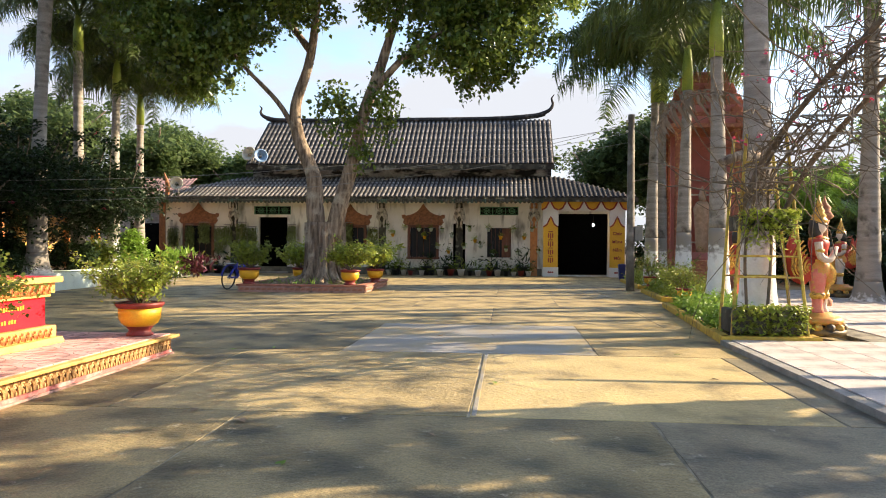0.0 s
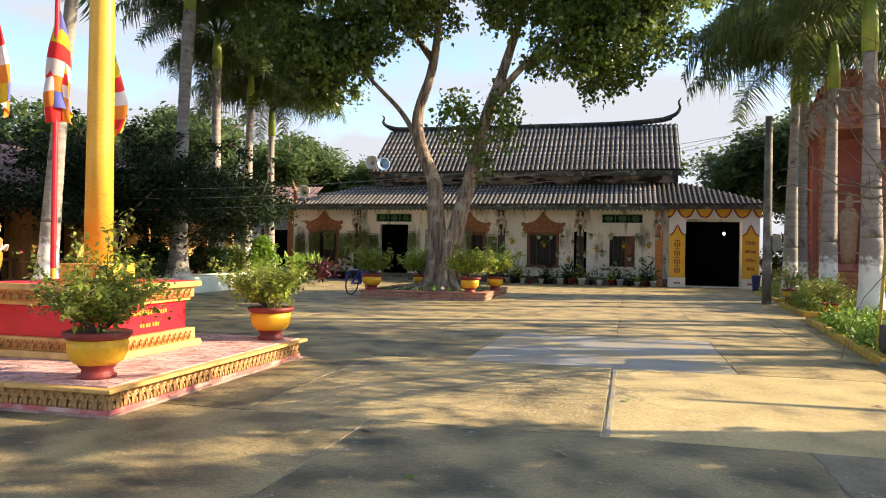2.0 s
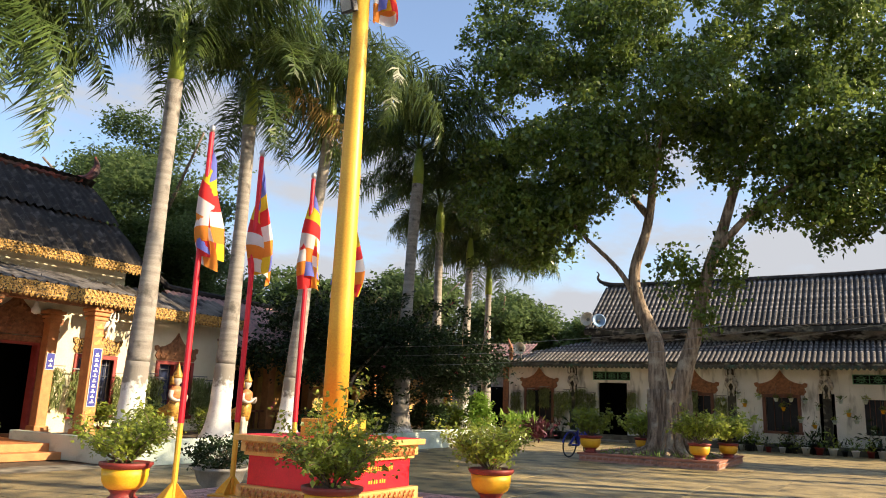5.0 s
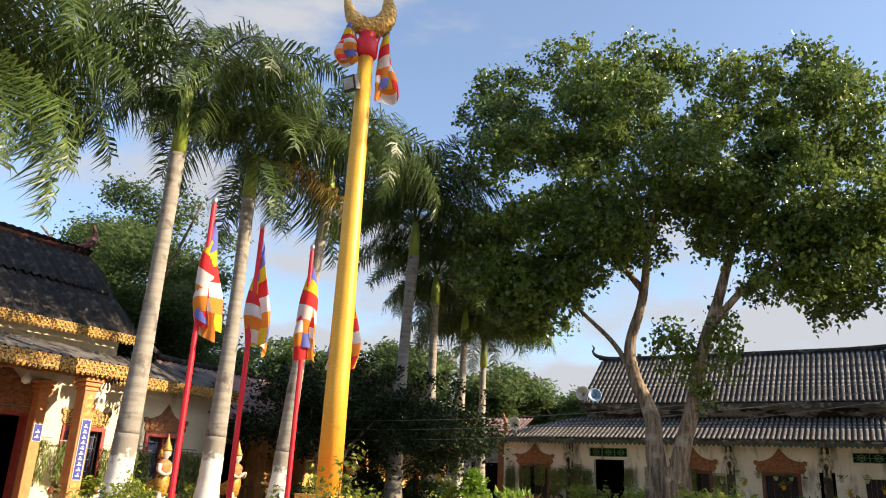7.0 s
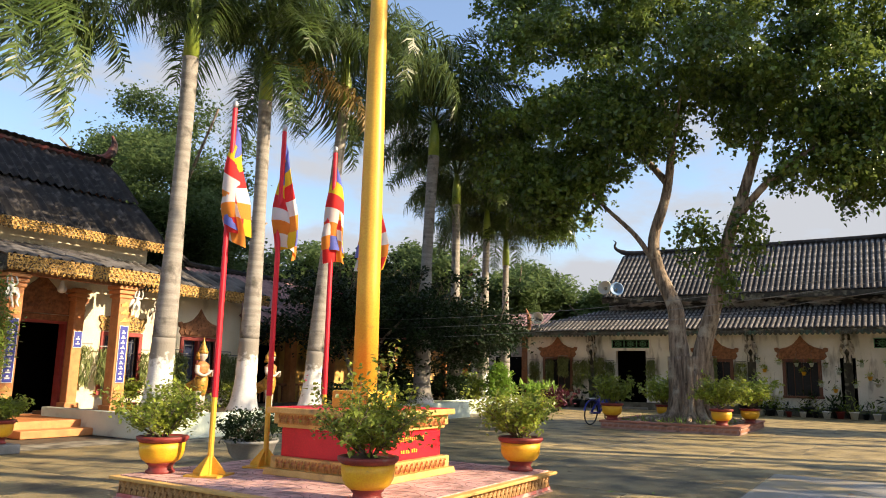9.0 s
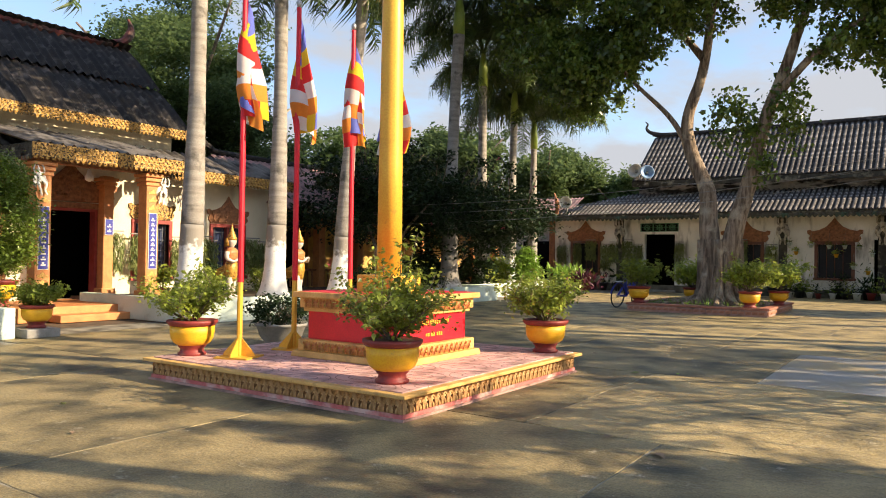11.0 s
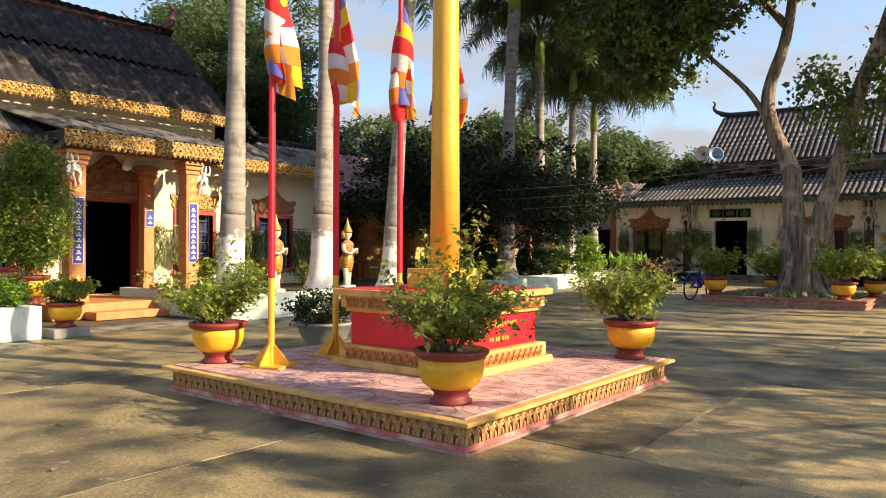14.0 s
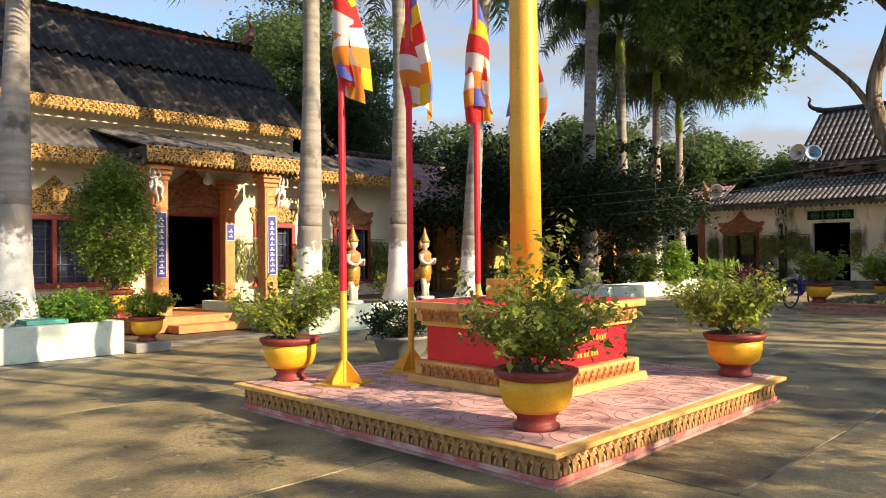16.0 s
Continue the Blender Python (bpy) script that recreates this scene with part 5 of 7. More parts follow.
bush(-13.2, 25.9, 0.38, [((0, 0, 0.5), (0.62, 0.62, 0.48)), ((0, 0, 1.0), (0.42, 0.42, 0.4)), ((0, 0, 1.3), (0.2, 0.2, 0.2))], 200, 26, 0.1, M_BRIGHTLEAF, "clipped bright green cone-shaped bush", 51)
bush(-14.3, 23.9, 0.38, [((0, 0, 0.55), (0.75, 0.7, 0.6))], 120, 26, 0.12, M_DARKLEAF, "rounded dark green garden bush", 52)
bush(-14.4, 25.6, 0.38, [((0, 0, 0.5), (0.6, 0.6, 0.55))], 90, 26, 0.12, M_SHRUB, "rounded green garden bush", 53)
bush(-15.0, 21.6, 0.38, [((0, 0, 0.6), (0.8, 0.7, 0.55))], 110, 24, 0.18, M_DARKLEAF, "broad-leaved dark garden plant", 54)
# ti plants and a red-leaved dracaena at the end of the bed
for i, (x, y, mt, lab) in enumerate(((-12.7, 28.4, M_BRIGHTLEAF, "tall pale green broad-leaved plant"), (-12.1, 28.7, material("purple_leaf", (0.09, 0.012, 0.03), 0.5, through=0.1, vary=0.3), "dark red-leaved garden plant with stiff leaves"), (-12.9, 29.2, M_BRIGHTLEAF, "tall pale green broad-leaved plant"))):
    t = thing("garden_plant", lab, "plant", pose(x, y, 0.0))
    rs = np.random.default_rng(i)
    C = np.column_stack([rs.normal(size=260) * 0.32, rs.normal(size=260) * 0.32, rs.uniform(0.2, 1.0 if i != 1 else 0.8, 260)])
    ob = new("foliage", leaf_mesh("foliage", C, 0.3, mt, droop=-1.0, up=0.1, narrow=0.3))
    ob.parent = t
    bm = B()
    for k in range(6):
        tube(bm, [(0, 0, 0), (rs.uniform(-0.2, 0.2), rs.uniform(-0.2, 0.2), 0.9)], [0.03, 0.015], 6)
    part("stem", bm, M_TWIG, t)
# tall glossy shrub and low hedge beside the porch
bush(-14.3, 7.1, 0.38, [((0, 0, 1.55), (0.72, 0.72, 0.75)), ((0.05, 0, 2.3), (0.5, 0.5, 0.55)), ((0, 0.1, 0.95), (0.4, 0.45, 0.35))], 900, 24, 0.062, M_GLOSSY, "tall round glossy green shrub in a yellow pot", 56, h=1.8, name="tall_shrub", category="shrub", radius=0.1)
t = thing("plant_pot", "yellow pot of the tall shrub", "pot", pose(-14.3, 7.1, 0.38))
footed_pot(t, 1.25)
for x, y, sd in ((-13.3, 6.3, 1), (-13.5, 6.0, 2), (-12.9, 6.05, 3)):
    bush(x, y, 0.42, [((0, 0, 0.22), (0.45, 0.42, 0.22))], 110, 28, 0.055, M_BRIGHTLEAF, "low bright green hedge plant in a red tray", 60 + sd)
t = potted_shrub(-12.35, 6.85, 0.15, 0.95, 0.3, 0.4, 22, 64, leaf=0.05, per=14, label="low green shrub in a footed yellow pot on a stone block", group="")
bm = B()
box(bm, -12.7, -12.05, 6.55, 7.1, 0, 0.15, bevel=0.02)
solid("stone_block", bm, M_GREYSTONE, "rough grey stone block under a pot", "stone block")
for y in (2.0, 3.5, 4.6):
    bush(-13.2, y, 0.38, [((0, 0, 0.3), (0.5, 0.7, 0.3))], 60, 26, 0.07, M_SHRUB, "low green bush in the raised bed", 80 + int(y))
for x, y, w, mt in ((-12.9, 10.6, 0.4, M_SHRUB), (-15.6, 12.9, 0.5, M_DARKLEAF), (-15.4, 14.6, 0.5, M_SHRUB), (-13.0, 16.2, 0.7, M_DARKLEAF), (-12.9, 17.8, 0.6, M_SHRUB), (-13.4, 19.4, 0.7, M_DARKLEAF)):
    bush(x, y, 0.38, [((0, 0, 0.35), (w, w, 0.4))], 70, 22, 0.07, mt, "low leafy bush in the raised bed", 90 + int(y))

# big dark flowering tree behind the pole
dt = thing("bougainvillea_tree", "low spreading dark-leaved tree with a few pink blossoms", "tree", pose(-14.6, 18.2, 0.38))
for k, pts in enumerate(([(0, 0, 0), (0.2, 0.1, 0.9), (-0.3, 0.3, 1.8), (-0.9, 0.2, 2.8)], [(0.1, 0.1, 0), (0.5, 0.4, 1.0), (0.9, 0.6, 1.9), (1.5, 1.0, 2.7)], [(-0.1, 0.2, 0), (-0.2, 0.8, 1.1), (0.1, 1.6, 2.0), (0.2, 2.6, 2.6)])):
    bm = B()
    tube(bm, curl(pts, 5), [0.1 - 0.005 * i for i in range(16)], 8)
    part("trunk", bm, M_BARK, dt, "", True)
boughs = [((-0.6, -0.2, 2.8), (2.3, 2.2, 1.1)), ((1.6, 1.0, 2.6), (1.9, 2.2, 1.1)), ((0.8, 3.0, 2.5), (2.0, 2.4, 1.2)), ((-1.6, 2.4, 3.2), (2.0, 2.2, 1.2)), ((2.4, 4.4, 2.2), (1.3, 1.6, 0.9)), ((0.4, 5.5, 2.7), (1.6, 1.6, 1.3))]
C = clumps(1700, lobes(boughs, 13.0, 0.35, 0.75), 32, 0.2)
rsd = np.random.default_rng(18)
tufts = []
for k in range(46):
    c, r = boughs[k % 6]
    a = rsd.uniform(0, 6.28)
    p = Vector((c[0] + r[0] * 0.7 * math.cos(a), c[1] + r[1] * 0.7 * math.sin(a), c[2] + r[2] * 0.6))
    q = p + Vector((0.5 * math.cos(a), 0.5 * math.sin(a), rsd.uniform(0.5, 1.1)))
    e = q + Vector((0.45 * math.cos(a), 0.45 * math.sin(a), rsd.uniform(-0.35, 0.15)))
    line = curl([p, q, e], 5)
    part("spray", tube(B(), line, [0.018 - 0.0015 * i for i in range(len(line))], 4), M_TWIG, dt)
    tufts += [np.array(line[i]) + rsd.normal(size=3) * 0.07 for i in range(3, len(line)) for _ in range(7)]
C = np.concatenate([C, np.array(tufts)])
ob = new("crown", leaf_mesh("crown", C, 0.12, M_DARKLEAF, narrow=0.6))
ob.parent = dt
ob = new("flower", flowers(C, 60, 0.07, M_FLOWER, np.random.default_rng(5)))
ob.parent = dt
tagged(ob, kind="stuff")


# ---- woods behind ----
def far_tree(x, y, h, w, seed, n=420, leaf=0.3, mat=None, per=34, low=0.35, radius=0.5):
    rs = np.random.default_rng(seed)
    t = thing("tree", "tall leafy broad-crowned tree round the temple yard", "tree", pose(x, y, 0), group="trees behind the temple")
    bm = B()
    tube(bm, curl([(0, 0, 0), (rs.uniform(-0.3, 0.3), 0, h * 0.3), (rs.uniform(-0.5, 0.5), 0, h * 0.75)], 5), [0.28 - 0.02 * i for i in range(11)], 8)
    part("trunk", bm, M_BARK, t, "", True)
    for k in range(4):
        bm = B()
        a = k * 1.6 + seed
        tube(bm, curl([(0, 0, h * (0.3 + 0.08 * k)), (w * 0.3 * math.cos(a), w * 0.3 * math.sin(a), h * (0.45 + 0.08 * k)), (w * 0.6 * math.cos(a), w * 0.6 * math.sin(a), h * (0.6 + 0.08 * k))], 4), [0.12 - 0.01 * i for i in range(9)], 6)
        part("limb", bm, M_BARK, t, "", True)
    shells = []
    for k in range(7):
        a = rs.uniform(0, 6.28)
        shells.append(((w * 0.5 * math.cos(a) * rs.uniform(0.2, 1), w * 0.5 * math.sin(a) * rs.uniform(0.2, 1), h * rs.uniform(low + 0.12, 0.84)), (w * rs.uniform(0.3, 0.5), w * rs.uniform(0.3, 0.5), h * rs.uniform(0.12, 0.2))))
    ob = new("crown", leaf_mesh("crown", clumps(int(n * 1.7), lobes(shells, 4.5, w * 0.09, w * 0.17), per, radius * 0.55, 0.9), leaf * 0.85, mat or M_FARLEAF, narrow=0.6))
    ob.parent = t
    return t


far_tree(-21.5, 44, 9.5, 6.5, 101)
far_tree(-26.5, 40, 10.5, 7.0, 102)
far_tree(-16.0, 46, 8.6, 4.5, 103)
far_tree(-11.5, 46, 9.8, 4.0, 104)
far_tree(-3.0, 50, 9.8, 5.0, 105)
far_tree(-31, 33, 9.0, 6.0, 106)
far_tree(-25.3, 19.4, 13.2, 7.2, 108, n=1900, leaf=0.17, radius=0.5, low=0.2)
far_tree(6.5, 42, 9.4, 5.4, 109)
far_tree(10.5, 41, 9.4, 5.5, 110)
far_tree(15, 35, 5.6, 4.5, 111)
far_tree(19.5, 30, 8.2, 5.0, 112, n=520)
far_tree(16.8, 23.5, 6.0, 4.0, 118, n=420, leaf=0.22)
far_tree(12.2, 30.5, 4.6, 3.4, 119, n=360, leaf=0.2)
far_tree(21, 38, 10, 8.0, 113)
far_tree(14.6, 26, 4.6, 3.4, 114, leaf=0.22)
far_tree(-38, 48, 12, 9, 115)
far_tree(30, 52, 11, 9, 116)
far_tree(25, 22, 8.5, 6, 117)

# ---- openings and ornament of the hall ----
def pediment_outline(w, h):
    """A pointed ogee pediment with curled ends, x from -w/2 to w/2, z from 0."""
    half = [(0.0, 1.0), (0.06, 0.82), (0.15, 0.62), (0.27, 0.5), (0.4, 0.44), (0.44, 0.5), (0.5, 0.47), (0.49, 0.34), (0.44, 0.28), (0.47, 0.14), (0.41, 0.0)]
    right = [(x * w, z * h) for x, z in half]
    return right + [(-x, z) for x, z in right[::-1][:-1]]


def pediment(w, h, seed=0):
    rs = np.random.default_rng(seed)
    bm = B()
    o = pediment_outline(w, h)
    prism(bm, o, 0.09)
    inner = [(x * 0.8, z * 0.8 + h * 0.04) for x, z in o]
    prism(bm, inner, 0.03, pose(0, -0.028, 0))
    # raised scrolls
    for k in range(60):
        u, v = rs.uniform(-0.42, 0.42), rs.uniform(0.05, 0.85)
        lim = 0.44 * (1 - v) ** 1.6 + 0.03
        if abs(u) > lim:
            continue
        r = rs.uniform(0.02, 0.042) * w / 1.6
        c = bm.verts.new((u * w, -0.03 - r * 0.9, v * h))
        ring = [bm.verts.new((u * w + r * math.cos(a * math.pi / 3), -0.026, v * h + r * math.sin(a * math.pi / 3))) for a in range(6)]
        for a in range(6):
            bm.faces.new((ring[a], ring[(a + 1) % 6], c))
    return bm


# opaque near-black panes with little gloss
M_GLASSDARK = material("near_black_glass", (0.015, 0.017, 0.022), 0.45, bump=0.0, spec=0.25)


def casing(t, x0, x1, z0, z1, mat, w=0.09, proud=0.05, bars=3, leafs=True):
    """Frame, sill and bars of a wall opening in x and z at y = 0, parts of t."""
    for a, b, c, d in ((x0 - w, x0, z0, z1), (x1, x1 + w, z0, z1), (x0 - w, x1 + w, z1, z1 + w)):
        bm = B()
        box(bm, a, b, -proud, 0.12, c, d, bevel=0.008)
        part("frame", bm, mat, t)
    bm = B()
    box(bm, x0 - w - 0.04, x1 + w + 0.04, -proud - 0.05, 0.12, z0 - 0.1, z0, bevel=0.01)
    part("sill", bm, mat, t)
    for k in range(bars):
        bm = B()
        x = x0 + (x1 - x0) * (k + 1) / (bars + 1)
        lathe(bm, [(0.012, z0), (0.012, z1)], 6, pose(x, 0.08, 0))
        part("bar", bm, M_FRAME, t)


def at_hall(x, z=0.0, y=HY):
    return pose(x, y, z)


for k, (x0, x1, z0, z1, _) in enumerate(((-14.68, -13.4, 0.8, 2.2, 1), (-7.4, -6.15, 0.8, 2.15, 1), (-3.98, -2.8, 0.82, 2.16, 1))):
    wdw = part("window", box(B(), x0, x1, 0.16, 0.18, z0, z1), M_GLASSDARK, hall, "dark barred window under a carved pediment")
    wdw.matrix_basis = at_hall(0)
    casing(wdw, x0, x1, z0, z1, M_FRAME, 0.13)
    ob = part("pediment", pediment(2.0, 1.0, k), M_CARVED, wdw, "carved brown wooden pediment")
    ob.matrix_basis = pose((x0 + x1) / 2, -0.04, z1 + 0.1)
wdw = part("window", box(B(), -0.46, 0.62, 0.16, 0.18, 0.82, 2.16), M_GLASSDARK, hall, "plain dark window with thin bars")
wdw.matrix_basis = at_hall(0)
casing(wdw, -0.46, 0.62, 0.82, 2.16, M_WALL, 0.04, 0.01, bars=5)
shut = part("shutter", box(B(), 0.2, 0.6, 0.05, 0.09, 0.83, 2.15, bevel=0.006), M_FRAME, wdw, "half-closed brown shutter")
# vents with a lattice of circles and spokes
for vx in (-11.34, -0.8):
    # near-black back paints the shade behind the lattice
    v = part("vent", box(B(), vx, vx + 1.74, 0.1, 0.12, 2.74, 3.12), M_SHADEBLACK, hall, "green lattice vent above the opening")
    v.matrix_basis = at_hall(0)
    for a, b, c, d in ((0, 1.74, 2.74, 2.77), (0, 1.74, 3.09, 3.12), (0, 0.03, 2.77, 3.09), (1.71, 1.74, 2.77, 3.09), (0.565, 0.595, 2.77, 3.09), (1.145, 1.175, 2.77, 3.09)):
        part("vent_frame", box(B(), vx + a, vx + b, -0.02, 0.06, c, d), M_GREENVENT, v)
    for k in range(3):
        bm = B()
        cx = vx + 0.3 + 0.575 * k
        tube(bm, [(cx + 0.12 * math.cos(a * 0.5236), 0.02, 2.93 + 0.12 * math.sin(a * 0.5236)) for a in range(13)], 0.016, 5)
        for a in range(4):
            dx, dz = 0.26 * math.cos(a * math.pi / 4), 0.15 * math.sin(a * math.pi / 4)
            tube(bm, [(cx - dx, 0.02, 2.93 - dz), (cx + dx, 0.02, 2.93 + dz)], 0.014, 4)
        part("lattice", bm, M_GREENVENT, v)
# door openings dark from the near-black sheet behind, low threshold
part("threshold", box(B(), -11.2, -9.7, HY - 0.15, HY + 0.25, 0, 0.1, bevel=0.01), M_GREYSTONE, hall)
# pilasters with winged figures under the eave
M_DIRTYWHITE = material("soot_stained_white", (0.62, 0.58, 0.5), 0.85, (0.42, 0.39, 0.33), 8, 50, 0.3, stain=(0.05, 0.045, 0.04), stain_scale=6, stain_cut=(0.54, 0.68))


def figure(bm, s=1.0):
    """A plain winged supporter: bent legs, slim body, crowned head, raised arms and folded wings."""
    lathe(bm, [(0.05 * s, -0.14 * s), (0.075 * s, -0.06 * s), (0.06 * s, 0.04 * s), (0.085 * s, 0.14 * s), (0.035 * s, 0.2 * s)], 10)
    lathe(bm, [(0.02 * s, 0.19 * s), (0.05 * s, 0.24 * s), (0.05 * s, 0.3 * s), (0.03 * s, 0.35 * s), (0.008 * s, 0.45 * s)], 10)
    for d in (-1, 1):
        tube(bm, curl([(d * 0.08 * s, 0, 0.13 * s), (d * 0.16 * s, -0.03 * s, 0.16 * s), (d * 0.15 * s, -0.04 * s, 0.33 * s), (d * 0.09 * s, -0.02 * s, 0.46 * s)], 4), [(0.032 - 0.001 * i) * s for i in range(13)], 7)
        tube(bm, curl([(d * 0.04 * s, 0, -0.1 * s), (d * 0.12 * s, -0.08 * s, -0.24 * s), (d * 0.07 * s, -0.02 * s, -0.42 * s), (d * 0.09 * s, -0.06 * s, -0.6 * s)], 4), [(0.05 - 0.0018 * i) * s for i in range(13)], 7)
        prism(bm, [(d * 0.06 * s, 0.12 * s), (d * 0.2 * s, 0.02 * s), (d * 0.24 * s, -0.2 * s), (d * 0.17 * s, -0.34 * s), (d * 0.08 * s, -0.18 * s)][::d], 0.03 * s, pose(0, 0.04 * s, 0))
    return bm


for px in (-12.29, -5.28, -1.73, 1.64):
    part("pilaster", box(B(), px - 0.16, px + 0.16, HY - 0.09, HY - 0.003, 0, 3.3, bevel=0.01), M_FASCIA if px < 1 else M_COLUMN, hall, "soot-blackened pilaster")
    ob = solid("winged_figure", figure(B(), 1.15), M_DIRTYWHITE, "weathered white winged figure bracing the eave", "statue", group="eave figures", smooth=True)
    ob.matrix_basis = pose(px, HY - 0.2, 2.85, 10)
part("pilaster", box(B(), HX0, HX0 + 0.3, HY - 0.06, HY - 0.003, 0, 3.3, bevel=0.01), M_CARVED, hall, "brown corner pilaster")
part("plinth", box(B(), HX0, 2.0, HY - 0.05, HY - 0.003, 0, 0.32), material("damp_plaster", (0.20, 0.19, 0.15), 0.9, (0.08, 0.075, 0.06), 2, 30, 0.3), hall, "damp blackened foot of the wall")
# toothed drip edge under the eave, mouldy green and white
put(part("eave_trim", fringe(B(), 18.4, 0.1, 0.19, 0.03), material("mossy_trim", (0.12, 0.115, 0.09), 0.9, (0.03, 0.032, 0.026), 4, 40, 0.3, stain=(0.08, 0.16, 0.12), stain_scale=2), hall, "mossy toothed trim under the eave"), pose(-16.35, EA - 0.03, 3.3))

# ---- banner gate ----
gate = thing("banner_gate", "yellow festival banner gate with white scalloped edge and red lettering", "banner gate", pose(0, 32.98, 0))
M_BANNERWHITE = material("banner_white", (0.78, 0.77, 0.74), 0.6, (0.72, 0.71, 0.68), 3, 60, 0.05)
M_BANNERRED = material("banner_red", (0.35, 0.05, 0.03), 0.6, bump=0.05)
for x0, x1 in ((2.02, 2.7), (4.92, 5.6)):
    part("post_panel", box(B(), x0, x1, 0, 0.12, 0.0, 0.42, bevel=0.006), M_BANNERWHITE, gate, "white foot of the panel")
    part("post_panel", box(B(), x0 + 0.02, x1 - 0.02, -0.004, 0.12, 0.42, 2.25), M_BANNER, gate, "yellow banner panel")
    part("post_panel", box(B(), x0, x1, 0, 0.12, 2.25, 2.9), M_BANNERWHITE, gate)
part("lintel_panel", box(B(), 2.02, 5.6, 0, 0.12, 2.9, 3.42), M_BANNERWHITE, gate, "white lintel panel")


def arch_piece(bm, w, h, border):
    """A flame-arched scallop with its point upwards cut into a band: the part between two points."""
    n = 12
    pts = []
    for i in range(n + 1):
        u = i / n
        x = (u - 0.5) * w
        t = abs(u - 0.5) * 2
        z = h * (1 - t) ** 1.7 + 0.05 * h * math.sin(t * 9)
        pts.append((x, z))
    return pts


for k in range(5):
    x = 2.32 + k * 0.745
    pts = arch_piece(None, 0.72, 0.42, 0)
    bm = B()
    tube(bm, [(x + a, -0.012, 2.95 + b) for a, b in pts], 0.035, 6)
    part("scallop_border", bm, M_BANNERRED, gate, "brown-red flame border")
    for side in (-1, 1):
        half = [p for p in pts if p[0] * side >= -1e-6]
        if side == 1:
            half = half[::-1]
        edge = [(a, b) for a, b in half]
        end = side * 0.3725
        bm = B()
        prism(bm, [(0, 0.47), (end, 0.47), (end, edge[0][1])] + edge, 0.006, pose(x, -0.007, 2.95))
        part("scallop", bm, M_BANNER, gate)
for x in (2.36, 5.26):
    bm = B()
    tube(bm, [(x + a * 0.88, -0.012, 2.2 + b * 1.1) for a, b in arch_piece(None, 0.72, 0.42, 0)], 0.03, 6)
    part("scallop_border", bm, M_BANNERRED, gate)
    bm = B()
    prism(bm, [(-0.3, 0), (0.3, 0), (0.1, 0.2), (0, 0.4), (-0.1, 0.2)], 0.004, pose(x, -0.006, 2.24))
    part("scallop", bm, M_BANNER, gate)
    for dx in (-0.08, 0.0, 0.09):
        bm = B()
        lathe(bm, [(0.045, 0), (0.045, 0.006)], 8, pose(x + dx, -0.001, 0.2, 90))
        part("flower_print", bm, M_BANNERRED, gate)


def lettering(parent, text, size, m, mat):
    cu = bpy.data.curves.new("lettering", "FONT")
    cu.body, cu.size, cu.align_x, cu.extrude = text, size, "CENTER", 0.004
    cu.offset = 0.006
    tmp = new("lettering", cu)
    bpy.context.view_layer.update()
    me = bpy.data.meshes.new_from_object(tmp.evaluated_get(bpy.context.evaluated_depsgraph_get()))
    bpy.data.objects.remove(tmp)
    me.materials.clear()
    me.materials.append(mat)
    ob = new("lettering", me)
    ob.parent, ob.matrix_basis = parent, m
    return ob


for k, w in enumerate(("Ch\u00fac", "M\u1eebng", "N\u0103m", "M\u1edbi")):
    lettering(gate, w, 0.185, pose(5.26, -0.01, 1.86 - 0.36 * k, 90), M_BANNERRED)
# letters of another script, as plain strokes of their size
for k in range(4):
    for dx, dz, w, h in ((-0.09, 0.1, 0.05, 0.2), (0.0, 0.08, 0.05, 0.24), (0.09, 0.1, 0.05, 0.2), (0.0, 0.27, 0.2, 0.04)):
        part("letter", box(B(), 2.36 + dx - w / 2, 2.36 + dx + w / 2, -0.012, -0.005, 1.72 - 0.36 * k + dz - h / 2, 1.72 - 0.36 * k + dz + h / 2), M_BANNERRED, gate)
part("pole_top", box(B(), 2.02, 5.6, 0.02, 0.1, 3.42, 3.46), M_METAL, gate)
# lit bulb inside the dark hall
bulb_mat = bpy.data.materials.new("lit_bulb")
bulb_mat.use_nodes = True
bulb_mat.node_tree.nodes["Principled BSDF"].inputs["Emission Color"].default_value = (1, 0.97, 0.9, 1)
bulb_mat.node_tree.nodes["Principled BSDF"].inputs["Emission Strength"].default_value = 14.0
ob = solid("light_bulb", lathe(B(), [(0.02, -0.1), (0.08, -0.05), (0.1, 0.02), (0.06, 0.09), (0.02, 0.12)], 12), bulb_mat, "lit round bulb hanging in the dark hall", "lamp", smooth=True)
ob.matrix_basis = pose(4.45, 35.0, 2.35) @ Matrix.Scale(0.55, 4)
cord = solid("lamp_cord", tube(B(), [(4.45, 35.0, 2.46), (4.45, 35.0, 3.62)], 0.008, 5), M_BLACK, "black cord of the hanging bulb", "cord")

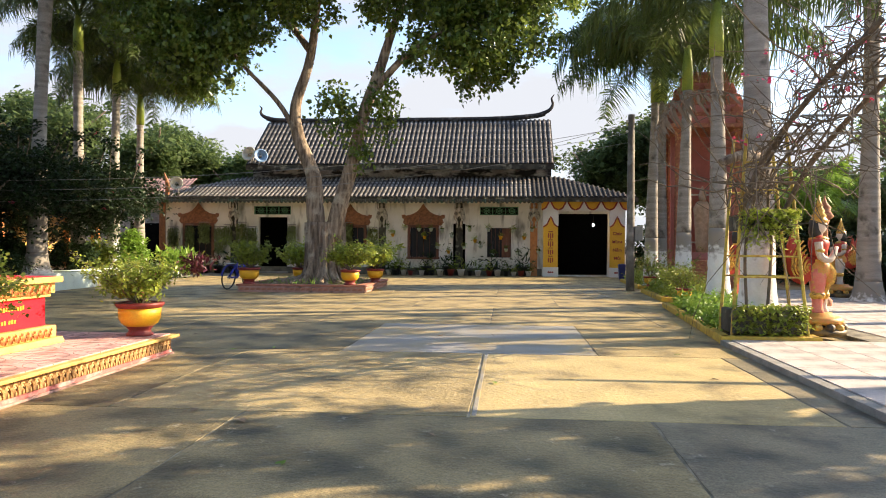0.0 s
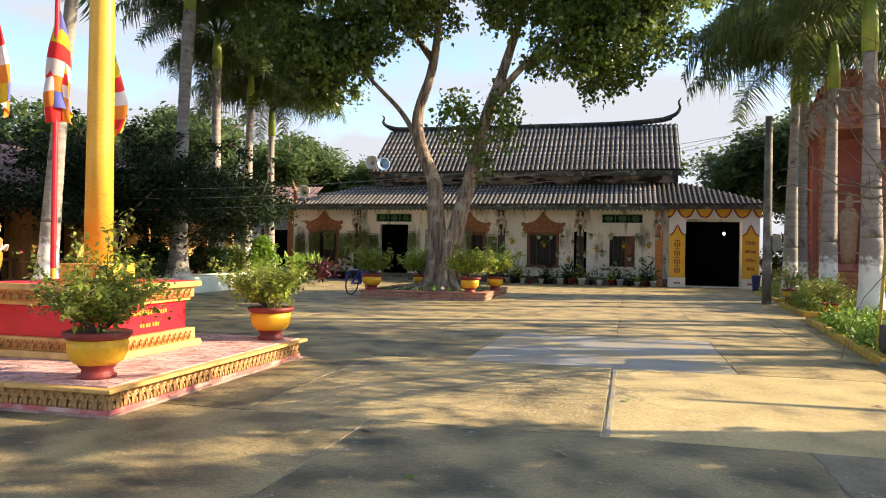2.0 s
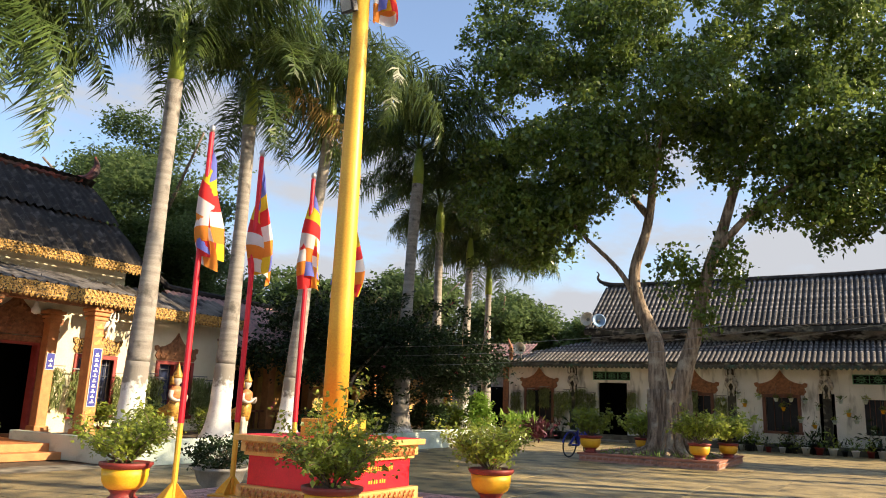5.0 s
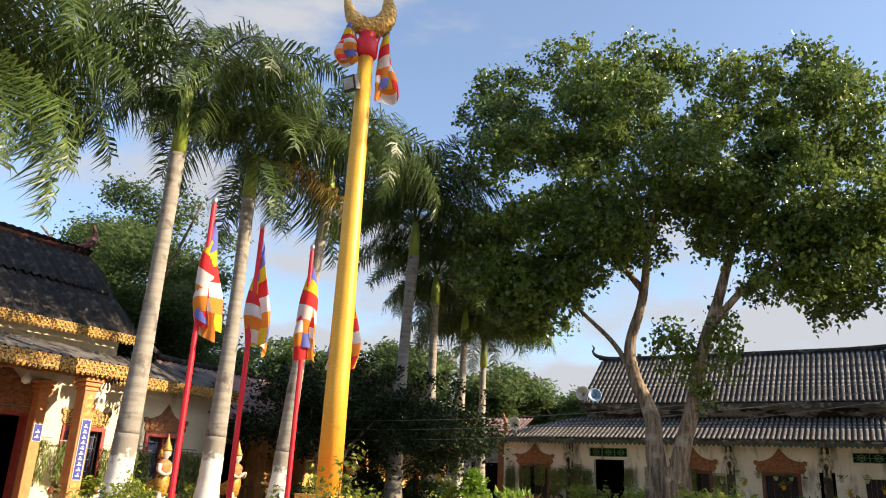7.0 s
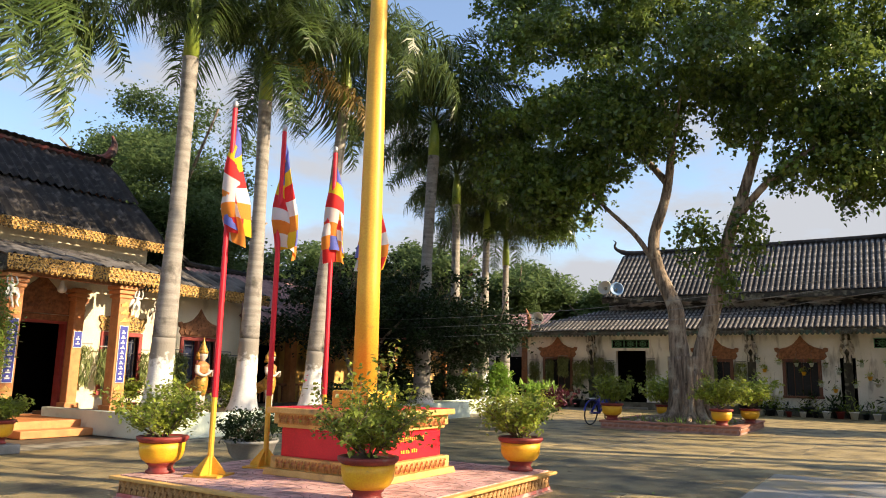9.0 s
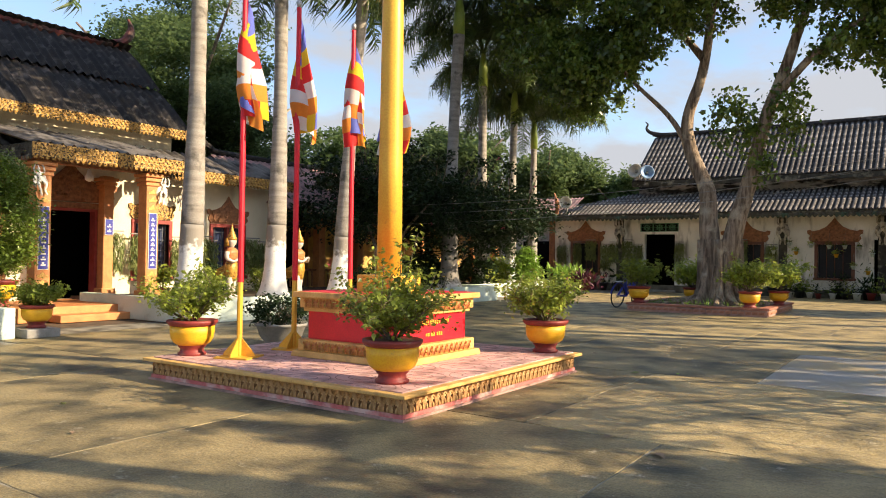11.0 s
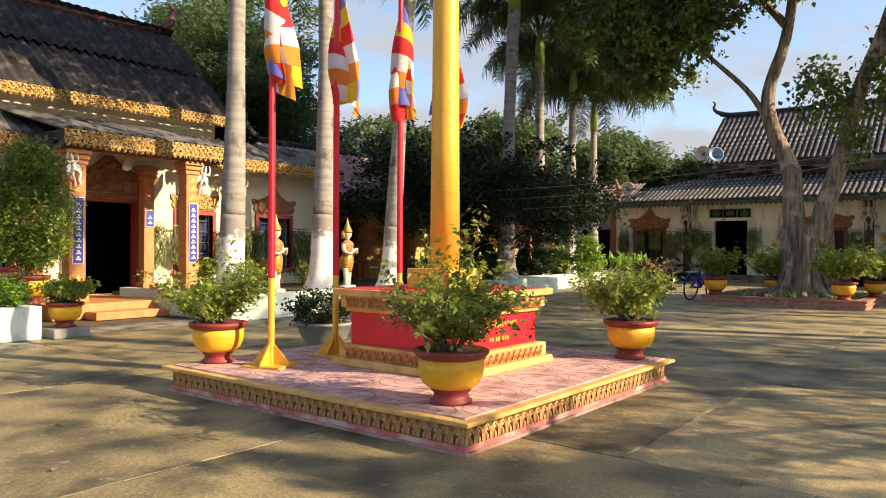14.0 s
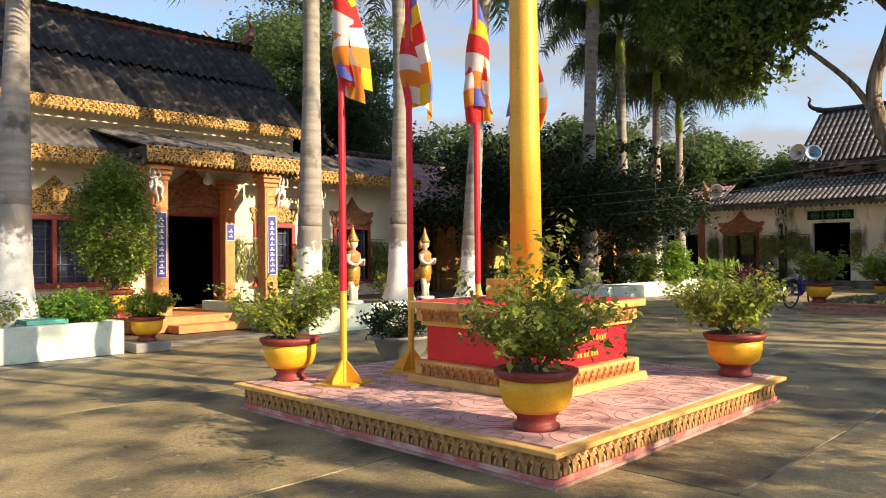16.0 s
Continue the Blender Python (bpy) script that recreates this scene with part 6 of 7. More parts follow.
# ---- loudspeakers ----
def horn(x, y, z, yaw, mat, lab, r=0.3):
    t = thing("loudspeaker", lab, "loudspeaker", pose(x, y, z, 80, 0, yaw))
    bm = B()
    lathe(bm, [(0.06, -0.42), (0.07, -0.2), (0.1, -0.1), (0.17, 0.02), (r, 0.14), (r + 0.03, 0.15), (r + 0.02, 0.165), (r - 0.02, 0.155), (0.17, 0.06), (0.09, -0.02)], 24)
    part("bell", bm, mat, t, "", True)
    part("driver", lathe(B(), [(0.03, -0.08), (0.07, -0.03), (0.065, 0.05), (0.03, 0.09)], 14), M_GREYSTONE, t, "", True)
    part("bracket", box(B(), -0.03, 0.03, -0.5, -0.02, -0.4, -0.34), M_GREYSTONE, t)
    return t


M_HORN = material("cream_horn", (0.62, 0.60, 0.52), 0.5, (0.5, 0.48, 0.4), 3, 40, 0.05)
M_HORNBLUE = material("pale_blue_horn", (0.30, 0.45, 0.66), 0.5, (0.22, 0.35, 0.55), 3, 40, 0.05)
horn(-14.6, 32.5, 4.08, 15, M_HORN, "cream horn loudspeaker above the eave", 0.27)
horn(-11.9, 34.5, 5.65, -5, M_HORN, "cream horn loudspeaker on the upper eave", 0.32)
horn(-11.35, 34.4, 5.55, 30, M_HORNBLUE, "pale blue horn loudspeaker on the upper eave", 0.3)
solid("horn_mount", tube(B(), [(-15.2, 32.8, 3.5), (-15.15, 32.75, 4.1), (-15.3, 32.7, 4.6)], [0.09, 0.12, 0.03], 8), M_CARVED, "brown corner ornament on the eave", "roof ornament")
for a, b in (((-11.9, 34.85, 5.2), (-11.9, 34.6, 5.55)), ((-11.35, 34.75, 5.2), (-11.35, 34.5, 5.45)), ((-14.6, 32.75, 3.52), (-14.6, 32.6, 3.95))):
    solid("horn_bracket", tube(B(), [a, b], 0.025, 6), M_GREYSTONE, "grey iron bracket of a loudspeaker", "bracket")

# ---- pots along the hall ----
def small_pot(x, y, z, s, kind, seed, group="small pots by the hall"):
    rs = np.random.default_rng(seed)
    mats = {"white": M_WHITE, "black": M_BLACK, "yellow": M_POTYELLOW, "clay": M_DARKRED}
    t = thing("small_potted_plant", "small green plant in a %s plastic pot" % kind if kind != "clay" else "green plant in a red clay pot", "potted plant", pose(x, y, z), group=group)
    part("pot", lathe(B(), [(0.09 * s, 0), (0.13 * s, 0.2 * s), (0.15 * s, 0.2 * s), (0.15 * s, 0.24 * s), (0.11 * s, 0.22 * s)], 14), mats[kind], t, "", True)
    n = 60
    C = np.column_stack([rs.normal(size=n) * 0.13 * s, rs.normal(size=n) * 0.13 * s, 0.2 * s + np.abs(rs.normal(size=n)) * 0.24 * s])
    ob = new("foliage", leaf_mesh("foliage", C, 0.15 * s, (M_LEAF, M_SHRUB, M_DARKLEAF)[seed % 3], droop=-0.5, up=0.3, narrow=0.3))
    ob.parent = t
    tagged(ob, kind="stuff")


X = -4.9
k = 0
while X < 1.6:
    small_pot(X, 32.95 + rng.uniform(-0.12, 0.25), 0, rng.uniform(0.8, 1.25), ("white", "black", "white", "clay")[k % 4], 200 + k)
    X += rng.uniform(0.3, 0.5)
    k += 1
for X in (-4.6, -3.2, -2.2, -0.2, 1.1, -5.6):
    small_pot(X, 33.3, 0, 1.7, "black", 230 + int(X * 3))
for X in (-15.3, -14.4, -13.5, -12.9, -12.2):
    small_pot(X, 33.1, 0, 1.5, "black", 260 + int(X))
# hanging pots
for k, (x, z) in enumerate(((-4.75, 1.85), (-4.4, 1.2), (-4.2, 2.15), (-3.55, 2.1), (-3.3, 1.75), (-3.0, 2.1), (-2.7, 1.3), (-2.5, 2.05), (-2.2, 1.1), (-2.05, 1.8), (-1.5, 1.3), (-1.25, 2.1), (-1.0, 1.6), (-0.75, 1.35),
                            (-0.4, 2.1), (-0.2, 1.0), (0.15, 1.75), (0.4, 1.2), (0.7, 2.05), (0.95, 1.05), (1.2, 1.75), (1.55, 2.1), (-5.6, 1.9), (-5.0, 2.2), (-8.6, 1.6), (1.85, 1.1))):
    t = thing("hanging_pot", "small pale hanging pot with a spiky green plant", "hanging plant", pose(x, 33.3, z), group="hanging pots")
    part("pot", lathe(B(), [(0.05, -0.12), (0.085, 0), (0.095, 0), (0.095, 0.03), (0.06, 0.02)], 12), M_MINT if k % 4 else M_POTYELLOW, t, "", True)
    part("wire", tube(B(), [(0, 0, 0.03), (0, 0, 0.4), (0, 0.26, 0.55)], 0.004, 4), M_GREYSTONE, t)
    big = 1.3 if k in (4, 13, 18, 0) else 1.0
    C = rng.normal(size=(60, 3)) * 0.05 * big + np.array([0, 0, 0.08])
    ob = new("foliage", leaf_mesh("foliage", C, 0.11 * big, M_LEAF if k % 2 else M_SHRUB, droop=0.1, up=0.6, narrow=0.2))
    ob.parent = t
    tagged(ob, kind="stuff")


def hanging_moss(m, w, h, seed, mat=None, group="hanging moss curtains"):
    rs = np.random.default_rng(seed)
    t = thing("hanging_moss", "curtain of pale green hanging moss on the wall", "hanging plant", m, group=group)
    part("bar", box(B(), -w / 2, w / 2, -0.015, 0.015, 0, 0.03), M_GREYSTONE, t)
    n = int(900 * w * h / 0.5)
    C = np.column_stack([rs.uniform(-w / 2, w / 2, n), rs.normal(size=n) * 0.045, -rs.uniform(0, 1, n) ** 0.9 * (h - 0.12)])
    ob = new("foliage", leaf_mesh("foliage", C, 0.14, mat or M_MOSS, droop=6.0, up=-0.3, narrow=0.16))
    ob.parent = t
    tagged(ob, kind="stuff")


M_MOSS = material("moss", (0.25, 0.29, 0.10), 0.8, (0.15, 0.19, 0.06), 5, 40, 0, vary=0.4, through=0.25)
for k, (x, w) in enumerate(((-15.2, 0.5), (-14.4, 0.4), (-13.7, 0.5), (-12.95, 0.5), (-12.55, 0.4), (-11.9, 0.5), (-11.4, 0.45), (-9.5, 0.4), (-6.9, 0.5), (-5.7, 0.45))):
    hanging_moss(pose(x, 33.42, 2.15 + 0.1 * (k % 3)), w, 1.0 + 0.25 * (k % 2), 300 + k)

# ---- overhead wires ----
for k, (a, b, sag) in enumerate((((-28, 14.0, 3.95), (4.25, 23.4, 5.1), 1.5), ((-28, 14.3, 3.75), (4.25, 23.4, 4.9), 1.55), ((-28, 15.0, 3.3), (4.25, 23.4, 4.6), 1.45), ((-12.0, 34.4, 5.3), (4.25, 23.4, 5.2), 0.9))):
    a, b = Vector(a), Vector(b)
    pts = [a.lerp(b, i / 24) - Vector((0, 0, sag * 4 * (i / 24) * (1 - i / 24))) for i in range(25)]
    solid("overhead_wire", tube(B(), pts, 0.007, 5), M_GREYSTONE, "thin pale overhead wire across the yard", "wire", group="overhead wires")

# ---- openings and ornament of the prayer hall ----
M_BLUE = material("blue_sign", (0.04, 0.05, 0.35), 0.5, (0.03, 0.04, 0.28), 5, 50, 0.05)
M_REDFRAME = material("red_window_frame", (0.36, 0.06, 0.05), 0.55, (0.28, 0.045, 0.035), 6, 50, 0.12)
M_BLUEGLASS = material("blue_glass", (0.05, 0.065, 0.13), 0.3, (0.03, 0.035, 0.07), 3, 40, 0.0, spec=0.4)
M_GRILLE = material("grille_iron", (0.16, 0.17, 0.20), 0.5, metal=0.5)
for k, (y0, y1, z0, z1) in enumerate(((6.2, 7.9, 0.95, 2.25), (11.75, 12.75, 0.8, 2.2), (14.2, 15.3, 0.8, 2.2), (2.6, 4.3, 0.95, 2.25))):
    wdw = part("window", box(B(), y0, y1, 0.16, 0.18, z0, z1), M_BLUEGLASS, temple, "red-framed window with a patterned iron grille")
    wdw.matrix_basis = TM
    casing(wdw, y0, y1, z0, z1, M_REDFRAME, 0.1, bars=0)
    part("mullion", box(B(), (y0 + y1) / 2 - 0.04, (y0 + y1) / 2 + 0.04, -0.02, 0.12, z0, z1), M_REDFRAME, wdw)
    nb = 6 if y1 - y0 > 1.3 else 4
    for i in range(nb):
        part("grille_bar", box(B(), y0 + (y1 - y0) * (i + 0.5) / nb - 0.008, y0 + (y1 - y0) * (i + 0.5) / nb + 0.008, 0.08, 0.095, z0, z1), M_GRILLE, wdw)
    for i in range(5):
        z = z0 + (z1 - z0) * (i + 0.5) / 5
        part("grille_bar", box(B(), y0, y1, 0.096, 0.11, z - 0.008, z + 0.008), M_GRILLE, wdw)
    ob = part("pediment", pediment((y1 - y0) * 1.3 + 0.1, 0.8, 10 + k), M_GILTLACE if k in (0, 1, 3) else M_CARVED, wdw, "carved gilt pediment")
    ob.matrix_basis = pose((y0 + y1) / 2, -0.04, z1 + 0.12)
# doorway: a near-black sheet set behind the frame gives the interior shade
door = part("doorway", box(B(), 8.4, 11.6, 2.2, 2.24, 0.3, 2.6), M_SHADEBLACK, temple, "near-black sheet for the shade inside the open door")
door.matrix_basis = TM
for a, b, c, d in ((9.12, 9.3, 0.3, 2.62), (10.72, 10.9, 0.3, 2.62), (9.3, 10.72, 2.48, 2.62)):
    part("door_frame", box(B(), a, b, -0.07, 0.2, c, d, bevel=0.012), M_CARVED, door, "carved brown door frame")
for a, b, c, d in ((9.3, 9.36, 0.3, 2.48), (10.66, 10.72, 0.3, 2.48), (9.36, 10.66, 2.42, 2.48)):
    part("inner_frame", box(B(), a, b, -0.02, 0.22, c, d), M_REDFRAME, door)
ob = part("pediment", pediment(2.4, 0.95, 30), M_CARVED, door, "large carved pediment over the door")
ob.matrix_basis = pose(10.0, -0.09, 2.64)
# signs on columns: blue boards with strokes of white writing
for cx, cy in ((-15.03, 8.3), (-15.03, 10.8), (-16.81, 10.8)):
    big = cx > -16
    sg = thing("hanging_sign", "narrow blue sign board with white border and writing", "sign", edge_x(cx, cy - 0.11, 1.05 if big else 1.85), group="blue column signs")
    h = 1.3 if big else 0.4
    part("border", box(B(), 0, 0.22, -0.012, 0.0, 0, h), M_WHITE, sg)
    part("board", box(B(), 0.015, 0.205, -0.018, -0.011, 0.015, h - 0.015), M_BLUE, sg)
    z = 0.08
    while z < h - 0.1:
        part("letter", box(B(), 0.06, 0.16, -0.022, -0.017, z, z + 0.03), M_WHITE, sg)
        part("letter", box(B(), 0.075 + rng.uniform(0, 0.03), 0.13, -0.022, -0.017, z + 0.04, z + 0.075), M_WHITE, sg)
        z += 0.115
# gilt relief on the porch columns
relief = add_mesh("relief", pediment(0.3, 0.16, 44), M_GILT)
for cy in (8.3, 10.8):
    col = thing("column_relief", "strip of gilt relief on a porch column", "ornament", pose(0, 0, 0))
    for k in range(3):
        share("relief", relief, col, edge_x(-15.035, cy, 2.42 + 0.18 * k) @ pose(0, 0.02, 0))
    for k in range(3):
        share("relief", relief, col, edge_x(-15.035, cy, 0.56 + 0.16 * k) @ pose(0, 0.02, 0))
# white winged figures on the column tops
for cy, d in ((8.2, -1), (11.05, 1), (12.95, 1), (13.45, 1)):
    ob = solid("winged_figure", figure(B(), 0.62), M_WHITE if cy < 12 else M_DIRTYWHITE, "white winged figure bracing the porch eave", "statue", group="porch figures", smooth=True)
    ob.matrix_basis = pose(-15.0 if cy < 12 else -16.85, cy, 2.93, 0, 12 * d, 90)
bulb = solid("porch_bulb", lathe(B(), [(0.02, 0.12), (0.045, 0.08), (0.05, 0.02), (0.1, -0.06), (0.09, -0.13), (0.03, -0.17)], 14), M_WHITE, "white unlit bulb hanging in the porch", "lamp", smooth=True)
bulb.matrix_basis = pose(-15.9, 9.75, 3.2)
solid("lamp_cord", tube(B(), [(-15.9, 9.75, 3.3), (-15.9, 9.75, 3.95)], 0.008, 5), M_BLACK, "black cord of the porch bulb", "cord")
for k, (y, z, w, h) in enumerate(((11.12, 1.95, 0.34, 1.05), (11.68, 1.9, 0.42, 1.0), (12.9, 1.85, 0.4, 0.9), (13.7, 1.9, 0.6, 1.0), (14.0, 1.8, 0.4, 1.0), (15.5, 1.9, 0.5, 1.1), (15.9, 1.8, 0.4, 0.9))):
    hanging_moss(edge_x(-16.95, y, z), w, h, 340 + k)
potted_shrub(-15.6, 11.5, 0.3, 0.7, 0.6, 0.4, 9, 71, leaf=0.11, per=4, label="broad-leaved plant in a clay pot on the porch", group="")
bm = B()
box(bm, -12.98, -12.5, 5.2, 5.75, 0.5, 0.56)
solid("stone_bench", box(bm, -12.95, -12.52, 5.3, 5.6, 0.38, 0.5), material("green_bench", (0.10, 0.45, 0.36), 0.6), "low turquoise-painted slab on the bed wall", "bench")


# ---- praying statues ----
M_SKIN = material("statue_white", (0.66, 0.57, 0.49), 0.5, (0.54, 0.45, 0.37), 6, 60, 0.08)
M_ROBE = material("statue_rust", (0.42, 0.14, 0.06), 0.5, (0.5, 0.24, 0.08), 18, 80, 0.2)
M_STATGOLD = material("statue_gold", (0.56, 0.32, 0.05), 0.4, (0.36, 0.18, 0.03), 22, 80, 0.25, metal=0.15, stain=(0.12, 0.05, 0.02), stain_scale=16, stain_cut=(0.56, 0.66))


def statue_mesh(name, pieces):
    """One mesh out of pieces (function filling a bmesh, material)."""
    mats, bm = [], B()
    for fill, mat in pieces:
        before = set(bm.faces)
        fill(bm)
        if mat not in mats:
            mats.append(mat)
        for f in bm.faces:
            if f not in before:
                f.material_index, f.smooth = mats.index(mat), True
    bmesh.ops.recalc_face_normals(bm, faces=bm.faces)
    me = bpy.data.meshes.new(name)
    bm.to_mesh(me)
    bm.free()
    for m in mats:
        me.materials.append(m)
    return me


def praying(base):
    P = []
    P.append((lambda b: lathe(b, [(0.16, 0.0), (0.2, 0.05), (0.18, 0.1)], 16), base))
    for s in (-1, 1):
        P.append((lambda b, s=s: lathe(b, [(0.06, 0.1), (0.05, 0.25), (0.065, 0.42), (0.075, 0.6)], 10, pose(0, s * 0.07, 0)), M_SKIN))
    P.append((lambda b: lathe(b, [(0.1, 0.48), (0.125, 0.58), (0.15, 0.76), (0.15, 0.93), (0.115, 1.02)], 16, None, (0.9, 1.05)), M_STATGOLD))
    P.append((lambda b: prism(b, [(-0.1, 0.95), (-0.36, 0.75), (-0.26, 0.5), (-0.06, 0.62)], 0.12, pose(0, -0.06, 0)), M_STATGOLD))
    P.append((lambda b: lathe(b, [(0.115, 1.0), (0.13, 1.1), (0.16, 1.22), (0.165, 1.3), (0.1, 1.37), (0.055, 1.4)], 16, None, (0.8, 1.15)), M_ROBE))
    for s in (-1, 1):
        P.append((lambda b, s=s: tube(b, curl([(0, s * 0.19, 1.28), (0.02, s * 0.22, 1.1), (0.14, s * 0.14, 1.02), (0.23, s * 0.025, 1.16)], 4), [0.055, 0.052, 0.05, 0.05, 0.048, 0.047, 0.045, 0.043, 0.04, 0.036, 0.033, 0.03, 0.02], 8), M_SKIN))
    P.append((lambda b: lathe(b, [(0.05, 1.36), (0.05, 1.44), (0.09, 1.5), (0.098, 1.58), (0.085, 1.66), (0.03, 1.7)], 14), M_SKIN))
    P.append((lambda b: lathe(b, [(0.1, 1.6), (0.112, 1.64), (0.1, 1.68), (0.085, 1.7), (0.09, 1.73), (0.06, 1.78), (0.062, 1.8), (0.035, 1.87), (0.036, 1.89), (0.012, 1.99), (0.004, 2.06)], 14), M_STATGOLD))
    P.append((lambda b: prism(b, [(-0.12, 1.42), (-0.02, 1.45), (-0.03, 1.66), (-0.1, 1.64)], 0.2, pose(0, -0.1, 0)), M_STATGOLD))
    return P


pray = statue_mesh("praying_statue", praying(M_WHITE))
for x, y, a in ((-13.75, 12.05, 22), (-13.8, 14.3, 22)):
    ob = new("praying_statue", pray)
    ob.matrix_basis = Matrix.Translation((x, y, 0.38)) @ pose(0, 0, 0, 0, 0, a) @ Matrix.Diagonal((1.12, 1.12, 0.86, 1))
    tagged(ob, "standing crowned statue with joined palms in gold and rust robe", "statue", "praying statues")

# ---- bicycle by the tree planter ----
bike = thing("bicycle", "blue city bicycle leaning by the tree planter", "bicycle", pose(-7.72, 22.0, 0, 6, 0, 78) @ Matrix.Scale(1.1, 4))
M_BIKE = material("blue_bike_paint", (0.03, 0.05, 0.48), 0.35, bump=0.02)
for x in (-0.5, 0.5):
    w = part("wheel", tube(B(), [(x + 0.31 * math.cos(a * math.pi / 14), 0, 0.33 + 0.31 * math.sin(a * math.pi / 14)) for a in range(29)], 0.02, 6), M_BLACK, bike)
    part("hub", lathe(B(), [(0.025, -0.05), (0.025, 0.05)], 8, pose(x, 0, 0.33, 90)), M_METAL, w)
    for a in range(10):
        part("spoke", tube(B(), [(x, 0, 0.33), (x + 0.3 * math.cos(a * 0.628), 0, 0.33 + 0.3 * math.sin(a * 0.628))], 0.003, 3), M_METAL, w)
    part("mudguard", tube(B(), [(x + 0.35 * math.cos(radians(a)), 0, 0.33 + 0.35 * math.sin(radians(a))) for a in range(10, 171, 16)], 0.022, 6), M_BIKE, bike)
bm = B()
for a, b in (((-0.5, 0, 0.33), (-0.08, 0, 0.32)), ((-0.08, 0, 0.32), (-0.2, 0, 0.78)), ((-0.5, 0, 0.33), (-0.18, 0, 0.7)), ((-0.08, 0, 0.32), (0.34, 0, 0.75)), ((-0.12, 0, 0.5), (0.33, 0, 0.82)), ((0.36, 0, 0.72), (0.5, 0, 0.33)), ((0.36, 0, 0.72), (0.3, 0, 0.98))):
    tube(bm, [a, b], 0.03, 7)
part("frame", bm, M_BIKE, bike)
part("handlebar", tube(B(), curl([(0.12, -0.28, 0.98), (0.28, -0.2, 1.02), (0.31, 0, 1.0), (0.28, 0.2, 1.02), (0.12, 0.28, 0.98)], 4), 0.014, 6), M_METAL, bike)
part("saddle", lathe(B(), [(0.02, 0.8), (0.11, 0.82), (0.12, 0.87), (0.05, 0.89)], 12, pose(-0.22, 0, 0), (1.2, 0.8)), M_BLACK, bike, "", True)
part("basket", box(B(), 0.4, 0.62, -0.16, 0.16, 0.66, 0.9), M_METAL, bike)
part("carrier", box(B(), -0.72, -0.3, -0.07, 0.07, 0.7, 0.72), M_METAL, bike)

# ---- planted beds across the yard ----
M_KERB = material("yellow_kerb", (0.62, 0.42, 0.05), 0.7, (0.45, 0.29, 0.05), 5, 50, 0.25, stain=(0.16, 0.12, 0.06), stain_scale=5, stain_cut=(0.55, 0.75))


def curbed_bed(corners, z, label, seed, leafmat, n, leaf=0.07, fill=0.22):
    """A bed inside a yellow kerb round a four-cornered plot."""
    bed = thing("kerbed_bed", label, "flower bed", kind="structure")
    P = [Vector((*c, 0)) for c in corners]
    for i in range(4):
        a, b = P[i], P[(i + 1) % 4]
        d = (b - a).normalized()
        nrm = Vector((-d.y, d.x, 0))
        m = Matrix(((d.x, nrm.x, 0, a.x), (d.y, nrm.y, 0, a.y), (0, 0, 1, 0), (0, 0, 0, 1)))
        part("kerb", box(B(), 0, (b - a).length, 0, 0.14, 0, z, m=m, bevel=0.012), M_KERB, bed, "yellow painted kerb")
    bm = B()
    c = sum(P, Vector()) / 4
    vs = [bm.verts.new(p.lerp(c, 0.06) + Vector((0, 0, z - 0.03))) for p in P]
    vb = [bm.verts.new(p.lerp(c, 0.06)) for p in P]
    bm.faces.new(vs)
    for i in range(4):
        bm.faces.new((vs[i], vs[(i + 1) % 4], vb[(i + 1) % 4], vb[i]))
    part("soil", bm, M_EARTH, bed)
    rs = np.random.default_rng(seed)
    uv = rs.uniform(0.1, 0.9, (n, 2))
    Q = np.array([[*p] for p in P])
    base = (Q[0] * ((1 - uv[:, :1]) * (1 - uv[:, 1:])) + Q[1] * (uv[:, :1] * (1 - uv[:, 1:])) + Q[2] * (uv[:, :1] * uv[:, 1:]) + Q[3] * ((1 - uv[:, :1]) * uv[:, 1:]))
    C = np.repeat(base, 24, axis=0) + rs.normal(size=(n * 24, 3)) * np.array([0.1, 0.1, 0.0])
    C[:, 2] = z + np.abs(rs.normal(size=n * 24)) * fill * 0.6
    ob = new("ground_cover", leaf_mesh("ground_cover", C, leaf, leafmat))
    ob.parent = bed
    tagged(ob, "dense low leaves filling the bed", kind="stuff")


curbed_bed([(3.52, 10.95), (4.9, 10.95), (5.5, 17.3), (4.0, 17.3)], 0.12, "long kerbed bed of bright green ground cover", 1, M_BRIGHTLEAF, 420)
curbed_bed([(4.3, 18.9), (6.0, 18.9), (6.0, 22.6), (4.45, 22.6)], 0.12, "kerbed bed of dark green hedge plants", 2, M_SHRUB, 260, fill=0.3)
curbed_bed([(4.65, 24.2), (6.4, 24.2), (6.4, 29.0), (4.8, 29.0)], 0.12, "far kerbed bed of green hedge plants", 3, M_SHRUB, 240, fill=0.35)
for x, y, s, h, w, sd, bl in ((4.7, 18.2, 0.7, 0.5, 0.6, 81, 0), (5.0, 24.0, 0.8, 0.75, 0.6, 83, 14), (5.0, 20.8, 0.7, 0.5, 0.6, 87, 0)):
    potted_shrub(x, y, 0.1, s, h, w, 9, sd, leaf=0.05, per=6, bloom=bl, label="loose leafy shrub in a pot in the kerbed bed", group="")

# ---- paved court behind the beds ----
court = thing("paved_court", "pale pink paved court with a raised dark edge", "pavement", kind="structure")
part("edge", box(B(), 3.5, 3.62, 2.0, 10.93, 0, 0.07), M_GREYSTONE, court, "dark raised edge of the paving")
part("bed", box(B(), 3.62, 16.0, 2.0, 10.93, -0.005, 0.06), M_JOINT, court)
part("bed", box(B(), 5.6, 16.0, 10.93, 24.0, -0.005, 0.06), M_JOINT, court)
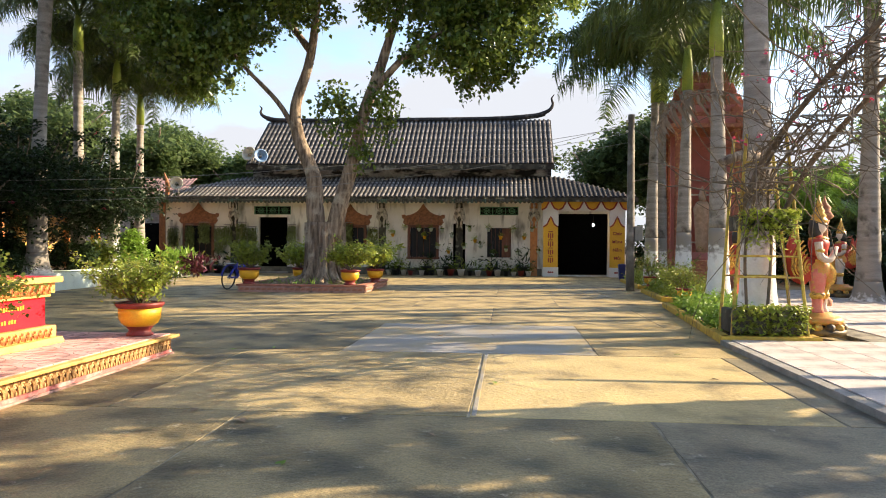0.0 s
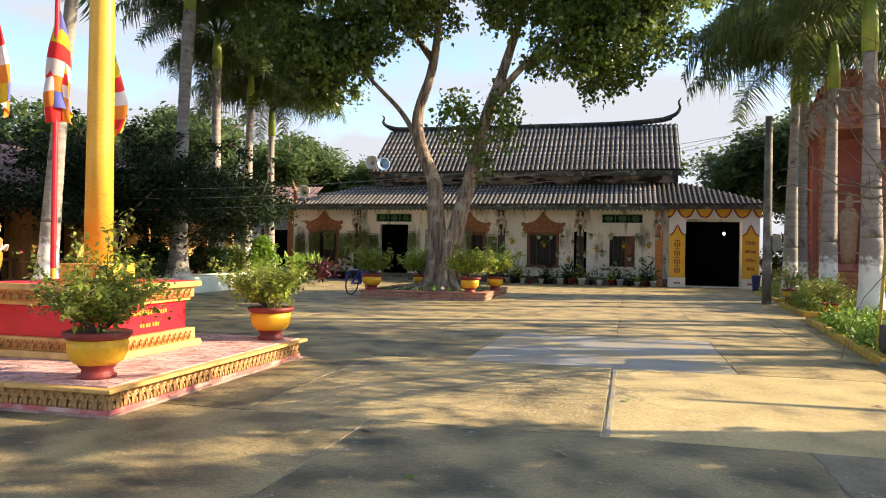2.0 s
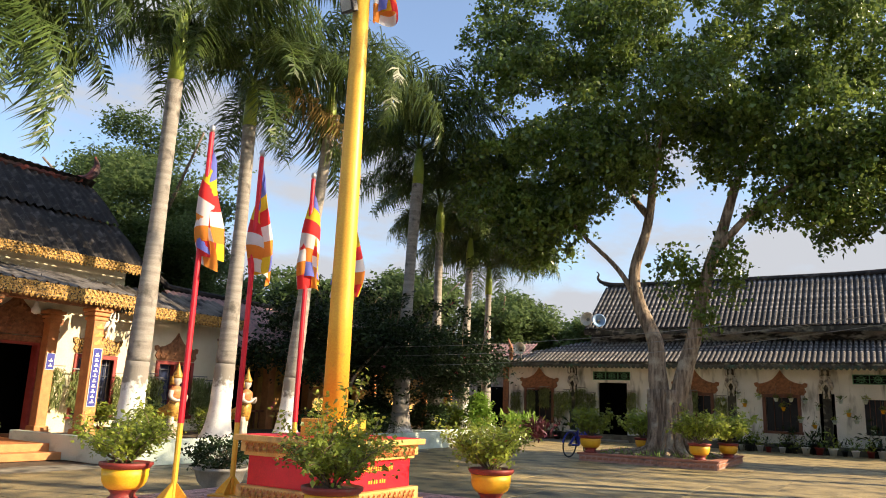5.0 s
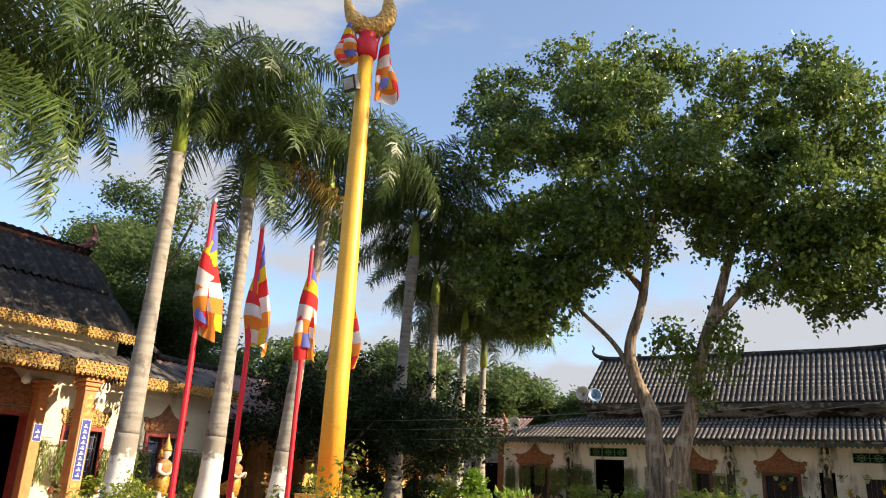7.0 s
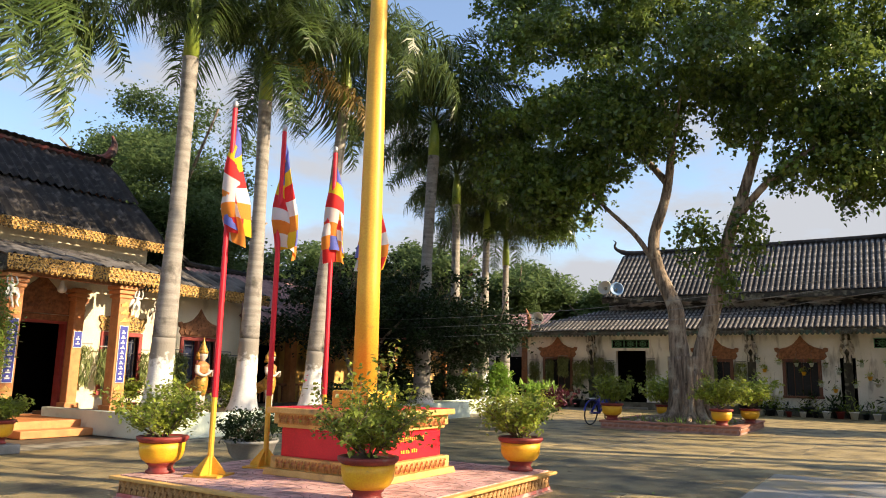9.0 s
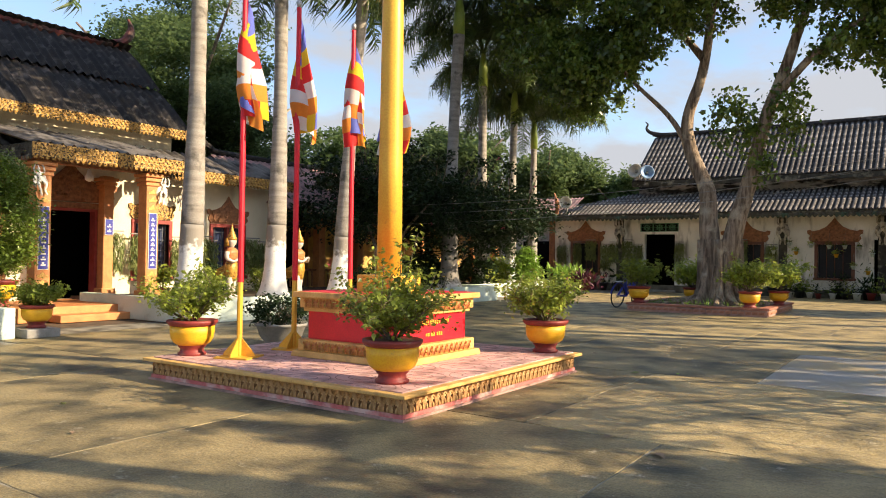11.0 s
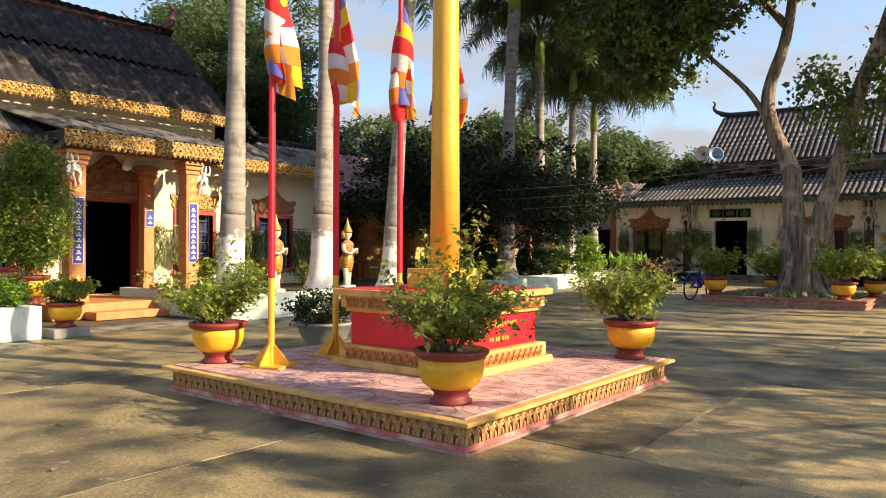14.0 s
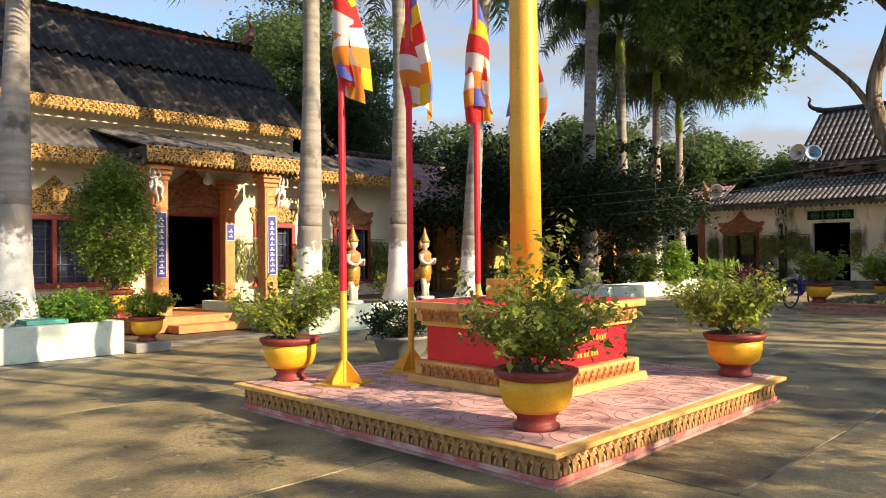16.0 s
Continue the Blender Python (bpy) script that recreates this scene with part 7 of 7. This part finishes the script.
pv = add_mesh("paving_slab", box(B(), -0.295, 0.295, -0.295, 0.295, 0.06, 0.072), M_PAVE)
for i in range(20):
    for j in range(36):
        x, y = 3.95 + 0.6 * i, 2.3 + 0.6 * j
        if y < 10.8 or (x > 5.8 and y < 24 and x < 12):
            if x < 9.5:
                share("paving_slab", pv, court, pose(x, y, 0))

# ---- trellis with hanging planters ----
tr = thing("plant_trellis", "yellow-painted iron ladder trellis with mossy planters and dead vines", "trellis", pose(0, 0, 0))
M_IRONYELLOW = material("rusty_yellow_iron", (0.52, 0.42, 0.06), 0.6, (0.35, 0.24, 0.05), 12, 60, 0.2, stain=(0.15, 0.07, 0.03), stain_scale=8, stain_cut=(0.55, 0.7))
for y in (11.15, 11.75):
    for a, b in (((3.72, y, 0.1), (3.9, y, 3.0)), ((4.78, y, 0.1), (4.45, y, 3.0))):
        part("leg", tube(B(), [a, b], 0.024, 7), M_IRONYELLOW, tr)
    for z in (0.95, 1.25, 2.2, 2.6):
        f = (z - 0.1) / 2.9
        part("rung", tube(B(), [(3.72 + 0.18 * f, y, z), (4.78 - 0.33 * f, y, z)], 0.014, 6), M_IRONYELLOW, tr)
for z0, z1, x0, x1 in ((0.14, 0.48, 3.72, 4.76), (1.62, 1.85, 3.82, 4.58)):
    tro = part("planter", box(B(), x0, x1, 11.1, 11.7, z0, z1, bevel=0.02), M_FASCIA, tr, "mossy planter box")
    C = np.column_stack([rng.uniform(x0, x1, 1300), rng.normal(size=1300) * 0.08 + 11.08, z1 + 0.08 - np.abs(rng.normal(size=1300)) * (z1 - z0) * 0.9])
    ob = new("foliage", leaf_mesh("foliage", C, 0.07, M_SHRUB, droop=1.5))
    ob.parent = tr
    tagged(ob, "trailing plants over the planter", kind="stuff")
# leaning arch of the pergola, tangled with bare vines
for d in (0.0, 0.75):
    part("arch", tube(B(), curl([(3.85 + d * 0.8, 11.2, 1.9), (4.05 + d * 0.9, 10.9, 2.6), (4.45 + d, 10.2, 3.4), (4.9 + d, 9.4, 4.1)], 6), 0.04, 8), M_TWIG, tr, "weathered curved pergola rail")
for k in range(8):
    f = k / 7
    p = Vector((4.0, 10.95, 2.5)).lerp(Vector((4.8, 9.55, 3.95)), f)
    part("slat", box(B(), 0, 0.95, -0.03, 0.03, -0.012, 0.012, m=Matrix.Translation(p)), M_GREYSTONE, tr)
vines = B()
rsv = np.random.default_rng(12)
for k in range(210):
    f = rsv.uniform(0, 1)
    a = Vector((3.9, 11.2, 2.0)).lerp(Vector((5.0, 9.5, 4.1)), f) + Vector(rsv.normal(size=3)) * 0.22
    pts = [a]
    d = Vector(rsv.normal(size=3)) * 0.14
    for i in range(7):
        d = d * 0.8 + Vector(rsv.normal(size=3)) * 0.09
        pts.append(pts[-1] + d)
    r = rsv.uniform(0.005, 0.016)
    tube(vines, pts, [r * (1 - 0.1 * i) for i in range(8)], 5)
part("vine", vines, M_TWIG, tr, "tangle of bare grey-brown vines")
for k in (0, 3):
    part("vine", tube(B(), curl([(4.0 + 0.1 * k, 11.4, 0.5), (3.95 + 0.12 * k, 11.3, 1.4), (4.1 + 0.05 * k, 11.2, 2.3), (4.3 + 0.1 * k, 10.8, 3.0)], 5), 0.022, 6), M_TWIG, tr)
ob = new("flower", flowers(np.array([[rsv.uniform(3.6, 5.4), rsv.uniform(9.6, 11.2), rsv.uniform(2.8, 4.3)] for _ in range(60)]), 36, 0.05, M_FLOWER, rsv))
ob.parent = tr
tagged(ob, "small red-pink blossoms", kind="stuff")
# broken dry limb and a dry palm frond hanging on the palm beside it
part("limb", tube(B(), curl([(4.5, 12.3, 2.75), (4.2, 12.0, 2.8), (3.95, 11.8, 2.75), (3.7, 11.7, 2.65)], 4), [0.09, 0.1, 0.1, 0.09, 0.09, 0.09, 0.085, 0.08, 0.08, 0.075, 0.075, 0.07, 0.065], 9), M_BARK, tr, "broken stub of a dry limb")
dry = material("dry_frond", (0.22, 0.17, 0.115), 0.85, (0.24, 0.17, 0.11), 4, 40, 0.1, vary=0.3, through=0.2)
ob = share("dry_frond", frond_mesh(2.0, 1.0, 77, 40, material_=dry), tr, pose(4.4, 12.4, 3.75, 0, 52, 190) @ Matrix.Diagonal((1, 0.4, 1, 1)))
tagged(ob, "dry brown palm frond hanging down")


# ---- winged guardian statues ----
def feathers(b, y):
    """A carved wing: a curled red leaf shape with gilt feather ridges in rows."""
    prism(b, [(-0.04, 1.22), (-0.14, 1.2), (-0.28, 1.32), (-0.33, 1.5), (-0.36, 1.62), (-0.44, 1.44), (-0.47, 1.2), (-0.43, 0.98), (-0.34, 0.82), (-0.2, 0.76), (-0.06, 0.9)], 0.05, pose(0, y, 0))


def ridges(b, y):
    for k in range(6):
        r = 0.09 + 0.042 * k
        pts = [(-0.06 - r * 1.02 * math.cos(u), y, 1.04 + r * 0.78 * math.sin(u) + 0.05 * k * max(0, math.sin(u))) for u in (-0.9, -0.5, -0.1, 0.3, 0.7, 1.05)]
        tube(b, pts, [0.012, 0.017, 0.02, 0.02, 0.017, 0.01], 6)


def kinnari(base):
    P = []
    P.append((lambda b: lathe(b, [(0.35, 0), (0.4, 0.03), (0.41, 0.08), (0.34, 0.13), (0.31, 0.15)], 22), base))
    for k in range(12):
        P.append((lambda b, k=k: lathe(b, [(0.005, -0.07), (0.05, -0.05), (0.08, 0.0), (0.06, 0.05), (0.005, 0.075)], 8, pose(0.335 * math.cos(k * math.pi / 6), 0.335 * math.sin(k * math.pi / 6), 0.13, 0, -35, 30 * k)), M_KINGOLD if k % 2 else base))
    P.append((lambda b: lathe(b, [(0.3, 0.17), (0.35, 0.2), (0.36, 0.25), (0.31, 0.29), (0.22, 0.31), (0.2, 0.35)], 22), M_KINORANGE))
    for s in (-1, 1):
        P.append((lambda b, s=s: lathe(b, [(0.075, 0.33), (0.085, 0.37), (0.065, 0.42), (0.07, 0.55), (0.095, 0.75), (0.115, 0.95), (0.1, 1.05)], 12, pose(0.02 + s * 0.03, s * 0.085, 0), (1.15, 0.9)), M_KINPINK if s < 0 else M_SKIN))
        P.append((lambda b, s=s: lathe(b, [(0.075, 0.56), (0.095, 0.6), (0.1, 0.63), (0.085, 0.66)], 12, pose(0.02 + s * 0.03, s * 0.085, 0), (1.15, 0.9)), M_KINGOLD))
    P.append((lambda b: lathe(b, [(0.13, 0.88), (0.185, 0.97), (0.175, 1.08), (0.13, 1.18)], 16), M_KINORANGE))
    P.append((lambda b: lathe(b, [(0.14, 1.12), (0.15, 1.15), (0.14, 1.18)], 16), M_KINGOLD))
    P.append((lambda b: lathe(b, [(0.125, 1.16), (0.14, 1.26), (0.175, 1.38), (0.18, 1.44), (0.11, 1.51), (0.06, 1.54)], 16, None, (0.85, 1.15)), M_KINRED))
    P.append((lambda b: lathe(b, [(0.1, 1.47), (0.14, 1.46), (0.15, 1.49), (0.08, 1.53)], 16), M_KINGOLD))
    for y in (0.1, -0.15):
        P.append((lambda b, y=y: feathers(b, y), M_KINRED))
        P.append((lambda b, y=y: ridges(b, y - 0.006 if y < 0 else y + 0.056), M_KINGOLD))
    P.append((lambda b: prism(b, [(0.06, 1.16), (0.17, 1.12), (0.25, 0.98), (0.23, 0.82), (0.13, 0.68), (0.08, 0.5), (0.05, 0.7), (0.02, 0.9)], 0.1, pose(0, -0.05, 0)), M_KINGOLD))
    P.append((lambda b: prism(b, [(0.07, 1.1), (0.15, 1.06), (0.21, 0.97), (0.19, 0.84), (0.1, 0.75)], 0.13, pose(0, -0.065, 0)), M_KINORANGE))
    for s in (-1, 1):
        P.append((lambda b, s=s: tube(b, curl([(0, s * 0.2, 1.43), (0.03, s * 0.23, 1.22), (0.16, s * 0.16, 1.17), (0.25, s * 0.03, 1.36)], 4), [0.06, 0.06, 0.058, 0.056, 0.055, 0.052, 0.05, 0.05, 0.048, 0.045, 0.04, 0.035, 0.025], 9), M_SKIN))
        P.append((lambda b, s=s: lathe(b, [(0.058, -0.025), (0.07, 0.0), (0.058, 0.025)], 10, pose(0.02, s * 0.222, 1.3)), M_KINGOLD))
    P.append((lambda b: lathe(b, [(0.05, 1.5), (0.055, 1.57), (0.095, 1.62), (0.108, 1.7), (0.09, 1.78), (0.03, 1.81)], 16, None, (1.1, 0.95)), M_SKIN))
    P.append((lambda b: lathe(b, [(0.09, 1.5), (0.115, 1.58), (0.115, 1.68), (0.1, 1.77), (0.04, 1.8)], 12, pose(-0.05, 0, 0), (0.8, 1.05)), M_BLACK))
    P.append((lambda b: lathe(b, [(0.11, 1.73), (0.125, 1.76), (0.12, 1.79), (0.095, 1.81), (0.11, 1.84), (0.075, 1.89), (0.085, 1.92), (0.05, 1.97), (0.055, 2.0), (0.025, 2.07), (0.008, 2.16)], 16), M_KINGOLD))
    return P


M_KINPINK = material("statue_pink", (0.70, 0.16, 0.12), 0.45, (0.62, 0.22, 0.15), 8, 60, 0.08, stain=(0.62, 0.36, 0.08), stain_scale=16, stain_cut=(0.6, 0.66))
M_KINRED = material("statue_red", (0.52, 0.06, 0.04), 0.45, (0.42, 0.05, 0.03), 8, 60, 0.08)
M_KINORANGE = material("statue_orange", (0.64, 0.24, 0.06), 0.5, (0.5, 0.3, 0.06), 18, 70, 0.2)
M_KINGOLD = material("statue_gilt", (0.72, 0.45, 0.08), 0.4, (0.5, 0.27, 0.05), 25, 80, 0.3, metal=0.15, stain=(0.16, 0.07, 0.02), stain_scale=18, stain_cut=(0.56, 0.66))
M_LOTUSBLACK = material("lotus_black_gold", (0.035, 0.03, 0.025), 0.5, (0.22, 0.14, 0.04), 9, 60, 0.2)
kin = statue_mesh("winged_statue", kinnari(M_LOTUSBLACK))
for x, y, a in ((5.15, 11.75, -22), (9.3, 20.6, 180), (5.75, 17.6, 10)):
    ob = new("winged_statue", kin)
    ob.matrix_basis = Matrix.Translation((x, y, 0.072 if y < 12 or x > 8 else 0.0)) @ pose(0, 0, 0, 0, 0, a) @ Matrix.Scale(0.97, 4)
    tagged(ob, "winged guardian statue in pink, orange and gold on lotus base", "statue", "winged guardian statues")

# ---- shrine pavilion ----
sh = thing("shrine_pavilion", "tall red and gold pagoda-roofed shrine with carved columns", "shrine", pose(7.4, 27.2, 0))
M_SHRINE = material("shrine_terracotta", (0.44, 0.17, 0.09), 0.7, (0.30, 0.10, 0.06), 8, 50, 0.35, stain=(0.62, 0.36, 0.14), stain_scale=9, stain_cut=(0.55, 0.68))
for k in range(5):
    e = 1.65 - 0.1 * k
    part("base_step", box(B(), -e, e, -e, e, 0.18 * k, 0.18 * (k + 1), bevel=0.02), M_SHRINE, sh)
for sx in (-1, 1):
    for sy in (-1, 1):
        for dx in (0.0, 0.2):
            col = lathe(B(), [(0.16, 0.9), (0.17, 1.05), (0.12, 1.15), (0.11, 5.2), (0.14, 5.3), (0.2, 5.45)], 12, pose(sx * (1.1 - dx), sy * (1.1 - dx * 0.3), 0))
            part("column", col, M_SHRINE, sh, "carved red-gold column", True)
part("wall", box(B(), -0.95, 0.95, 0.7, 0.85, 0.9, 5.4), M_PINKWALL, sh, "pink inner wall")
part("wall", box(B(), 0.85, 0.97, -0.75, 0.7, 0.9, 5.4), M_PINKWALL, sh)
part("glazing", box(B(), -0.9, 0.9, -0.05, -0.03, 3.2, 3.26), M_WHITE, sh)
part("glazing", box(B(), -0.9, 0.9, -0.05, -0.03, 1.5, 1.56), M_WHITE, sh)
for k in range(5):
    e = 1.5 - 0.2 * k
    z = 5.4 + 0.42 * k
    part("roof_tier", box(B(), -e, e, -e, e, z, z + 0.16, bevel=0.03), M_SHRINE, sh, "stepped pagoda roof tier")
    part("roof_neck", box(B(), -e + 0.18, e - 0.18, -e + 0.18, e - 0.18, z + 0.16, z + 0.42), M_PINKWALL, sh)
    for a in range(4):
        for u in (-0.6, 0.0, 0.6):
            ob = part("antefix", pediment(0.36, 0.3, a), M_SHRINE, sh)
            ob.matrix_basis = pose(0, 0, 0, 0, 0, 90 * a) @ Matrix.Translation((u * e, -e + 0.02, z + 0.15))
robe = statue_mesh("standing_statue", [
    (lambda b: lathe(b, [(0.4, 0), (0.42, 0.1), (0.3, 0.16), (0.36, 0.26)], 18), M_PINKWALL),
    (lambda b: lathe(b, [(0.2, 0.26), (0.22, 0.6), (0.25, 1.1), (0.27, 1.45), (0.3, 1.75), (0.2, 1.95), (0.08, 2.02)], 18, None, (1.0, 0.7)), M_STATSTONE := material("pale_gilt_stone", (0.55, 0.40, 0.28), 0.6, (0.42, 0.3, 0.2), 10, 60, 0.25)),
    (lambda b: lathe(b, [(0.07, 1.98), (0.12, 2.08), (0.13, 2.2), (0.1, 2.32), (0.05, 2.4), (0.02, 2.5)], 14), M_STATSTONE)])
ob = new("standing_statue", robe)
ob.matrix_basis = pose(7.35, 27.0, 0.9) @ Matrix.Scale(1.05, 4)
tagged(ob, "tall pale robed standing statue on a pink base", "statue")
# slim red lamp column and a far pale wall
t = thing("ornament_post", "slim carved red column with a small roof", "post", pose(7.6, 17.5, 0))
part("shaft", lathe(B(), [(0.16, 0), (0.18, 0.2), (0.08, 0.3), (0.075, 1.9), (0.11, 2.0)], 12), M_SHRINE, t, "", True)
part("cap", lathe(B(), [(0.1, 2.0), (0.2, 2.08), (0.12, 2.2), (0.14, 2.28), (0.05, 2.4), (0.01, 2.55)], 12), M_SHRINE, t, "", True)
solid("compound_wall", box(B(), 12.4, 12.6, 12, 46, 0, 1.8), M_PALEBRICK, "low weathered wall round the temple ground", "wall", kind="structure")

for x, y, w, h in ((7.4, 35.2, 1.5, 2.4), (9.8, 36.0, 1.7, 2.8), (11.4, 33.5, 1.5, 2.4), (12.0, 28.6, 1.3, 2.2), (11.8, 24.0, 1.3, 1.8), (8.6, 31.6, 1.0, 1.6)):
    bush(x, y, 0, [((0, 0, h * 0.5), (w, w, h * 0.5))], 150, 30, 0.16, M_DARKLEAF, "big dark shrub at the edge of the temple ground", int(x * 7), radius=0.2, name="large_shrub", category="shrub", h=1.4)

YOUNG = [frond_mesh(2.2, d, 300 + i, 50, M_BRIGHTLEAF) for i, d in enumerate((0.7, 1.0, 1.3))]
yp = thing("young_palm", "young bright green palm with arching fronds", "palm tree", pose(9.6, 22.6, 0))
part("trunk", tube(B(), [(0, 0, 0), (0, 0, 1.2), (0, 0, 2.2)], [0.16, 0.13, 0.1], 10), M_TRUNK, yp, "", True)
for k in range(13):
    share("frond", YOUNG[k % 3], yp, pose(0, 0, 2.15, 0, (-30 + 12 * (k % 4)), 360 * k / 13 * 2))

# ---- utility pole, meter box and a blue bin ----
up = thing("utility_pole", "weathered concrete utility pole with a meter box", "utility pole", pose(4.27, 23.4, 0))
part("pole", lathe(B(), [(0.13, 0), (0.125, 1.5), (0.1, 5.45)], 10), material("weathered_pole", (0.17, 0.155, 0.135), 0.9, (0.10, 0.09, 0.08), 4, 40, 0.3, stretch=(1, 1, 0.3), stain=(0.36, 0.34, 0.3), stain_scale=2), up, "", True)
part("meter_box", box(B(), 0.12, 0.36, -0.1, 0.08, 1.55, 2.0, bevel=0.015), M_GREYSTONE, up, "grey meter box")
for z in (5.2, 4.9):
    part("insulator", lathe(B(), [(0.03, 0), (0.05, 0.03), (0.03, 0.08)], 8, pose(-0.12, 0, z)), M_WHITE, up)
b = thing("waste_bin", "tall dark blue plastic bin by the gate", "bin", pose(5.2, 31.2, 0) @ Matrix.Scale(0.72, 4))
M_BIN = material("blue_plastic", (0.02, 0.035, 0.16), 0.4, bump=0.03)
part("body", lathe(B(), [(0.22, 0), (0.27, 0.75), (0.29, 0.76), (0.29, 0.8), (0.24, 0.79)], 4, None, start=0.785), M_BIN, b)
part("lid", lathe(B(), [(0.29, 0.8), (0.28, 0.86), (0.05, 0.9)], 4, None, start=0.785), M_BIN, b)

# ---- long house behind the dark tree ----
hs = thing("side_house", "long yellow house with orange columns and a pink tiled roof", "house", pose(0, 0, 0))
HSH = [(19.0, 20.4, 0.2, 2.3), (22.0, 23.2, 0.9, 2.2), (25.0, 26.3, 0.2, 2.3), (27.5, 28.6, 0.9, 2.2), (16.9, 17.9, 0.2, 2.2)]
HM = Matrix(((0, -1, 0, -19.5), (1, 0, 0, 0), (0, 0, 1, 0), (0, 0, 0, 1)))
part("wall", wall_with_holes(B(), 16.5, 32.5, 0, 3.2, HSH, 0.2, HM), material("ochre_wall", (0.66, 0.42, 0.12), 0.85, (0.56, 0.35, 0.1), 2, 40, 0.15, stain=(0.34, 0.24, 0.12), stain_scale=2), hs, "ochre yellow front wall")
# near-black sheet for the shade inside the house
part("inner_wall", box(B(), -21.6, -21.5, 16.5, 32.5, 0, 3.2), M_SHADEBLACK, hs)
for y in (17.0, 19.0, 21.0, 23.0, 25.0, 27.0, 29.0, 31.0):
    part("column", box(B(), -17.75, -17.45, y - 0.15, y + 0.15, 0, 2.75, bevel=0.02), M_COLUMN, hs, "square orange verandah column")
for y in (18.0, 20.0, 22.0, 24.0):
    part("rail", box(B(), -17.64, -17.56, y - 0.85, y + 0.85, 0.9, 0.97), M_CARVED, hs, "brown verandah rail")
    for k in range(8):
        part("baluster", box(B(), -17.62, -17.58, y - 0.75 + 0.2 * k, y - 0.71 + 0.2 * k, 0.38, 0.9), M_CARVED, hs)
M_PINKROOF = material("pink_tile_roof", (0.42, 0.25, 0.23), 0.85, (0.30, 0.18, 0.17), 2, 30, 0.4, stain=(0.14, 0.1, 0.09), stain_scale=2, vary=0.15)
put(part("roof", sheet(16.8, 3.6, 0.22, 0.03), M_PINKROOF, hs, "faded pink tiled roof", True), lay((-16.8, 33.0, 2.85), (-19.9, 33.0, 4.75), (0, -1, 0)))
put(part("roof", sheet(16.8, 3.6, 0.22, 0.03), M_PINKROOF, hs, "", True), lay((-23.0, 16.2, 2.85), (-19.9, 16.2, 4.75), (0, 1, 0)))
part("gable", prism(B(), [(-22.4, 3.1), (-17.4, 3.1), (-19.9, 4.7)], 0.2, pose(0, 16.5, 0)), M_CREAM, hs)
part("ridge", tube(B(), curl([(-19.9, 33, 4.8), (-19.9, 25, 4.8), (-19.9, 17.2, 4.82), (-19.9, 16.2, 4.95), (-19.9, 15.8, 5.3), (-19.9, 15.85, 5.65)], 4), [0.1] * 13 + [0.09, 0.09, 0.08, 0.07, 0.06, 0.05, 0.04, 0.03, 0.02], 7), M_ROOFDARK, hs, "dark ridge with a curled finial")
# pale house with a flat pink parapet beside the hall
ph = thing("pale_house", "pale pink-white low house beside the hall", "house", pose(0, 0, 0))
part("wall", box(B(), -24.0, -16.8, 37.0, 37.3, 0, 3.6), material("pinkish_white", (0.60, 0.50, 0.48), 0.85, (0.5, 0.42, 0.4), 1.5, 30, 0.15, stain=(0.3, 0.25, 0.22), stain_scale=1.5), ph)
put(part("roof", sheet(7.6, 3.2, 0.22, 0.03), M_PINKROOF, ph, "faded pink tiled roof", True), lay((-24.2, 36.4, 3.5), (-24.2, 39.2, 4.9), (1, 0, 0)))
# opening is only a panel in the interior shade colour
part("doorway", box(B(), -19.2, -17.6, 36.95, 36.99, 0, 2.4), M_SHADEBLACK, ph, "near-black panel on the wall standing for a shaded opening")

# ---- unseen trees added beyond the yard's right edge to cast shade across it ----
palm(7.2, 7.2, 0.0, 7.6, 0.22, 61, white=1.0, fronds=9, scale=0.85)
palm(7.4, 2.2, 0.0, 7.2, 0.22, 62, white=1.0, fronds=11, scale=0.9)
far_tree(10.7, 9.7, 8.6, 2.7, 121, n=70, leaf=0.26, per=34, radius=0.26, low=0.5)
far_tree(11.8, 6.6, 6.6, 4.4, 125, n=42, leaf=0.26, per=34, radius=0.26)
far_tree(12.6, 17.6, 11.5, 4.0, 126, n=30, leaf=0.26, per=34, radius=0.3, low=0.5)
far_tree(10.6, 14.8, 9.8, 2.4, 127, n=50, leaf=0.26, per=34, radius=0.26, low=0.6)
far_tree(11.0, 1.0, 6.5, 3.6, 123, n=110, leaf=0.26, per=26)

# a few fallen leaves on the slabs
rsf = np.random.default_rng(3)
for k in range(26):
    x, y = rsf.uniform(-7.5, 3.0), rsf.uniform(1.8, 12.0)
    if PX0 - 0.1 < x < PX1 + 0.1 and PY0 - 0.1 < y < PY1 + 0.1:
        continue
    me = leaf_mesh("fallen_leaf", np.array([[0, 0, 0.006]]), 0.1, dry if k % 3 else M_BRIGHTLEAF, up=6, droop=0)
    ob = new("fallen_leaf", me)
    ob.matrix_basis = pose(x, y, 0.004, 0, 0, rsf.uniform(0, 360))
    tagged(ob, "dry curled leaf fallen on the concrete", "leaf", "fallen leaves")
